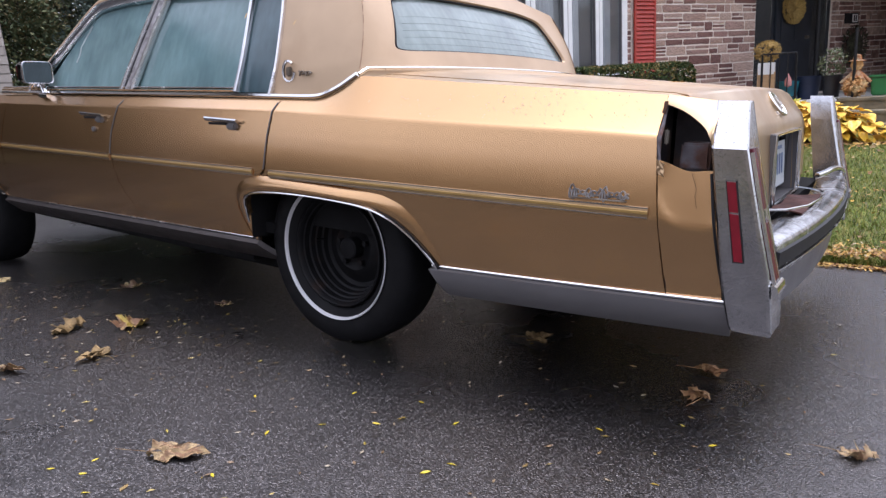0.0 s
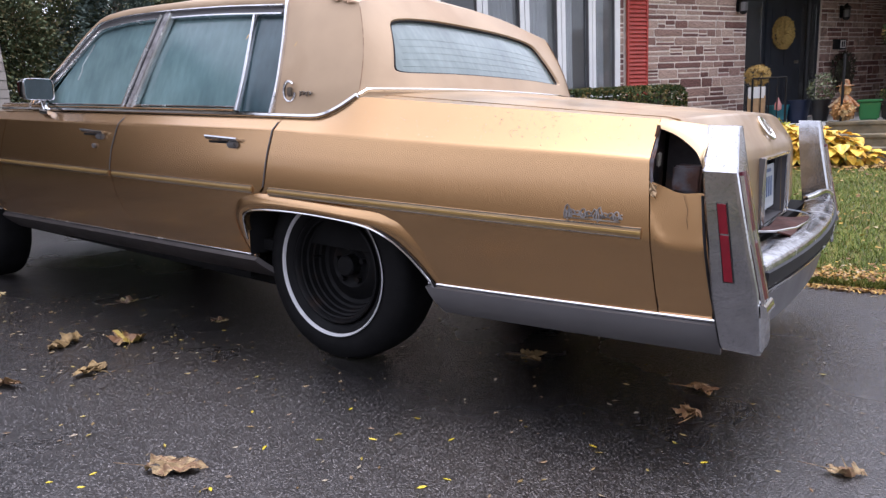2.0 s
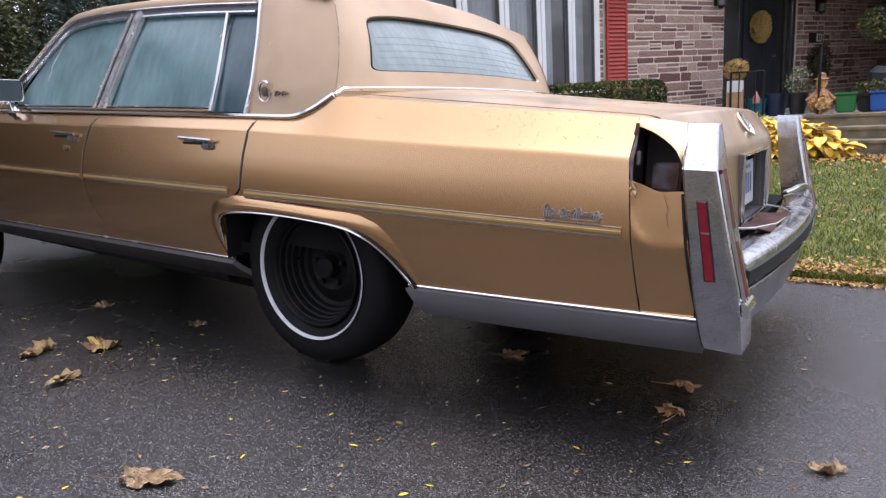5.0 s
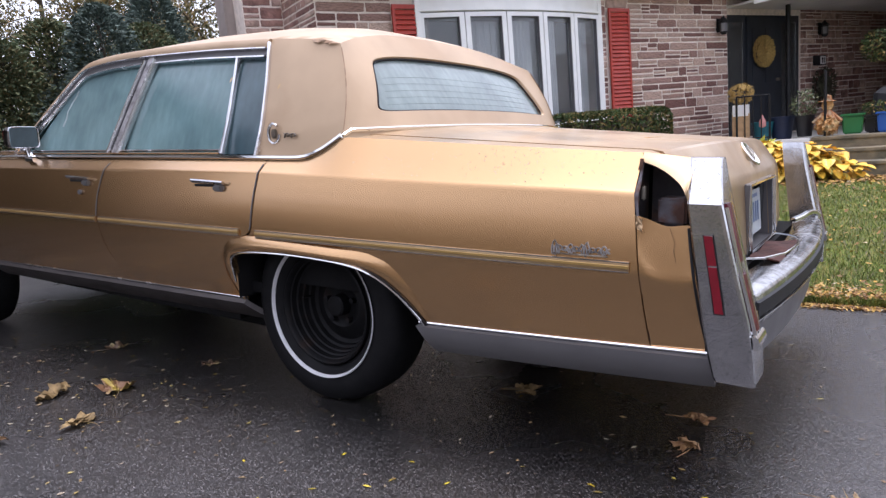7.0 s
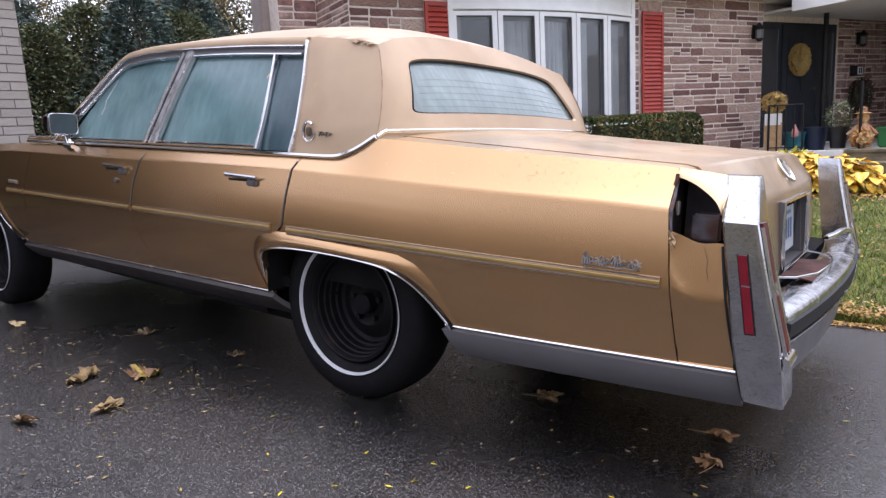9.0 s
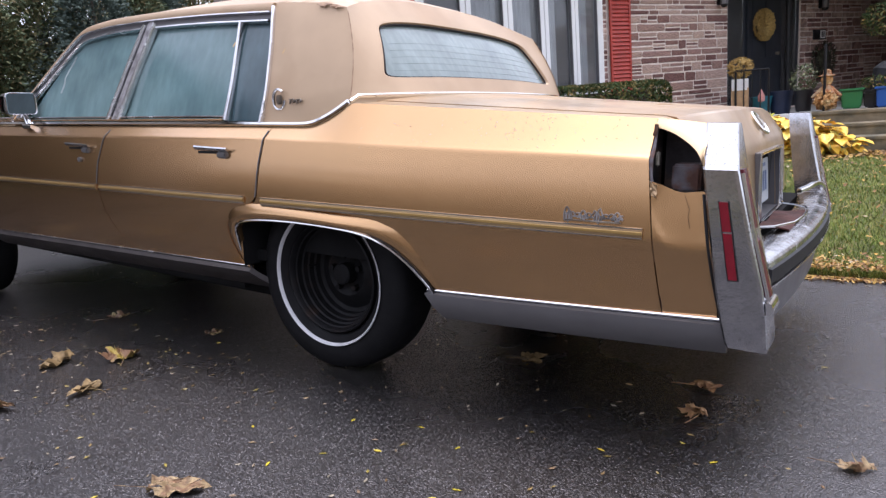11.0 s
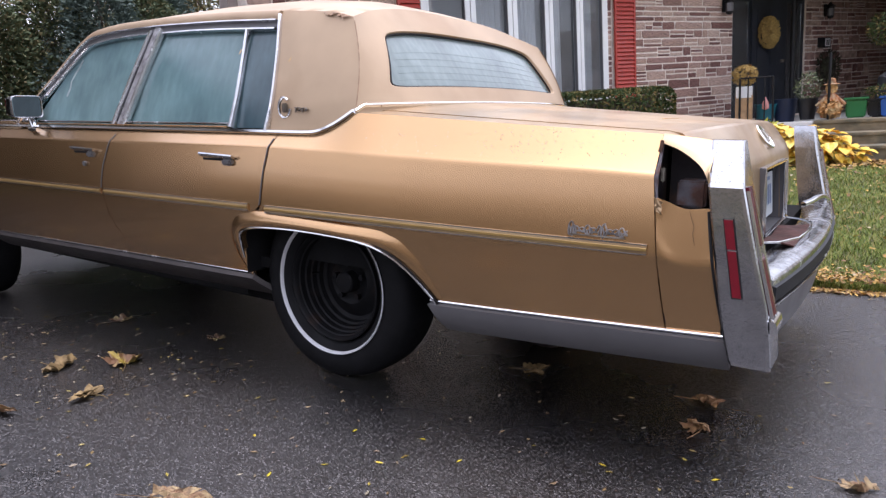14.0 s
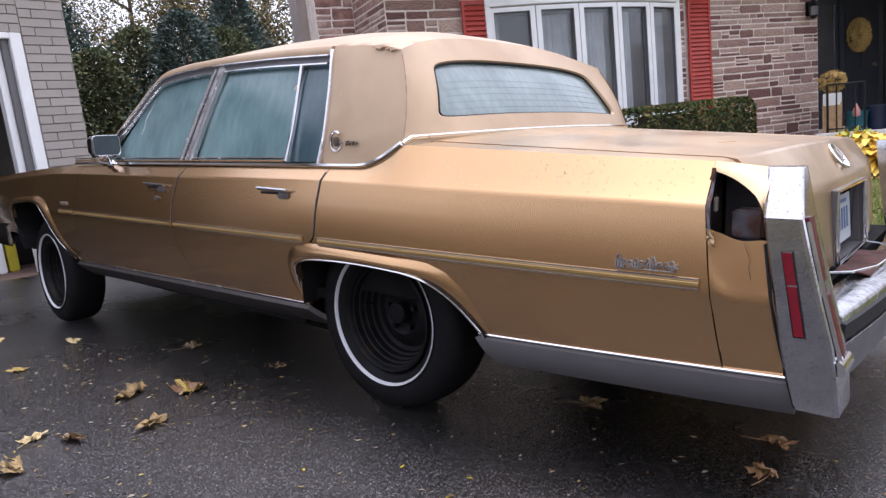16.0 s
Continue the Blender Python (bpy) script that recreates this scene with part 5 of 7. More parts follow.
def wheel(x, z, y, far, steer=0.0):
    s = 1 if far else -1
    m = Matrix.Translation((x, y, z)) @ Matrix.Rotation(radians(steer), 4, "Z") @ Matrix.Rotation(radians(90 * -s), 4, "X")
    w = new("wheel")
    w.parent = CAR
    w.empty_display_size = 0.1
    w.matrix_basis = m
    tagged(w, "narrow whitewall tyre on a bare black steel wheel")
    bm = tyre_mesh()
    bmesh.ops.recalc_face_normals(bm, faces=bm.faces)
    inv = m.inverted()
    for v in bm.verts:                      # the tyre spreads where it bears on the ground
        q = m @ v.co
        if q.z < 0.004:
            q.z = 0.004
            v.co = inv @ q
    part("tyre", bm, M_TYRE, w)
    bm = lathe(bmesh.new(), [(0.2375, 0.1035), (0.239, 0.1085), (0.2455, 0.1150), (0.2475, 0.111)], 72)
    bmesh.ops.recalc_face_normals(bm, faces=bm.faces)
    part("whitewall", bm, M_WHITEWALL, w, "thin white sidewall band")
    bm = lathe(bmesh.new(), [(0.205, 0.070), (0.203, 0.092), (0.198, 0.095), (0.193, 0.089), (0.189, 0.074), (0.184, 0.071), (0.182, 0.050), (0.176, 0.046), (0.173, 0.028), (0.167, 0.025), (0.164, 0.004), (0.156, 0.000), (0.152, -0.018), (0.138, -0.024), (0.118, -0.016), (0.098, -0.002),
                             (0.085, 0.002), (0.072, -0.006), (0.060, -0.010), (0.042, -0.010), (0.038, -0.014), (0.0005, -0.016)], 60)
    bmesh.ops.recalc_face_normals(bm, faces=bm.faces)
    rim = part("rim", bm, M_RIM, w, "bare black steel wheel")
    bm = bmesh.new()
    lathe(bm, [(0.040, -0.012), (0.040, 0.030), (0.034, 0.036), (0.0005, 0.038)], 20)
    bmesh.ops.recalc_face_normals(bm, faces=bm.faces)
    part("hub", bm, M_RIM, rim, "grimy dark wheel hub")
    for k in range(5):
        a = 6.2832 * k / 5 + 0.3
        bm = rod(bmesh.new(), (0.066 * math.cos(a), 0.066 * math.sin(a), -0.010), (0.066 * math.cos(a), 0.066 * math.sin(a), 0.014), 0.0105, n=6)
        part("wheel_nut", bm, M_RIM, rim)
    bm = rod(bmesh.new(), (-0.155, 0.02, -0.01), (-0.165, 0.022, 0.03), 0.005, n=8)
    part("valve", bm, M_RIM, rim)


wheel(-0.022, 0.334, 0.198, False)
wheel(-0.022, 0.334, WIDE - 0.198, True)
wheel(-3.085, 0.345, 0.198, False, -3)
wheel(-3.085, 0.345, WIDE - 0.198, True, -3)

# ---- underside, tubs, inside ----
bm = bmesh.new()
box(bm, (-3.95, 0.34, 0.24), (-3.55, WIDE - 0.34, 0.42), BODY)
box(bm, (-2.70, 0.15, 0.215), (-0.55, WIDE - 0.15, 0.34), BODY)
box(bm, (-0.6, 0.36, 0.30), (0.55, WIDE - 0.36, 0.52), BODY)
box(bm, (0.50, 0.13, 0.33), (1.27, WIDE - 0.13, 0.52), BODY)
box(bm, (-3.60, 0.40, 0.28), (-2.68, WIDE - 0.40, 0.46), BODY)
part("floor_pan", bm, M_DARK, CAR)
# unseen near-black tank, rails, crossmember and silencer, added low to block light below
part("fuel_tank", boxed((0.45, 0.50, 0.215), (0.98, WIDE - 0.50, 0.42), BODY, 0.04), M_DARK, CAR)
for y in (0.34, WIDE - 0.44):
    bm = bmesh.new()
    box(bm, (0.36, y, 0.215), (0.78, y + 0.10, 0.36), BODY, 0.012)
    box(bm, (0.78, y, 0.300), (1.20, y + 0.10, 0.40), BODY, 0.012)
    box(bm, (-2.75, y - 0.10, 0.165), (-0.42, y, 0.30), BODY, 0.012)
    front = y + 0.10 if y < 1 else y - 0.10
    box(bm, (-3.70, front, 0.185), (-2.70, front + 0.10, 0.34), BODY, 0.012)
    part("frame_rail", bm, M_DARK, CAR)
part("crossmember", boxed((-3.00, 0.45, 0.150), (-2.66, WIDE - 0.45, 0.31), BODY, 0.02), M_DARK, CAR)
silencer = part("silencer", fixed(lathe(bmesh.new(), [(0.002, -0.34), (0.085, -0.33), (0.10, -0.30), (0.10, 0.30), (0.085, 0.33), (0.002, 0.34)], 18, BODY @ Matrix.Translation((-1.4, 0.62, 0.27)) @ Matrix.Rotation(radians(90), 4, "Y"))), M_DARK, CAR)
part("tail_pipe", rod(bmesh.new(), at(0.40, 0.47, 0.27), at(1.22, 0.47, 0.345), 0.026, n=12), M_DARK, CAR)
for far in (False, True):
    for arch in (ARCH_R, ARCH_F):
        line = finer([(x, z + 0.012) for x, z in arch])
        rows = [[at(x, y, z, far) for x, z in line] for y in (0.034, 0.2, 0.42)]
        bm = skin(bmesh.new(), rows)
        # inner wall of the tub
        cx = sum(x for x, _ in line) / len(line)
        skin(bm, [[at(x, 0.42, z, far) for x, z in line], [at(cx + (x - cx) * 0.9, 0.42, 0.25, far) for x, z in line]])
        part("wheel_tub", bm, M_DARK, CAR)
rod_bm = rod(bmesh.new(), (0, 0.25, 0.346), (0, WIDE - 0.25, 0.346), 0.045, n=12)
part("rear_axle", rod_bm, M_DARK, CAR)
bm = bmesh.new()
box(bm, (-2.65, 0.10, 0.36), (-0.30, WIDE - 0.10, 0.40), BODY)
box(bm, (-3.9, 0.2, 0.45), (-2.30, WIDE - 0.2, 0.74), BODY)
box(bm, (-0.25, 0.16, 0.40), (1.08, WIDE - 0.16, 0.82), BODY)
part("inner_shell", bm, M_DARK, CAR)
for x in (-1.25, -0.55):
    bm = bmesh.new()
    box(bm, (x - 0.50, 0.22, 0.42), (x, WIDE - 0.22, 0.62), BODY, 0.05)
    box(bm, (x - 0.08, 0.24, 0.60), (x + 0.12, WIDE - 0.24, 1.00), BODY, 0.05)
    part("bench_seat", bm, M_INTERIOR, CAR, "brown bench seat")
bm = boxed((-2.25, 0.14, 0.70), (-1.95, WIDE - 0.14, 0.88), BODY, 0.04)
part("dashboard", bm, M_INTERIOR, CAR)

# ---- the house ----
# u runs along the front, w out from it towards the drive, z up
HOUSE = Matrix.Translation((-1.73, 8.71, 0)) @ Matrix.Rotation(radians(65), 4, "Z") @ Matrix.Diagonal((1, -1, 1, 1))


def house_box(bm, u0, u1, w0, w1, z0, z1):
    return box(bm, (u0, w0, z0), (u1, w1, z1), HOUSE)


UL, UR, WALL_TOP, FOOT = -4.90, 2.36, 2.74, -0.45
bm = bmesh.new()
house_box(bm, UL, -3.44, -0.25, 0, FOOT, WALL_TOP)
house_box(bm, -3.44, -0.66, -0.25, 0, FOOT, 0.80)
house_box(bm, -3.44, -0.66, -0.25, 0, 2.31, WALL_TOP)
house_box(bm, -0.66, UR, -0.25, 0, FOOT, WALL_TOP)
wall_front = thing("wall_front", fixed(bm), M_MORTAR, "stone front wall of the house with pale joints", "wall", kind="structure", smooth=False)
bm = bmesh.new()
house_box(bm, UL, UL + 0.25, -1.35, -0.25, FOOT, WALL_TOP)
wall_return = thing("wall_return", fixed(bm), M_MORTAR, "stone side wall at the house corner", "wall", kind="structure", smooth=False)
bm = bmesh.new()
house_box(bm, UL - 0.50, UL, -1.60, -1.10, FOOT, 3.6)
wall_chimney = thing("wall_chimney", fixed(bm), M_MORTAR, "stone chimney breast beside the house", "wall", kind="structure", smooth=False)
bm = bmesh.new()
house_box(bm, UR, 5.0, -0.35, -0.10, FOOT, 0.33)
house_box(bm, 4.60, 9.5, -0.35, -0.10, FOOT, WALL_TOP)
house_box(bm, 2.36, 4.60, -0.35, -0.10, 2.42, WALL_TOP)
wall_porch = thing("wall_porch", fixed(bm), M_MORTAR, "stone wall under the porch roof", "wall", kind="structure", smooth=False)


# shutters
def shutter(u0, u1):
    sh = root("shutter", HOUSE, "red louvred shutter on the stone wall", "shutter", "window shutters")
    z0, z1 = 0.78, 2.46
    for a, b, c, d in ((u0, u0 + 0.035, z0, z1), (u1 - 0.035, u1, z0, z1), (u0 + 0.035, u1 - 0.035, z1 - 0.05, z1), (u0 + 0.035, u1 - 0.035, z0, z0 + 0.05)):
        part("frame", boxed((a, 0.034, c), (b, 0.062, d)), M_SHUTTER, sh, smooth=False)
    n = 27
    for k in range(n):
        z = z0 + 0.06 + (z1 - z0 - 0.12) * (k + 0.5) / n
        part("slat", boxed((u0 + 0.035, -0.031, -0.004), (u1 - 0.035, 0.031, 0.004), Matrix.Translation((0, 0.048, z)) @ Matrix.Rotation(radians(-64), 4, "X")), M_SHUTTER, sh, smooth=False)


shutter(-3.95, -3.60)
shutter(-0.40, 0.02)

# bow window: five lights on a shallow curve
bow = root("window_1", HOUSE, "white five-light bow window with curtains", "window", kind="structure")
WU0, WU1, WZ0, WZ1 = -3.60, -0.60, 0.80, 2.37


def bow_pt(s, out=0.0):
    a = (s - 0.5) * 2
    return (WU0 + (WU1 - WU0) * s, 0.04 + 0.20 * (1 - a * a) + out)


def bow_run(bm, s0, s1, z0, z1, d0, d1, n=1):
    for k in range(n):
        a, b = s0 + (s1 - s0) * k / n, s0 + (s1 - s0) * (k + 1) / n
        (u0, w0), (u1, w1) = bow_pt(a), bow_pt(b)
        t = Vector((u1 - u0, w1 - w0, 0)).normalized()
        q = Vector((-t.y, t.x, 0))
        q = q if q.y > 0 else -q
        vs = []
        for z in (z0, z1):
            for d in (d0, d1):
                vs += [bm.verts.new(Vector((u0, w0, z)) + q * d), bm.verts.new(Vector((u1, w1, z)) + q * d)]
        for f in ((0, 1, 3, 2), (4, 5, 7, 6), (0, 1, 5, 4), (2, 3, 7, 6), (0, 2, 6, 4), (1, 3, 7, 5)):
            bm.faces.new([vs[i] for i in f])
    return fixed(bm)


edges = [0.0, 0.2, 0.4, 0.6, 0.8, 1.0]
for k in range(5):
    a, b = edges[k] + 0.012, edges[k + 1] - 0.012
    fr = part("window_frame", bow_run(bmesh.new(), edges[k] + 0.0022, edges[k + 1] - 0.0022, WZ1 - 0.065, WZ1 - 0.012, -0.05, 0.02), M_WHITE, bow, "white painted frame", smooth=False)
    part("frame_rail", bow_run(bmesh.new(), edges[k] + 0.0022, edges[k + 1] - 0.0022, WZ0, WZ0 + 0.09, -0.05, 0.02), M_WHITE, fr, smooth=False)
    part("frame_stile", bow_run(bmesh.new(), edges[k] + 0.0022, edges[k] + 0.024, WZ0 + 0.09, WZ1 - 0.065, -0.05, 0.02), M_WHITE, fr, smooth=False)
    part("frame_stile", bow_run(bmesh.new(), edges[k + 1] - 0.024, edges[k + 1] - 0.0022, WZ0 + 0.09, WZ1 - 0.065, -0.05, 0.02), M_WHITE, fr, smooth=False)
    g = part("pane", bow_run(bmesh.new(), edges[k] + 0.024, edges[k + 1] - 0.024, WZ0 + 0.09, WZ1 - 0.065, -0.040, -0.034), M_WINGLASS, bow, "dark reflecting pane", smooth=False)
    g.visible_shadow = False
    for s in (edges[k] + 0.024, edges[k + 1] - 0.0265):
        part("glazing_seal", bow_run(bmesh.new(), s, s + 0.0025, WZ0 + 0.092, WZ1 - 0.067, -0.033, 0.012), M_GREYPLATE, fr, smooth=False)
    part("glazing_seal", bow_run(bmesh.new(), edges[k] + 0.0265, edges[k + 1] - 0.0265, WZ1 - 0.073, WZ1 - 0.066, -0.033, 0.012), M_GREYPLATE, fr, smooth=False)
part("fascia", bow_run(bmesh.new(), 0.0, 1.0, WZ1, 2.80, -0.30, 0.012, 24), M_WHITE, bow, "white curved panel above the lights")
part("back_frame", bow_run(bmesh.new(), 0.0, 1.0, WZ1 - 0.066, WZ1 - 0.001, -0.30, -0.052, 12), M_WHITE, bow)
part("crown_bead", bow_run(bmesh.new(), 0.0, 1.0, WZ1 + 0.006, WZ1 + 0.034, 0.012, 0.034, 24), M_WHITE, bow)
part("sill", bow_run(bmesh.new(), 0.0, 1.0, WZ0 - 0.16, WZ0, -0.30, 0.05, 12), M_WHITE, bow, "white sill")
part("side_trim", boxed((WU0 - 0.04, -0.02, WZ0 - 0.1), (WU0 + 0.03, 0.07, 2.80)), M_WHITE, bow, smooth=False)
part("side_trim", boxed((WU1 - 0.03, -0.02, WZ0 - 0.1), (WU1 + 0.04, 0.07, 2.80)), M_WHITE, bow, smooth=False)
# the room behind, its dimness put into the wall colour, and drawn curtains
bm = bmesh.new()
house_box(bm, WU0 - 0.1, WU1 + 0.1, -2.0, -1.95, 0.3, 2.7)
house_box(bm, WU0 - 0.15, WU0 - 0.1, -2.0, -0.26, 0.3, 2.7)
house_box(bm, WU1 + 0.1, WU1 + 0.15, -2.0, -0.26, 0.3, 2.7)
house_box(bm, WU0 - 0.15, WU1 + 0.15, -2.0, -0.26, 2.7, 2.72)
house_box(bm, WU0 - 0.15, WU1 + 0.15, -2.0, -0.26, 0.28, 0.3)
thing("wall_room", fixed(bm), M_ROOM, "room behind the bow window, dimness painted into its walls", "wall", kind="structure", smooth=False)
for s0, s1, dep in ((0.215, 0.385, 0.16), (0.42, 0.56, 0.12), (0.62, 0.70, 0.10), (0.80, 0.93, 0.10)):
    rows = []
    for z in (0.86, 1.5, 2.26):
        row = []
        for k in range(25):
            s = s0 + (s1 - s0) * k / 24
            u, w = bow_pt(s, -dep)
            row.append((u, w + 0.018 * math.sin(k * 1.5), z))
        rows.append(row)
    ob = thing("curtain", thick(skin(bmesh.new(), rows), 0.004), M_CURTAIN, "pale grey curtain hanging behind the window", "curtain", "curtains", m=HOUSE)

# eaves and roof
bm = bmesh.new()
house_box(bm, UL - 0.15, UR + 0.5, -0.30, 0.42, WALL_TOP + 0.04, WALL_TOP + 0.07)
soffit = thing("soffit", fixed(bm), M_SOFFIT, "grey soffit under the eaves", "soffit", kind="structure", smooth=False)
bm = bmesh.new()
house_box(bm, UL - 0.18, UR + 0.5, 0.42, 0.46, WALL_TOP + 0.02, WALL_TOP + 0.24)
house_box(bm, UL - 0.19, UL - 0.15, -1.2, 0.46, WALL_TOP + 0.02, WALL_TOP + 0.24)
thing("fascia_board", fixed(bm), M_WHITE, "white fascia board along the eaves", "fascia", kind="structure", smooth=False)
bm = bmesh.new()
vs = [bm.verts.new(HOUSE @ Vector(p)) for p in ((UL - 0.2, 0.5, 2.98), (12, 0.5, 2.98), (12, -4.5, 4.9), (UL + 5.5, -4.5, 4.9), (UL + 5.0, -9, 2.98), (12, -9, 2.98))]
bm.faces.new(vs[:4]), bm.faces.new((vs[3], vs[2], vs[5], vs[4])), bm.faces.new((vs[0], vs[3], vs[4]))
thing("roof", thick(bm, 0.12), M_SHINGLE, "dark shingled hip roof", "roof", kind="structure", smooth=False)
bm = bmesh.new()
house_box(bm, UL + 4.8, 9.5, -9.0, -8.8, FOOT, 2.9)
house_box(bm, UL + 4.8, UL + 5.0, -8.8, -1.60, FOOT, 2.9)
house_box(bm, UL + 0.25, UL + 5.0, -1.60, -1.40, FOOT, 2.9)
house_box(bm, 9.3, 9.5, -8.8, -0.35, FOOT, 2.9)
thing("wall_back", fixed(bm), M_SIDING, "pale rear and side walls of the house", "wall", kind="structure", smooth=False)
# lapped siding behind the chimney
siding = root("wall_siding", HOUSE, "brown-grey lapped siding beside the chimney", "wall", kind="structure")
part("backing", boxed((UL - 0.62, -1.9, FOOT), (UL - 0.50, -1.5, 3.4)), M_SIDING_BROWN, siding, smooth=False)
for k in range(26):
    z = 0.6 + k * 0.11
    part("board", boxed((UL - 0.60, -1.50, z), (UL - 0.50, -1.485, z + 0.112), Matrix.Translation((0, 0, 0))), M_SIDING_BROWN, siding, smooth=False)

# porch roof, its post, door
bm = bmesh.new()
house_box(bm, 2.5, 9.5, -0.1, 1.9, 2.52, 2.56)
thing("porch_ceiling", fixed(bm), M_SOFFIT, "grey porch ceiling", "ceiling", kind="structure", smooth=False)
bm = bmesh.new()
house_box(bm, 2.45, 9.5, 1.9, 1.95, 2.48, 2.78)
house_box(bm, 2.42, 2.47, 0.46, 1.95, 2.48, 2.78)
house_box(bm, 2.45, 9.5, -0.1, 1.9, 2.70, 2.78)
thing("porch_fascia", fixed(bm), M_WHITE, "white fascia of the porch roof", "fascia", kind="structure", smooth=False)
bm = rod(bmesh.new(), HOUSE @ Vector((3.60, 0.30, 0.30)), HOUSE @ Vector((3.60, 0.30, 2.52)), 0.040, n=12)
thing("porch_post", bm, M_RAIL, "thin dark iron porch post", "post")
door = root("door_1", HOUSE, "black front door in a dark surround", "door", kind="structure")
part("surround", boxed((2.36, -0.16, 0.33), (4.60, -0.12, 2.42)), M_DOOR, door, smooth=False)
part("door_leaf", boxed((3.02, -0.12, 0.36), (3.94, -0.08, 2.38), None, 0.006), M_DOOR, door)
for u0, u1, z0, z1 in ((3.14, 3.44, 1.25, 2.2), (3.52, 3.82, 1.25, 2.2), (3.14, 3.44, 0.5, 1.1), (3.52, 3.82, 0.5, 1.1)):
    part("panel", boxed((u0, -0.082, z0), (u1, -0.068, z1), None, 0.006), M_DOOR, door)
part("side_light", boxed((2.50, -0.12, 0.5), (2.92, -0.10, 2.3)), M_WINGLASS, door, smooth=False)
part("side_light", boxed((4.04, -0.12, 0.5), (4.48, -0.10, 2.3)), M_WINGLASS, door, smooth=False)
part("door_knob", rod(bmesh.new(), (3.86, -0.08, 1.3), (3.86, -0.02, 1.3), 0.028, n=12), M_CAKED, door)


def wreath(m, r, tube, n, seed, label, material=M_WICKER):
    """A round wreath of straw tufts."""
    rnd = random.Random(seed)
    bm = bmesh.new()
    for k in range(n):
        a, b = rnd.uniform(0, 6.2832), rnd.uniform(0, 6.2832)
        c = Vector((math.cos(a) * (r + tube * math.cos(b)), tube * 0.6 * math.sin(b), math.sin(a) * (r + tube * math.cos(b))))
        d = Vector((math.cos(a + rnd.uniform(-.6, .6)), rnd.uniform(-0.4, 0.6), math.sin(a + rnd.uniform(-.6, .6)))) * tube * 0.45
        s = Vector((-math.sin(a), 0, math.cos(a))) * 0.012
        v = [bm.verts.new(m @ p) for p in (c - s, c + s, c + d + s * 0.6, c + d - s * 0.6)]
        bm.faces.new(v)
    w = root("wreath", Matrix(), label, "wreath")
    ring = [(r + tube * 0.55 * math.cos(6.2832 * k / 10), tube * 0.4 * math.sin(6.2832 * k / 10)) for k in range(10)]
    part("ring", fixed(lathe(bmesh.new(), ring, 28, m @ Matrix.Rotation(radians(90), 4, "X"), True)), material, w)
    straw = part("straw", bm, material, w, smooth=False)
    tagged(straw, kind="stuff")
    return w


wreath(HOUSE @ Matrix.Translation((3.40, -0.02, 1.79)), 0.135, 0.10, 2200, 3, "round straw wreath hanging on the black door")
# wall lamps
def wall_lamp(u, w, z):
    lamp = root("wall_lamp", HOUSE, "black wall lantern beside the door", "lamp", "porch lanterns")
    part("backplate", boxed((u - 0.04, w, z + 0.05), (u + 0.04, w + 0.02, z + 0.27), None, 0.005), M_RAIL, lamp)
    part("arm", rod(bmesh.new(), (u, w + 0.02, z + 0.22), (u, w + 0.11, z + 0.29), 0.012, n=8), M_RAIL, lamp)
    part("lantern", lathe(bmesh.new(), [(0.03, 0), (0.055, 0.03), (0.06, 0.2), (0.085, 0.21), (0.02, 0.27), (0.008, 0.3)], 6, Matrix.Translation((u, w + 0.11, z))), M_RAIL, lamp)
    part("glass", lathe(bmesh.new(), [(0.058, 0.05), (0.062, 0.18)], 6, Matrix.Translation((u, w + 0.11, z))), M_GREYPLATE, lamp)


wall_lamp(2.10, 0.02, 2.06)
wall_lamp(5.20, -0.08, 2.02)
# house number tile, turned into bars
tile = root("number_plaque", HOUSE, "dark wall plaque with a white number tile", "plaque")
part("board", boxed((5.02, -0.095, 1.51), (5.42, -0.06, 1.69), None, 0.005), M_BLACK, tile)
part("tile", boxed((5.22, -0.06, 1.53), (5.38, -0.052, 1.67)), M_WHITE, tile, smooth=False)
part("bar", boxed((5.25, -0.052, 1.55), (5.285, -0.048, 1.65)), M_BLACK, tile, smooth=False)
part("bar", boxed((5.31, -0.052, 1.55), (5.345, -0.048, 1.65)), M_BLACK, tile, smooth=False)

# ---- porch platform and steps ----
bm = bmesh.new()
box(bm, (-0.55, 9.75, -0.40), (4.5, 17.0, 0.30))
porch = thing("porch_floor", fixed(bm), M_CONCRETE, "raised concrete porch floor", "porch", kind="structure", smooth=False)
steps = root("porch_steps", Matrix(), "weathered timber steps up to the porch", "steps")
for k, (y0, z1) in enumerate(((9.66, 0.335), (9.34, 0.17), (9.02, 0.01))):
    part("tread", boxed((0.62, y0, z1 - 0.045), (5.0, y0 + 0.36, z1), None, 0.008), M_WOOD, steps)
    part("riser", boxed((0.64, y0 + 0.03, z1 - 0.22), (5.0, y0 + 0.06, z1 - 0.047)), M_WOOD, steps, smooth=False)
bm = boxed((-0.55, 9.70, 0.24), (0.60, 9.748, 0.335), None, 0.006)
thing("porch_edge", bm, M_WHITE, "white painted board along the porch edge", "trim", kind="structure")


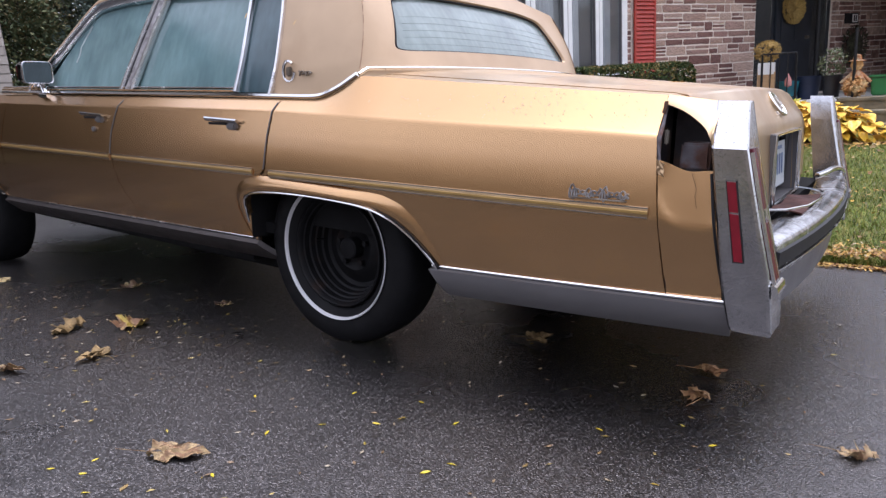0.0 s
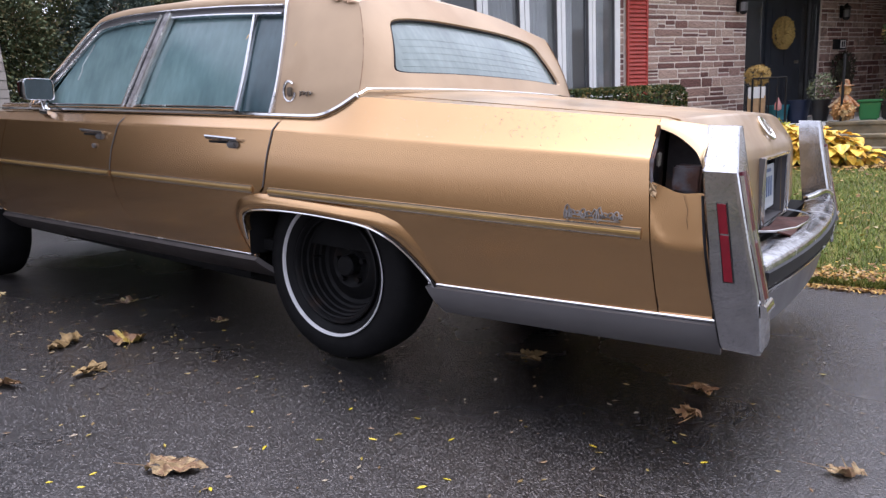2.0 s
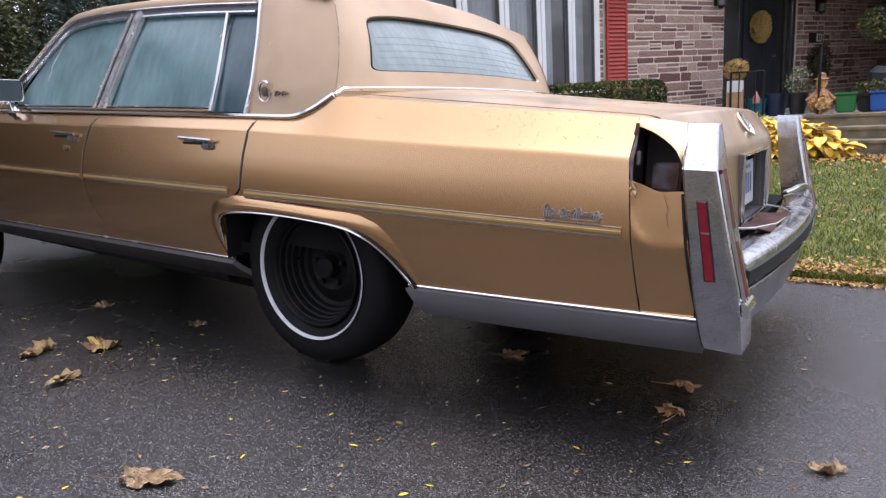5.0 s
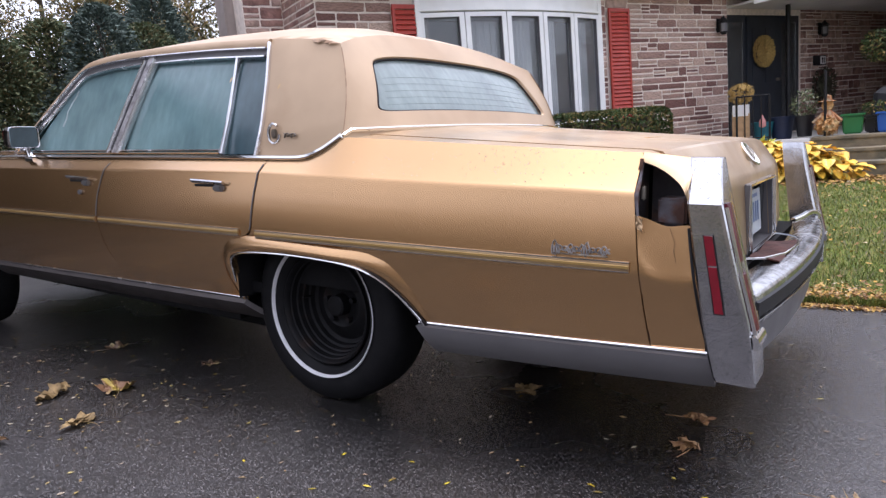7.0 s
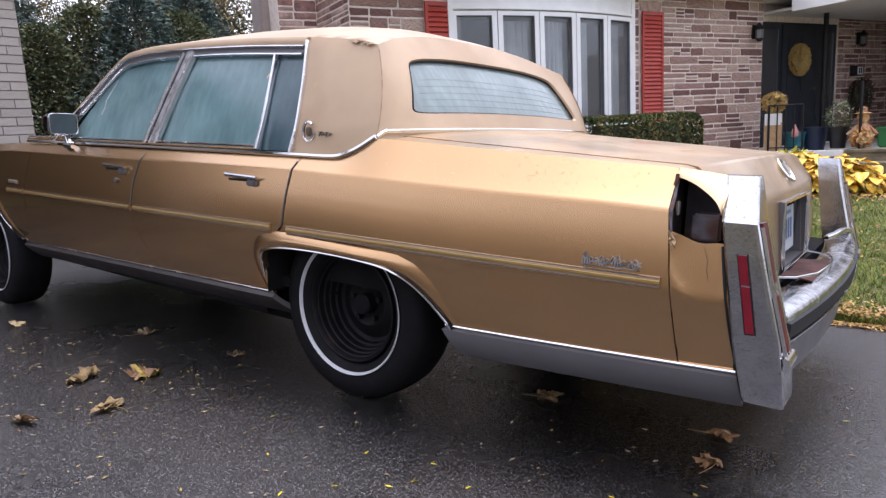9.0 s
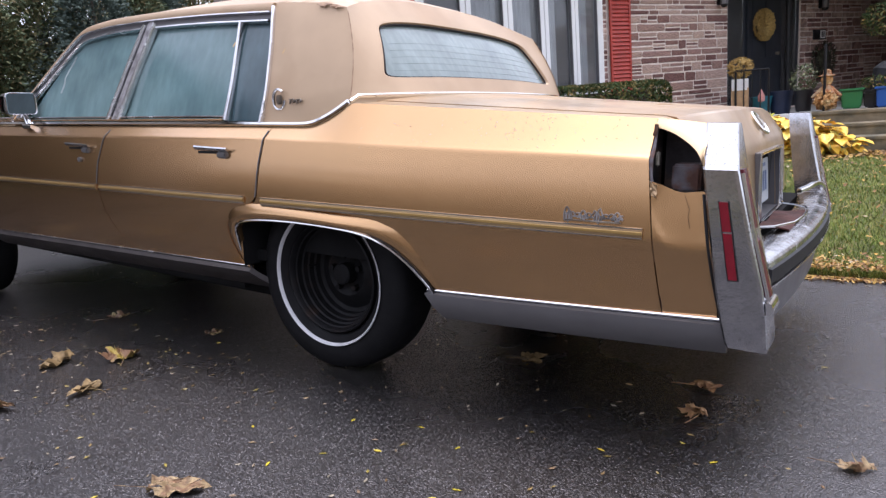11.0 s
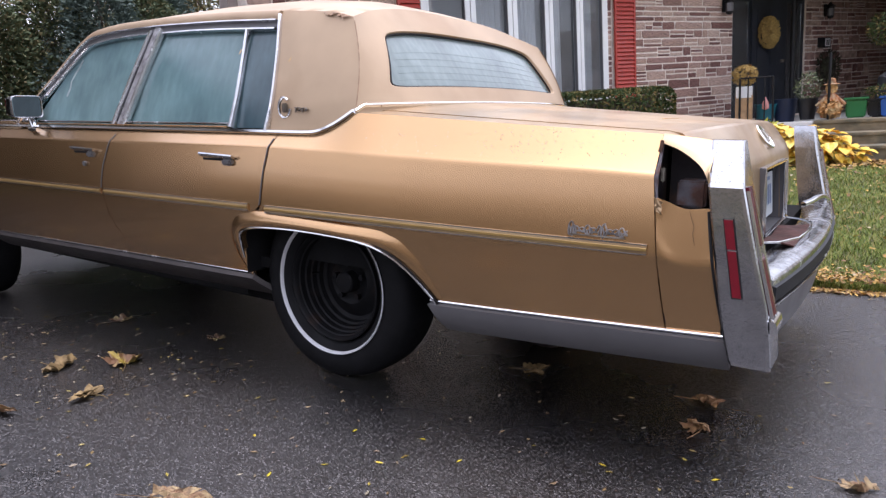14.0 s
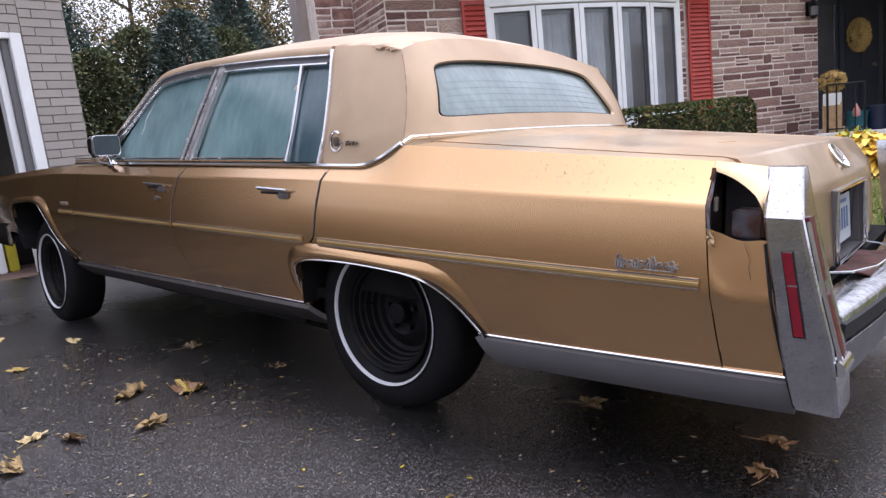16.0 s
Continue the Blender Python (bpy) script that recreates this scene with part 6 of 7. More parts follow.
# railing: slim iron posts with a top rail
def railing(p0, p1, n, h=0.62):
    r = root("porch_railing", Matrix(), "slim black iron porch railing", "railing", "porch railings")
    a, b = Vector(p0), Vector(p1)
    up = Vector((0, 0, h))
    part("top_rail", rod(bmesh.new(), a + up, b + up, 0.011, n=8), M_RAIL, r)
    part("bottom_rail", rod(bmesh.new(), a + Vector((0, 0, 0.08)), b + Vector((0, 0, 0.08)), 0.010, n=8), M_RAIL, r)
    for k in range(n):
        p = a.lerp(b, k / (n - 1))
        part("baluster", rod(bmesh.new(), p, p + up, 0.009 if 0 < k < n - 1 else 0.016, n=8), M_RAIL, r)


railing((-0.42, 9.86, 0.30), (0.05, 9.86, 0.30), 5, 0.72)
railing((0.78, 9.92, 0.335), (0.78, 10.02, 0.335), 2, 0.95)
railing((1.90, 9.95, 0.335), (3.4, 9.95, 0.335), 14, 0.80)

# ---- porch things ----
PZ = 0.335
crate = root("planter_box", Matrix.Translation((-0.38, 10.0, 0.30)) @ Matrix.Rotation(0.1, 4, "Z"), "tall narrow wooden planter with a white band", "planter")
for k in range(3):
    part("board", boxed((-0.12 + k * 0.081, -0.11, 0), (-0.042 + k * 0.081, -0.09, 0.46)), M_CEDARWOOD, crate, smooth=False)
part("side", boxed((-0.12, -0.088, 0), (-0.10, 0.11, 0.46)), M_CEDARWOOD, crate, smooth=False)
part("side", boxed((0.10, -0.088, 0), (0.12, 0.11, 0.46)), M_CEDARWOOD, crate, smooth=False)
part("white_band", boxed((-0.115, -0.115, 0.42), (0.115, 0.11, 0.60), None, 0.006), M_WHITE, crate)


def tuft(name, centre, size, n, leaf, material, seed, label, category, squash=1.0):
    """Many small leaves round a centre, denser outside."""
    rnd = random.Random(seed)
    bm = bmesh.new()
    for _ in range(n):
        d = Vector((rnd.gauss(0, 1), rnd.gauss(0, 1), rnd.gauss(0, 1))).normalized()
        p = Vector(centre) + Vector((d.x * size[0], d.y * size[1], d.z * size[2])) * rnd.uniform(0.65, 1.0) ** 0.6
        a = Vector((rnd.gauss(0, 1), rnd.gauss(0, 1), rnd.gauss(0, 1))).normalized() * leaf * rnd.uniform(0.6, 1.2)
        b = d.cross(a).normalized() * leaf * 0.45
        bm.faces.new([bm.verts.new(q) for q in (p - a * 0.5, p + b * 0.5, p + a * 0.5, p - b * 0.5)])
    return thing(name, bm, material, label, category, smooth=False)


tuft("dried_bouquet", (-0.38, 10.0, 1.07), (0.20, 0.17, 0.17), 700, 0.05, M_WICKER, 5, "ball of dried straw-coloured flowers on the planter", "flowers")
for p, r, h, c in (((-0.12, 10.3), 0.16, 0.30, M_TEAL), ((0.14, 10.45), 0.18, 0.36, M_NAVY)):
    bm = lathe(bmesh.new(), [(r * 0.75, 0), (r, h * 0.9), (r * 1.08, h), (r * 0.95, h), (r * 0.7, 0.05)], 20, Matrix.Translation((*p, 0.30)))
    thing("tub", bm, c, "teal plastic tub on the porch" if c is M_TEAL else "dark navy plastic tub on the porch", "tub", "porch tubs")
bm = lathe(bmesh.new(), [(0.01, 0), (0.05, 0.02), (0.05, 0.10), (0.02, 0.16), (0.005, 0.2)], 10, Matrix.Translation((-0.08, 10.05, 0.52)))
thing("garden_ornament", bm, M_PINK, "small faded pink ornament", "ornament")
figure = root("harvest_figure", Matrix.Translation((0.80, 10.1, 0.335)), "mottled orange and straw harvest decoration", "decoration")
part("body", fixed(lathe(bmesh.new(), [(0.02, 0), (0.13, 0.02), (0.15, 0.18), (0.10, 0.30), (0.06, 0.36), (0.05, 0.38)], 16)), M_PUMPKIN, figure)
part("head", fixed(lathe(bmesh.new(), [(0.005, 0.36), (0.06, 0.38), (0.085, 0.44), (0.07, 0.50), (0.005, 0.53)], 16)), M_STRAW_ORANGE, figure)
part("hat", fixed(lathe(bmesh.new(), [(0.005, 0.60), (0.05, 0.585), (0.06, 0.52), (0.12, 0.505), (0.12, 0.50), (0.05, 0.50)], 16)), M_PUMPKIN, figure)
for side in (-1, 1):
    part("arm", rod(bmesh.new(), (0.05 * side, 0, 0.33), (0.19 * side, -0.04, 0.20), 0.030, 0.022, 8), M_PUMPKIN, figure)
tuft("straw_sheaf", (0.80, 9.98, 0.48), (0.15, 0.10, 0.13), 420, 0.09, M_STRAW_ORANGE, 9, "bundle of orange straw by the steps", "straw")
tuft("potted_plant", (0.48, 10.25, 0.82), (0.20, 0.15, 0.24), 300, 0.06, M_LEAF_PALE, 10, "straggly green plant in a pot by the door", "plant")
bm = lathe(bmesh.new(), [(0.10, 0), (0.14, 0.30), (0.15, 0.32), (0.12, 0.32), (0.10, 0.05)], 18, Matrix.Translation((0.48, 10.25, 0.335)))
thing("flower_pot", bm, M_BLACK, "plain black plastic flower pot", "pot")
wreath(HOUSE @ Matrix.Translation((5.25, 0.0, 1.12)), 0.13, 0.16, 700, 8, "small dark twig wreath on the stone wall", M_TWIG)


def bin_(p, s, material, label):
    b = root("storage_bin", Matrix.Translation((*p, PZ)), label, "bin", "plastic bins")
    bm = boxed((-s[0] / 2, -s[1] / 2, 0), (s[0] / 2, s[1] / 2, s[2]), None, 0.02)
    for v in bm.verts:
        k = 0.86 + 0.14 * v.co.z / s[2]
        v.co.x *= k
        v.co.y *= k
    part("body", bm, material, b)
    part("rim", boxed((-s[0] / 2 - 0.02, -s[1] / 2 - 0.02, s[2]), (s[0] / 2 + 0.02, s[1] / 2 + 0.02, s[2] + 0.03), None, 0.008), material, b)


bin_((1.12, 10.2), (0.28, 0.22, 0.26), M_GREENBIN, "green plastic recycling bin on the porch")
bin_((1.55, 10.15), (0.26, 0.22, 0.26), M_BLUEBIN, "blue plastic recycling bin on the porch")
bin_((1.34, 10.30), (0.16, 0.16, 0.22), M_BLACK, "black plastic bin on the porch")
bm = bmesh.new()
rows = []
for k in range(9):
    h = k / 8
    w, d = 0.56 - 0.05 * h - (0.10 if k == 8 else 0), 0.30 - 0.06 * h - (0.10 if k == 8 else 0)
    ring = []
    for q in range(48):
        a = 6.2831853 * q / 48
        sag = 1 + 0.035 * math.sin(q * 2.1) * (1 - h) + 0.015 * math.sin(q * 5.3 + k)
        ring.append((w * sag * math.copysign(abs(math.cos(a)) ** 0.35, math.cos(a)), d * sag * math.copysign(abs(math.sin(a)) ** 0.35, math.sin(a)), 0.66 * h + 0.02 * math.sin(a * 2 + 1) * h))
    rows.append(ring + ring[:1])
skin(bm, rows)
bm.faces.new([v for v in bm.verts][-49:-1])
bmesh.ops.remove_doubles(bm, verts=bm.verts, dist=0.0005)
thing("covered_grill", fixed(bm), M_COVER, "grill under a sagging black cover on the porch", "grill", m=Matrix.Translation((1.88, 10.75, 0.30)) @ Matrix.Rotation(0.05, 4, "Z"))
tuft("pale_flowers", (1.48, 10.12, 0.70), (0.30, 0.12, 0.10), 260, 0.06, M_LEAF_BOX, 12, "pale green plants in the bins", "plant")
tuft("hanging_plant", (1.40, 11.0, 1.60), (0.25, 0.22, 0.26), 520, 0.07, M_LEAF_BOX, 13, "hanging basket of dark green leaves", "plant")

# projecting wing beyond the porch
bm = bmesh.new()
box(bm, (2.07, 11.9, FOOT), (6.5, 17, 2.7))
wing = thing("wall_wing", fixed(bm), M_MORTAR, "stone wall of the projecting wing", "wall", kind="structure", smooth=False)
bm = boxed((2.50, 11.84, 0.3), (4.4, 11.9, 2.6))
thing("garage_panel", bm, M_WHITE, "white panelled wall beside the porch", "panel", kind="structure", smooth=False)


# ---- hedge ----
def clipped_hedge(u0, u1, w0, w1, z0, z1, n, seed):
    rnd = random.Random(seed)
    h = root("hedge", HOUSE, "clipped boxwood hedge with browning tops under the window", "hedge")
    core = boxed((u0 + 0.1, w0 + 0.1, z0), (u1 - 0.1, w1 - 0.1, z1 - 0.1), None, 0.1)
    part("framework", core, M_BARK, h)
    bm = bmesh.new()
    for _ in range(n):
        face = rnd.random()
        u, w, z = rnd.uniform(u0, u1), rnd.uniform(w0, w1), rnd.uniform(z0, z1)
        if face < 0.40:
            z = z1 + rnd.gauss(0, 0.025)
        elif face < 0.80:
            w = w1 + rnd.gauss(0, 0.02)
        else:
            u = (u1 if rnd.random() < 0.6 else u0) + rnd.gauss(0, 0.02)
        r = 0.16
        # round the long edges
        du, dw, dz = max(0, u - (u1 - r)), max(0, w - (w1 - r)), max(0, z - (z1 - r))
        k = math.sqrt(du * du + dw * dw + dz * dz)
        if k > r:
            u, w, z = u - du + du * r / k, w - dw + dw * r / k, z - dz + dz * r / k
        p = Vector((u, w, z))
        a = Vector((rnd.gauss(0, 1), rnd.gauss(0, 1), rnd.gauss(0, 1))).normalized() * rnd.uniform(0.02, 0.045)
        b = a.cross(Vector((rnd.gauss(0, 1), rnd.gauss(0, 1), rnd.gauss(0, 1)))).normalized() * 0.014
        bm.faces.new([bm.verts.new(q) for q in (p - a, p + b, p + a, p - b)])
    part("leaves", bm, M_LEAF_BOX, h, smooth=False)


clipped_hedge(-2.2, -0.32, 0.55, 1.15, -0.25, 0.98, 9000, 21)

# ---- golden hosta clump by the steps ----
def hosta(centre, spread, n, seed, low=0.0):
    rnd = random.Random(seed)
    bm = bmesh.new()
    for _ in range(n):
        a, r = rnd.uniform(0, 6.2832), spread * rnd.random() ** 0.6
        base = Vector((centre[0] + r * math.cos(a) * 1.3, centre[1] + r * math.sin(a) * 0.5, centre[2] + rnd.uniform(0.05, 0.48) * (1 - 0.6 * (r / spread) ** 2)))
        d = Vector((math.cos(a) + rnd.gauss(0, .5), math.sin(a) + rnd.gauss(0, .5) - 0.6, rnd.uniform(-0.9, 0.45))).normalized()
        s = d.cross(Vector((0, 0, 1))).normalized()
        up = s.cross(d)
        L, W = rnd.uniform(0.11, 0.21), rnd.uniform(0.042, 0.078)
        rows = []
        for k in range(5):
            t = k / 4
            w = W * max(0, math.sin(3.1416 * (0.08 + 0.90 * t))) ** 0.8
            c = base + d * L * t - Vector((0, 0, 0.25 * L * t * t))
            rows.append([c - s * w + up * w * 0.35, c, c + s * w + up * w * 0.35])
        skin(bm, rows)
    return thing("hosta", bm, M_LEAF_GOLD, "large clump of yellow autumn hosta leaves", "plant", "yellow plants")


hosta((0.12, 8.75, -0.10), 0.66, 520, 31)
hosta((0.62, 8.6, -0.14), 0.52, 300, 33)
hosta((2.45, 8.85, -0.20), 0.40, 90, 32)
tuft("lime_plant", (0.05, 8.9, 0.30), (0.26, 0.2, 0.10), 90, 0.14, M_LIME, 35, "lime-yellow drooping leaves above the hosta", "plant")

# ---- grass and litter ----
rnd = random.Random(41)
verts, faces = [], []
for _ in range(130000):
    y = EDGE + 0.02 + (6.8) * rnd.random() ** 1.5
    x = rnd.uniform(-0.6, 1.2 + 0.30 * (y + 2.5))
    z = ground_z(x, y)
    a, h, w = rnd.uniform(0, 6.2832), rnd.uniform(0.018, 0.045), rnd.uniform(0.0014, 0.003) * (1 + 0.10 * y)
    dx, dy = math.cos(a), math.sin(a)
    lean = rnd.uniform(0.01, 0.05)
    n0 = len(verts)
    verts += [(x - dx * w, y - dy * w, z), (x + dx * w, y + dy * w, z), (x - dy * lean, y + dx * lean, z + h)]
    faces.append((n0, n0 + 1, n0 + 2))
me = bpy.data.meshes.new("grass")
me.from_pydata(verts, [], faces)
me.materials.append(M_GRASS)
tagged(new("grass", me), "short damp green lawn grass", "grass", kind="stuff")


def litter(name, n, place, size, label, seed, material=None):
    rnd = random.Random(seed)
    verts, faces = [], []
    for _ in range(n):
        x, y, z = place(rnd)
        a, s = rnd.uniform(0, 6.2832), size * rnd.uniform(0.5, 1.3)
        t = Vector((rnd.gauss(0, .45), rnd.gauss(0, .45), 1)).normalized()
        u = t.cross(Vector((math.cos(a), math.sin(a), 0))).normalized()
        v = t.cross(u)
        n0 = len(verts)
        ring = []
        for k in range(7):
            q = 6.2832 * k / 7
            r = s * (0.62 + 0.38 * rnd.random())
            ring.append(Vector((x, y, z)) + u * r * math.cos(q) + v * r * 0.75 * math.sin(q) + t * 0.25 * s * rnd.random())
        verts += [tuple(p) for p in ring] + [(x, y, z)]
        faces += [(n0 + k, n0 + (k + 1) % 7, n0 + 7) for k in range(7)]
    me = bpy.data.meshes.new(name)
    me.from_pydata(verts, [], faces)
    me.materials.append(material or M_LITTER)
    return tagged(new(name, me), label, "leaves", kind="stuff")


def on_lawn(rnd):
    y = EDGE + 0.05 + 6.3 * rnd.random() ** 1.2
    x = rnd.uniform(-0.4, 1.2 + 0.30 * (y + 2.5))
    return x, y, ground_z(x, y) + 0.045


def on_edge(rnd):
    y = EDGE - 0.03 + abs(rnd.gauss(0, 0.14)) - 0.08 * rnd.random() ** 2
    x = rnd.uniform(-1.0, 3.2)
    if y < EDGE + 0.02:
        return x, y, y * FALL + 0.006
    return x, y, ground_z(x, y) + 0.03 + 0.025 * rnd.random()


def by_steps(rnd):
    y = 8.9 - abs(rnd.gauss(0, 0.5))
    x = rnd.uniform(-0.3, 4.4)
    return x, y, ground_z(x, y) + 0.03


litter("lawn_leaves", 620, on_lawn, 0.020, "scattered brown leaves lying on the lawn", 51)
litter("edge_leaves", 9500, on_edge, 0.0115, "drift of yellow and brown leaves along the lawn edge", 52)
litter("step_leaves", 3200, by_steps, 0.032, "brown leaves heaped before the steps", 53)


# ---- fallen leaves on the drive ----
def on_drive(x, y, lift=0.002):
    return SLOPE @ Vector((x, y, lift))


def maple_leaf(seed, size, curl):
    """A lobed dry leaf, folded and crumpled, with its stalk."""
    rnd = random.Random(seed)
    out = []
    lobes = [(-158, 0.46), (-132, 0.62), (-112, 0.56), (-88, 0.86), (-68, 0.62), (-46, 0.98), (-24, 0.66), (0, 1.0), (24, 0.66), (46, 0.96), (68, 0.62), (88, 0.86), (112, 0.56), (132, 0.62), (158, 0.46)]
    for k, (a, r) in enumerate(lobes):
        out.append((radians(a + rnd.uniform(-7, 7)), r * rnd.uniform(0.70, 1.12)))
        if k < len(lobes) - 1:
            b, q = lobes[k + 1]
            for s in (0.33, 0.67):
                out.append((radians(a + (b - a) * s + rnd.uniform(-3, 3)), (r + (q - r) * s) * rnd.uniform(0.84, 1.06)))
    creases = []
    for _ in range(2):
        a = rnd.uniform(0, 6.2832)
        creases.append((math.cos(a), math.sin(a), rnd.uniform(0.15, 0.5), radians(rnd.choice((20, 34, 148, 160)))))
    bm = bmesh.new()
    c = bm.verts.new((0, 0, 0.004))
    rings = []
    for f in (0.17, 0.34, 0.5, 0.66, 0.83, 1.0):
        ring = []
        for a, r in out:
            x, y, z = f * r * math.cos(a), f * r * math.sin(a), 0.0
            for nx, ny, d, bend in creases:                      # the part beyond each crease is bent up and over
                over = max(0.0, x * nx + y * ny - d)
                x, y, z = x - nx * over * (1 - math.cos(bend)), y - ny * over * (1 - math.cos(bend)), z + over * math.sin(bend)
            z += 0.20 * noise.noise(Vector((x * 3 + seed, y * 3, 0.3))) + 0.12 * noise.noise(Vector((x * 8, y * 8 + seed, 0.7))) + 0.05 * abs(math.sin(a * 3.5)) * f
            x, y = x + 0.06 * noise.noise(Vector((y * 6, seed, 0.2))), y + 0.06 * noise.noise(Vector((x * 6, seed, 0.9)))
            ring.append(bm.verts.new((x * size, y * size, max(0.0012, (z + 0.07) * size))))
        rings.append(ring)
    n = len(out)
    for k in range(n - 1):
        bm.faces.new((c, rings[0][k], rings[0][k + 1]))
        for a, b in zip(rings, rings[1:]):
            bm.faces.new((a[k], b[k], b[k + 1], a[k + 1]))
    strip(bm, [(-0.02 * size, 0, 0.006), (-0.4 * size, 0.03 * size, 0.008), (-0.8 * size, 0.12 * size, 0.009), (-1.15 * size, 0.30 * size, 0.006)], 0.0018, 0.0015, (0, 0, 1))
    return bm


for k, (x, y, size, turn, curl, yellow) in enumerate((
        (-1.10, -0.36, 0.085, 20, 0.5, 0), (-0.90, -0.20, 0.085, 160, 0.6, 1), (-0.68, -0.47, 0.085, 200, 0.6, 0), (0.21, -0.75, 0.108, 30, 0.9, 0), (-1.56, 0.17, 0.08, 80, 0.3, 2),
        (-0.85, 0.20, 0.05, 10, 0.7, 2), (-0.80, -0.70, 0.085, 20, 0.9, 0), (1.17, 0.45, 0.060, 20, 0.5, 3), (1.22, 0.24, 0.062, 90, 0.5, 3), (1.59, 0.09, 0.070, 5, 0.9, 0), (0.58, 0.46, 0.06, 30, 0.4, 0),
        (-0.71, -0.91, 0.08, 60, 0.7, 0), (-0.92, -0.78, 0.06, 140, 0.7, 0), (-2.4, -0.1, 0.06, 0, 0.5, 0), (-2.0, -0.5, 0.06, 50, 0.5, 1), (-2.9, -0.35, 0.07, 70, 0.5, 0))):
    rolled = curl >= 0.9
    bm = maple_leaf(60 + k, size * 1.15, curl * (1.0 if rolled else 0.6))
    thing("maple_leaf", bm, M_MAPLE_YELLOW if yellow == 1 else M_MAPLE_DARK if yellow == 2 else M_MAPLE_RUST if yellow else M_MAPLE_BROWN if rolled else M_MAPLE, "yellow and brown maple leaf on wet asphalt" if yellow == 1 else "sodden dark brown maple leaf on wet asphalt" if yellow == 2 else "rust-orange maple leaf on wet asphalt" if yellow else "rolled brown maple leaf on wet asphalt" if rolled else "crumpled dry tan maple leaf on wet asphalt", "leaf", "maple leaves",
          m=Matrix.Translation(on_drive(x, y)) @ SLOPE @ Matrix.Rotation(radians(turn), 4, "Z") @ Matrix.Diagonal((1, 0.42 if rolled else 1, 0.8 if rolled else 1, 1)))

bm = bmesh.new()
skin(bm, [[(-0.5, 0, 0.02), (-0.2, -0.16, 0.05), (0.15, -0.17, 0.06), (0.5, 0, 0.03)], [(-0.5, 0, 0.02), (-0.2, 0, 0.01), (0.15, 0, 0.02), (0.5, 0, 0.03)], [(-0.5, 0, 0.02), (-0.2, 0.15, 0.06), (0.15, 0.16, 0.05), (0.5, 0, 0.03)]])
leaflet = thing("leaflet", bm, M_LEAFLET, "small narrow yellow leaflet on wet asphalt", "leaf", "yellow leaflets")
faded = leaflet.data.copy()
faded.materials[0] = M_LEAFLET_OLD
rnd = random.Random(71)
spots = [(1.25, -0.26), (1.05, -0.08), (0.72, -0.24), (0.58, -0.29), (0.42, -0.43), (0.54, -0.35), (0.80, -0.48), (0.08, -0.86), (0.12, -0.91), (0.21, -0.95), (0.03, -0.94), (0.39, -0.75),
         (0.83, -0.42), (0.56, -0.18), (0.35, -0.23), (0.33, -0.54), (1.31, -0.02), (0.11, -0.40), (-0.08, -0.43), (-0.42, -0.61), (-0.14, -0.81), (0.95, -0.43), (-0.53, -0.14), (-0.56, -0.20),
         (-0.56, -0.04), (0.79, 0.15), (0.87, 0.11), (0.95, 0.10), (1.27, 0.53), (0.34, 0.01), (0.60, 0.01), (-0.15, -0.06), (0.10, -0.73)]
fresh = 18                                            # the first ones are still bright yellow
while len(spots) < 250:
    x, y = rnd.uniform(-3.8, 2.2), rnd.uniform(-1.3, 2.1)
    if rnd.random() < 0.5:
        x, y = rnd.gauss(-1.2, 0.7), rnd.gauss(-0.2, 0.35)
    if x > -0.45 and y < -0.1:
        continue
    spots.append((x, y))
for k, (x, y) in enumerate(spots):
    s = rnd.uniform(0.020, 0.030) if k < fresh else rnd.uniform(0.010, 0.024)
    m = Matrix.Translation(on_drive(x, y, 0.001)) @ SLOPE @ Matrix.Rotation(rnd.uniform(0, 6.28), 4, "Z") @ Matrix.Rotation(rnd.uniform(-0.3, 0.3), 4, "X")
    ob = leaflet if k == 0 else leaflet.copy()
    if k:
        scene.collection.objects.link(ob)
    ob.matrix_basis = m @ Matrix.Diagonal((s, s * rnd.uniform(0.7, 1.2), s, 1))
    if k >= fresh:
        ob.data = faded

# finer scraps of leaf between them
rnd = random.Random(72)
verts, faces = [], []
for _ in range(900):
    x, y = rnd.uniform(-3.8, 2.2), rnd.uniform(-1.4, 2.1)
    if rnd.random() < 0.4:
        x, y = rnd.gauss(-1.0, 1.0), rnd.gauss(-0.3, 0.4)
    a, s = rnd.uniform(0, 6.2832), rnd.uniform(0.005, 0.013)
    dx, dy = math.cos(a) * s, math.sin(a) * s
    n0 = len(verts)
    for px, py in ((x - dx, y - dy), (x - dy * 0.4, y + dx * 0.4), (x + dx, y + dy), (x + dy * 0.4, y - dx * 0.4)):
        verts.append(tuple(on_drive(px, py, rnd.uniform(0.001, 0.005))))
    faces.append((n0, n0 + 1, n0 + 2, n0 + 3))
me = bpy.data.meshes.new("leaf_scraps")
me.from_pydata(verts, [], faces)
me.materials.append(M_SCRAP)
tagged(new("leaf_scraps", me), "tiny yellow and brown leaf scraps on the asphalt", "leaves", kind="stuff")

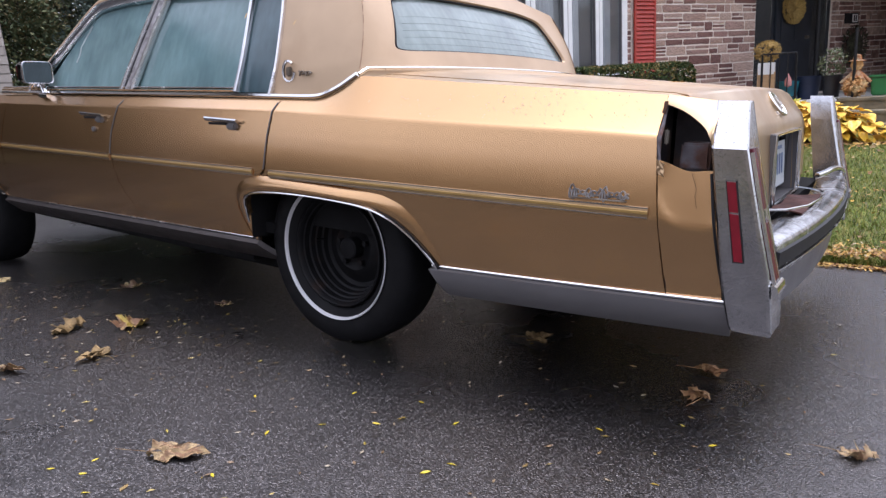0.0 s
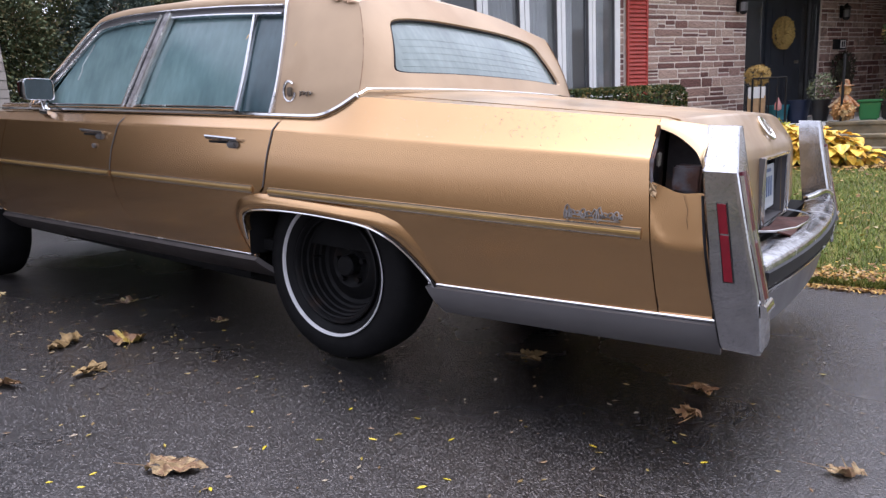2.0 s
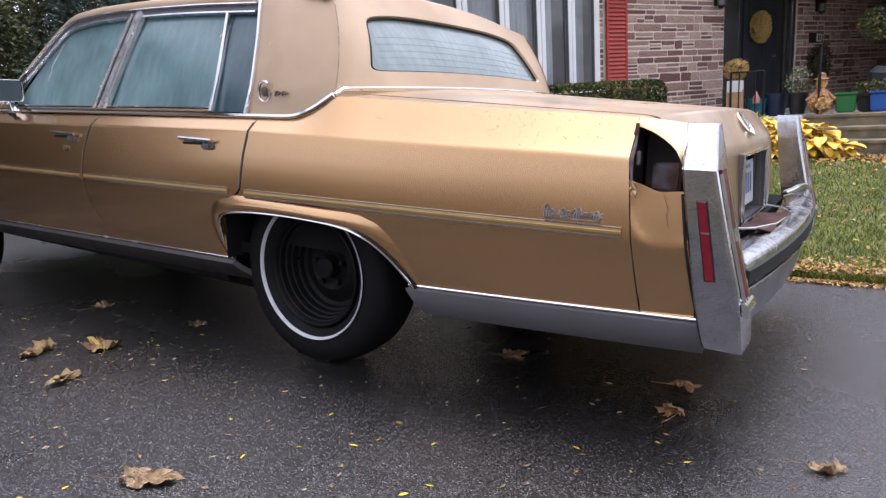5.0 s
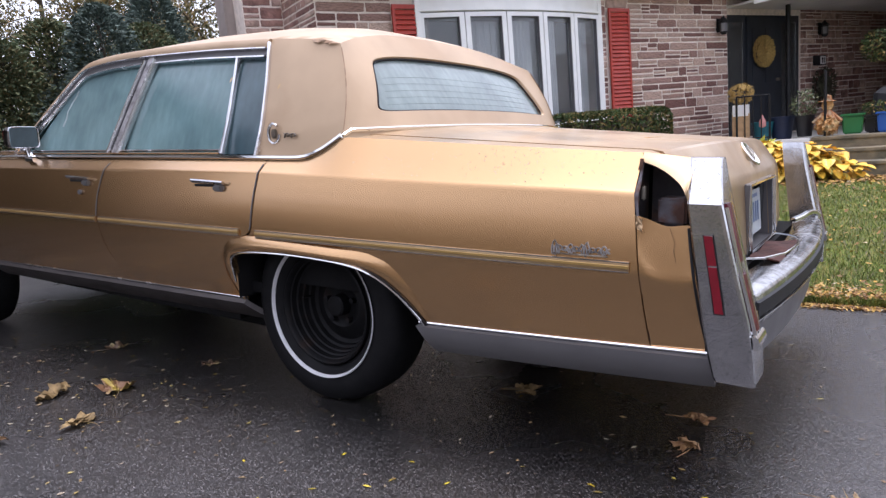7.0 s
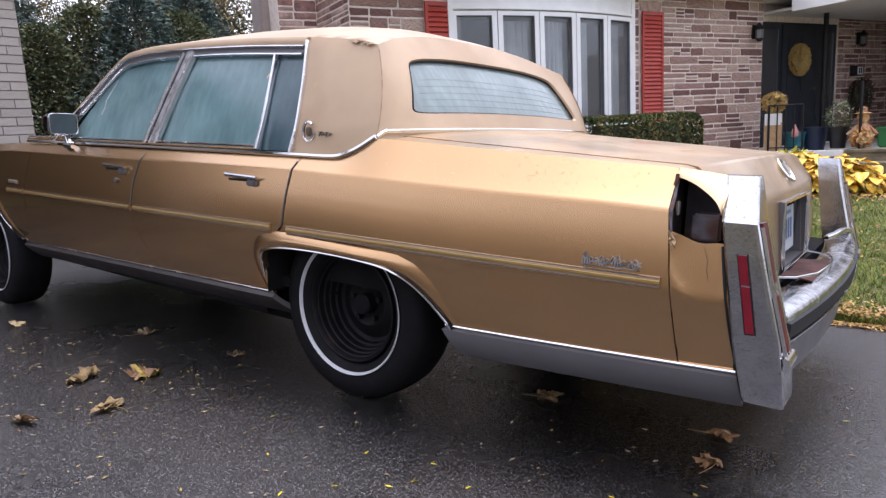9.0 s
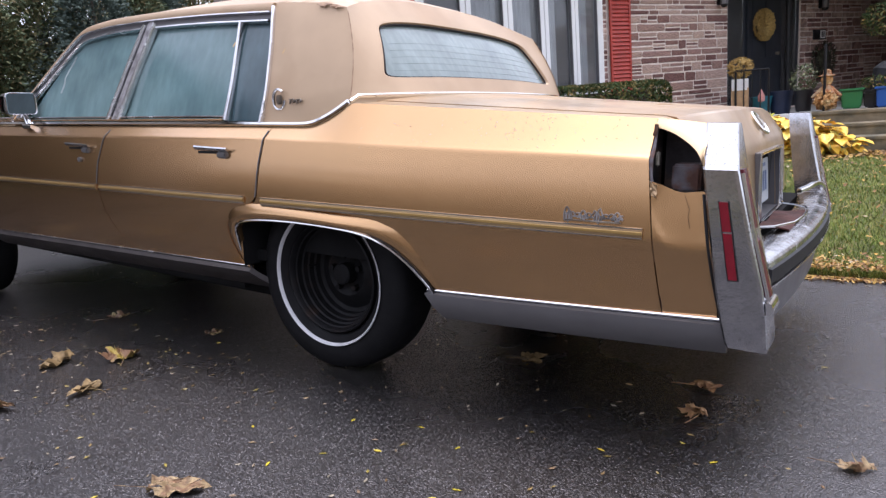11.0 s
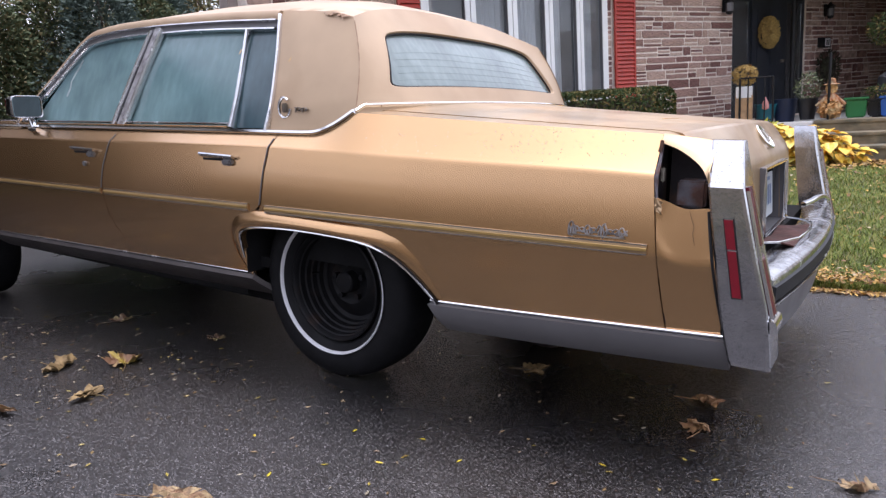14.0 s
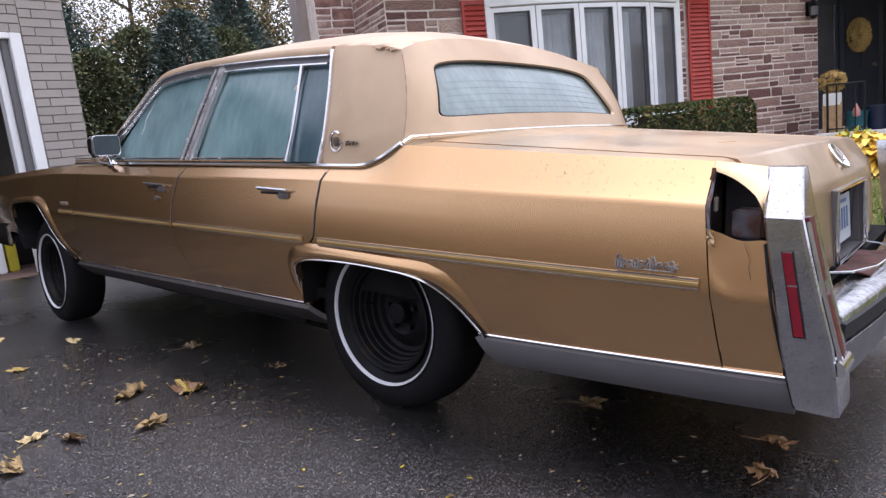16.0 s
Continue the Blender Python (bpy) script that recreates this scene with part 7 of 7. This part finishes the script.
# leaves and rain on the car
for p, size, turn, tip in (((1.02, 0.42, 0.918), 0.040, 40, 0), ((1.03, 0.47, 0.918), 0.034, -30, 0), ((-0.25, 0.160, 1.126), 0.024, 65, 66), ((-0.54, 0.186, 1.17), 0.030, 62, 66)):
    ob = new("fallen_leaf", faded.copy())
    ob.data.materials[0] = M_STRAW_ORANGE
    ob.matrix_basis = SLOPE @ BODY @ Matrix.Translation(p) @ Matrix.Rotation(radians(tip), 4, "X") @ Matrix.Rotation(radians(turn), 4, "Z") @ Matrix.Diagonal((size, size * 0.8, size, 1))
    tagged(ob, "small dry curled leaf stuck to the wet car", "leaf", "leaves on the car")
rnd = random.Random(77)
bm = bmesh.new()
for _ in range(200):
    if rnd.random() < 0.6:
        x, z = rnd.gauss(0.76, 0.16), rnd.uniform(0.83, 0.90)
    else:
        x, z = rnd.uniform(0.15, 1.05), rnd.uniform(0.80, 0.89)
    if x > 1.06 or z > belt(x) - 0.004:
        continue
    s = rnd.uniform(0.0008, 0.0019)
    bmesh.ops.create_icosphere(bm, subdivisions=1, radius=s, matrix=Matrix.Translation(at(x, side_y(x, z) - s * 0.1, z)))
ob = part("drizzle", bm, M_DROP, CAR, "rain beading on the paint")
ob["kind"] = "stuff"

# ---- garage ----
GX = -6.1
# walls and unseen roof carried up to 4.3 m to block sky light
bm = bmesh.new()
box(bm, (GX - 0.25, 1.27, -0.4), (GX, 1.73, 4.3))
box(bm, (GX - 0.25, -3.2, 2.42), (GX, 1.27, 4.3))
box(bm, (GX - 0.25, -4.2, -0.4), (GX, -3.2, 4.3))
box(bm, (GX - 7.0, 1.48, -0.4), (GX - 0.25, 1.73, 4.3))
box(bm, (GX - 7.0, -4.2, -0.4), (GX - 0.25, -3.95, 4.3))
box(bm, (GX - 7.0, -3.95, -0.4), (GX - 6.8, 1.48, 4.3))
wall_garage = thing("wall_garage", fixed(bm), M_BRICKJOINT, "white-painted brick garage wall", "wall", kind="structure", smooth=False)
bm = boxed((GX - 7.2, -4.5, 4.3), (GX + 0.35, 2.0, 4.45))
thing("garage_roof", bm, M_SHINGLE, "unseen flat dark garage roof, raised to block sky", "roof", kind="structure", smooth=False)
bm = boxed((GX - 6.8, -3.95, -0.3), (GX - 0.02, 1.48, -0.045))
thing("garage_floor", bm, M_FLOORIN, "brownish concrete garage floor", "floor", kind="structure", smooth=False)
gd = root("door_2", Matrix(), "white frame of the open garage door", "door", kind="structure")
part("jamb", boxed((GX - 0.20, 1.16, -0.08), (GX + 0.02, 1.27, 2.42), None, 0.006), M_WHITE, gd)
part("stop", boxed((GX - 0.20, 1.09, -0.08), (GX - 0.04, 1.16, 2.36), None, 0.006), M_GREYPLATE, gd)
part("track", boxed((GX - 0.20, 1.02, -0.08), (GX - 0.08, 1.09, 2.36), None, 0.006), M_WHITE, gd)
part("head", boxed((GX - 0.20, -3.2, 2.36), (GX + 0.02, 1.16, 2.42), None, 0.006), M_WHITE, gd)
part("roller", rod(bmesh.new(), (GX - 0.16, 0.98, 2.25), (GX - 0.16, 1.14, 2.25), 0.045, n=14), M_CAKED, gd)
bm = boxed((GX - 1.2, 0.84, 1.35), (GX - 0.9, 1.06, 1.85), None, 0.05)
thing("hanging_jacket", bm, M_REDCLOTH, "red cloth hanging inside the garage", "cloth")
bm = boxed((GX - 0.9, 0.74, -0.045), (GX - 0.6, 0.87, 0.36), None, 0.01)
thing("carton", bm, M_WHITE, "white carton standing on the garage floor", "box", "garage boxes")
bm = boxed((GX - 0.9, 0.90, -0.045), (GX - 0.62, 1.00, 0.36), None, 0.01)
thing("carton", bm, M_YELLOWBOX, "yellow carton standing on the garage floor", "box", "garage boxes")
bm = boxed((GX - 1.6, 0.95, -0.045), (GX - 1.1, 1.45, 0.5), None, 0.02)
thing("toolbox", bm, M_BLACK, "black box at the back of the garage", "box", "garage boxes")


# plain unseen wall added along the drive behind the camera, blocking low sky
bm = bmesh.new()
box(bm, (-14.0, -7.0, -0.3), (9.0, -6.7, 2.55))
thing("wall_neighbour", fixed(bm), M_SKY_BLOCK, "unseen plain grey-brown wall added behind to block low sky", "wall", kind="structure", smooth=False)

# ---- trees ----
def tree(name, p, height, trunk_r, crown, n, leaf, material, label, seed, bare=0.25, limbs=9):
    """A tapered trunk with limbs and a crown of separate leaf clumps."""
    rnd = random.Random(seed)
    t = root(name, Matrix.Translation(p), label, "tree")
    bm = bmesh.new()
    pts = [Vector((0, 0, -0.2))]
    for k in range(1, 8):
        pts.append(Vector((rnd.gauss(0, 0.03) * k * 0.5, rnd.gauss(0, 0.03) * k * 0.5, height * 0.92 * k / 7)))
    for k in range(7):
        rod(bm, pts[k], pts[k + 1], trunk_r * (1 - k / 7.6), trunk_r * (1 - (k + 1) / 7.6), 8, False)
    ends = []
    for k in range(limbs):
        h = height * (bare + (0.9 - bare) * k / max(1, limbs - 1))
        a = rnd.uniform(0, 6.2832)
        r = crown * (0.6 + 0.4 * rnd.random()) * lerp((h / height - bare) / (1 - bare), [(0, 0.8), (0.35, 1.0), (1, 0.25)])
        b = Vector((0, 0, h))
        e = b + Vector((math.cos(a) * r, math.sin(a) * r, r * rnd.uniform(0.2, 0.7)))
        rod(bm, b, e, trunk_r * 0.28, trunk_r * 0.07, 6, False)
        ends.append((b, e))
        for _ in range(3):
            q = b.lerp(e, rnd.uniform(0.4, 0.9))
            f = q + Vector((rnd.gauss(0, 1), rnd.gauss(0, 1), rnd.gauss(0.5, 0.6))) * crown * 0.22
            rod(bm, q, f, trunk_r * 0.09, trunk_r * 0.03, 5, False)
            ends.append((q, f))
    part("trunk", bm, M_BARK, t)
    verts, faces = [], []
    for _ in range(n):
        b, e = rnd.choice(ends)
        c = b.lerp(e, rnd.uniform(0.35, 1.08)) + Vector((rnd.gauss(0, 1), rnd.gauss(0, 1), rnd.gauss(0, 1))) * crown * 0.13
        a = Vector((rnd.gauss(0, 1), rnd.gauss(0, 1), rnd.gauss(0, 1))).normalized() * leaf * rnd.uniform(0.6, 1.3)
        w = a.cross(Vector((rnd.gauss(0, 1), rnd.gauss(0, 1), rnd.gauss(0, 1)))).normalized() * leaf * 0.5
        n0 = len(verts)
        verts += [tuple(c - a), tuple(c + w), tuple(c + a), tuple(c - w)]
        faces.append((n0, n0 + 1, n0 + 2, n0 + 3))
    me = bpy.data.meshes.new("crown")
    me.from_pydata(verts, [], faces)
    me.materials.append(material)
    ob = new("crown", me)
    ob.parent = t
    return t


def conifer(name, p, height, r, n, leaf, material, label, seed, top=0.6):
    """A dense evergreen: a trunk with drooping sprays of needles, open and ragged at the edge."""
    rnd = random.Random(seed)
    t = root(name, Matrix.Translation(p), label, "tree", "evergreens")
    bm = bmesh.new()
    rod(bm, (0, 0, -0.3), (0, 0, height * 0.97), 0.10, 0.02, 8)
    part("trunk", bm, M_BARK, t)
    verts, faces = [], []
    for _ in range(n):
        h = rnd.random() ** 1.1
        a = rnd.uniform(0, 6.2832)
        lump = 1 + 0.22 * math.sin(a * 3 + h * 9 + seed) + 0.12 * math.sin(a * 7 + h * 23)
        rr = r * lump * (1 - h) ** top * rnd.uniform(0.55, 1.05)
        c = Vector((math.cos(a) * rr, math.sin(a) * rr, 0.05 + h * height))
        d = Vector((math.cos(a) + rnd.gauss(0, .4), math.sin(a) + rnd.gauss(0, .4), rnd.uniform(-0.6, 0.9))).normalized() * leaf * rnd.uniform(0.6, 1.4)
        w = d.cross(Vector((rnd.gauss(0, 1), rnd.gauss(0, 1), rnd.gauss(0, 1)))).normalized() * leaf * 0.33
        n0 = len(verts)
        verts += [tuple(c - d * 0.4), tuple(c + w), tuple(c + d), tuple(c - w)]
        faces.append((n0, n0 + 1, n0 + 2, n0 + 3))
    me = bpy.data.meshes.new("crown")
    me.from_pydata(verts, [], faces)
    me.materials.append(material)
    ob = new("crown", me)
    ob.parent = t


CEDAR = "tall dark green cedar in a ragged row"
for k, (az, d, h, r) in enumerate(((159, 12.8, 4.3, 1.2), (156, 12.2, 3.2, 1.2), (152.8, 12.4, 3.55, 1.25), (149.5, 12.0, 3.7, 1.2), (146.5, 12.6, 3.5, 1.25), (143.6, 12.6, 3.0, 1.25), (141.0, 13, 2.6, 1.2), (138.5, 13.5, 2.6, 1.1))):
    x, y = 1.67 + d * math.cos(radians(az)), -1.53 + d * math.sin(radians(az))
    conifer("cedar", (x, y, -0.4), h, r, 21000, 0.055, M_LEAF_CEDAR if k % 3 else M_LEAF_DARK, CEDAR, 80 + k, 0.45)
for k, (az, d, h, r, n, material) in enumerate(((153, 22, 9, 3.0, 2600, M_LEAF_FALL), (147, 19, 7.5, 2.6, 3200, M_LEAF_FALL), (143, 24, 9, 3.0, 2400, M_LEAF_FALL), (140, 17, 7.5, 2.2, 1500, M_LEAF_FALL), (158, 26, 10, 3.2, 2200, M_LEAF_FALL))):
    x, y = 1.67 + d * math.cos(radians(az)), -1.53 + d * math.sin(radians(az))
    tree("autumn_tree", (x, y, -0.5), h, 0.16, r, n * 5, 0.058, material, "half-bare autumn tree with yellow-green leaves", 95 + k)
conifer("spruce", (1.67 + 14.5 * math.cos(radians(145.5)), -1.53 + 14.5 * math.sin(radians(145.5)), -0.5), 5.0, 1.7, 24000, 0.06, M_LEAF_DARK, "blue-green spruce behind the cedars", 120, 0.8)

# ---- stones and bricks ----
def stone_mesh(seed, material=M_STONE):
    """A rough-faced block, one unit across and high, standing proud of its joints."""
    rnd = random.Random(seed)
    bm = bmesh.new()
    line = []
    for (x0, z0), (x1, z1) in (((0, 0), (1, 0)), ((1, 0), (1, 1)), ((1, 1), (0, 1)), ((0, 1), (0, 0))):
        for s in (0.06, 0.35, 0.65, 0.94):
            line.append((x0 + (x1 - x0) * s + rnd.uniform(-0.014, 0.014), z0 + (z1 - z0) * s + rnd.uniform(-0.05, 0.05)))
    n = len(line)
    back = [bm.verts.new((x, 0, z)) for x, z in line]
    front = [bm.verts.new((0.5 + (x - 0.5) * 0.965, rnd.uniform(0.7, 1.0), 0.5 + (z - 0.5) * 0.90)) for x, z in line]
    mid = bm.verts.new((rnd.uniform(0.35, 0.65), 1.15, rnd.uniform(0.35, 0.65)))
    for k in range(n):
        bm.faces.new((back[k], back[(k + 1) % n], front[(k + 1) % n], front[k]))
        bm.faces.new((front[k], front[(k + 1) % n], mid))
    bmesh.ops.recalc_face_normals(bm, faces=bm.faces)
    me = bpy.data.meshes.new("stone")
    bm.to_mesh(me)
    bm.free()
    me.materials.append(material)
    return me


STONES = [stone_mesh(200 + k) for k in range(10)]


def ledge(u0, u1, z0, z1, seed):
    """Lengths and heights of a random ledge-stone bond."""
    rnd = random.Random(seed)
    out, z = [], z0
    while z < z1 - 0.02:
        h = min(rnd.choice((0.075, 0.10, 0.125, 0.15, 0.17)), z1 - z)
        u = u0
        while u < u1 - 0.01:
            w = min(rnd.choice((rnd.uniform(0.14, 0.30), rnd.uniform(0.26, 0.66))), u1 - u)
            if u1 - u - w < 0.09:
                w = u1 - u
            kind = rnd.random()
            if kind < 0.55 or h < 0.11:
                out.append((u, z, w, h))
            elif kind < 0.96:
                k = rnd.uniform(0.38, 0.62) * h
                s = w * rnd.uniform(0.35, 0.65)
                out.append((u, z, w, k))
                if w > 0.28 and rnd.random() < 0.5:
                    out += [(u, z + k, s, h - k), (u + s, z + k, w - s, h - k)]
                else:
                    out.append((u, z + k, w, h - k))
            else:
                for q in range(3):
                    out.append((u, z + h * q / 3, w, h / 3))
            u += w
        z += h
    return out


def lay(parent, base, blocks, seed, depth=0.010, joint=0.0100):
    rnd = random.Random(seed)
    for u, z, w, h in blocks:
        ob = new("stone", rnd.choice(STONES))
        ob.parent = parent
        ob.matrix_basis = base @ Matrix.Translation((u + joint, 0, z + joint)) @ Matrix.Diagonal((w - 2 * joint, depth * rnd.uniform(0.5, 1.2), h - 2 * joint, 1))


def lay_joined(name, base, blocks, seed, label, depth=0.010, joint=0.0100):
    rnd = random.Random(seed)
    verts, faces = [], []
    for u, z, w, h in blocks:
        me = rnd.choice(STONES)
        m = base @ Matrix.Translation((u + joint, 0, z + joint)) @ Matrix.Diagonal((w - 2 * joint, depth * rnd.uniform(0.5, 1.2), h - 2 * joint, 1))
        n0 = len(verts)
        verts += [tuple(m @ v.co) for v in me.vertices]
        faces += [tuple(n0 + i for i in p.vertices) for p in me.polygons]
    me = bpy.data.meshes.new(name)
    me.from_pydata(verts, [], faces)
    me.materials.append(M_STONE_REST)
    return tagged(new(name, me), label, "stones", kind="stuff")


lay(wall_front, HOUSE, ledge(0.04, UR, 0.2, WALL_TOP, 301), 302)
lay(wall_front, HOUSE, ledge(UL, -3.93, 1.7, WALL_TOP, 303), 304)
lay_joined("stone_facing", HOUSE, ledge(UL, -3.93, FOOT, 1.7, 305) + ledge(-0.56, -0.42, FOOT, WALL_TOP, 306) + ledge(-0.42, 0.04, 2.46, WALL_TOP, 307) + ledge(0.04, UR, FOOT, 0.2, 308), 309, "lower stones of the house front")
lay_joined("stone_facing", HOUSE @ Matrix.Translation((UL, 0, 0)) @ Matrix.Rotation(radians(-90), 4, "Z") @ Matrix.Diagonal((1, -1, 1, 1)), ledge(0, 1.10, 1.2, WALL_TOP, 310), 311, "stones of the house corner return")
lay_joined("stone_facing", HOUSE @ Matrix.Translation((0, -1.10, 0)), ledge(UL - 0.50, UL, 1.0, 3.6, 312), 313, "stones of the chimney breast")
lay_joined("stone_facing", HOUSE @ Matrix.Translation((0, -0.10, 0)), ledge(4.62, 9.0, 0.3, WALL_TOP, 314), 315, "stones of the porch wall")
lay_joined("stone_facing", Matrix.Translation((0, 11.9, 0)) @ Matrix.Diagonal((1, -1, 1, 1)), ledge(2.07, 2.48, 0.3, 2.6, 316), 317, "stones of the projecting wing")

bm = boxed((0, 0, 0), (1, 1, 1))
bmesh.ops.bevel(bm, geom=bm.edges[:], offset=0.02, segments=1, affect="EDGES")
BRICK = bpy.data.meshes.new("brick")
bm.to_mesh(BRICK)
bm.free()
BRICK.materials.append(M_BRICK)


def bricks(parent, base, u0, u1, z0, z1, course=0.090, length=0.30, seed=0):
    rnd = random.Random(seed)
    n = int((z1 - z0) / course)
    for k in range(n):
        u = u0 - (0.5 * length if k % 2 else 0.0) - rnd.uniform(0, 0.03)
        while u < u1:
            a, b = max(u0, u), min(u1, u + length)
            if b - a > 0.03:
                ob = new("brick", BRICK)
                ob.parent = parent
                ob.matrix_basis = base @ Matrix.Translation((a + 0.005, 0, z0 + k * course + 0.006)) @ Matrix.Diagonal((b - a - 0.010, 0.014 + rnd.uniform(-0.004, 0.003), course - 0.012, 1))
            u += length


front = Matrix.Translation((GX, 0, 0)) @ Matrix.Rotation(radians(90), 4, "Z") @ Matrix.Diagonal((1, -1, 1, 1))
bricks(wall_garage, front, 1.28, 1.73, 0.5, 3.1, seed=401)
bricks(wall_garage, front, 0.0, 1.28, 2.42, 3.1, seed=402)
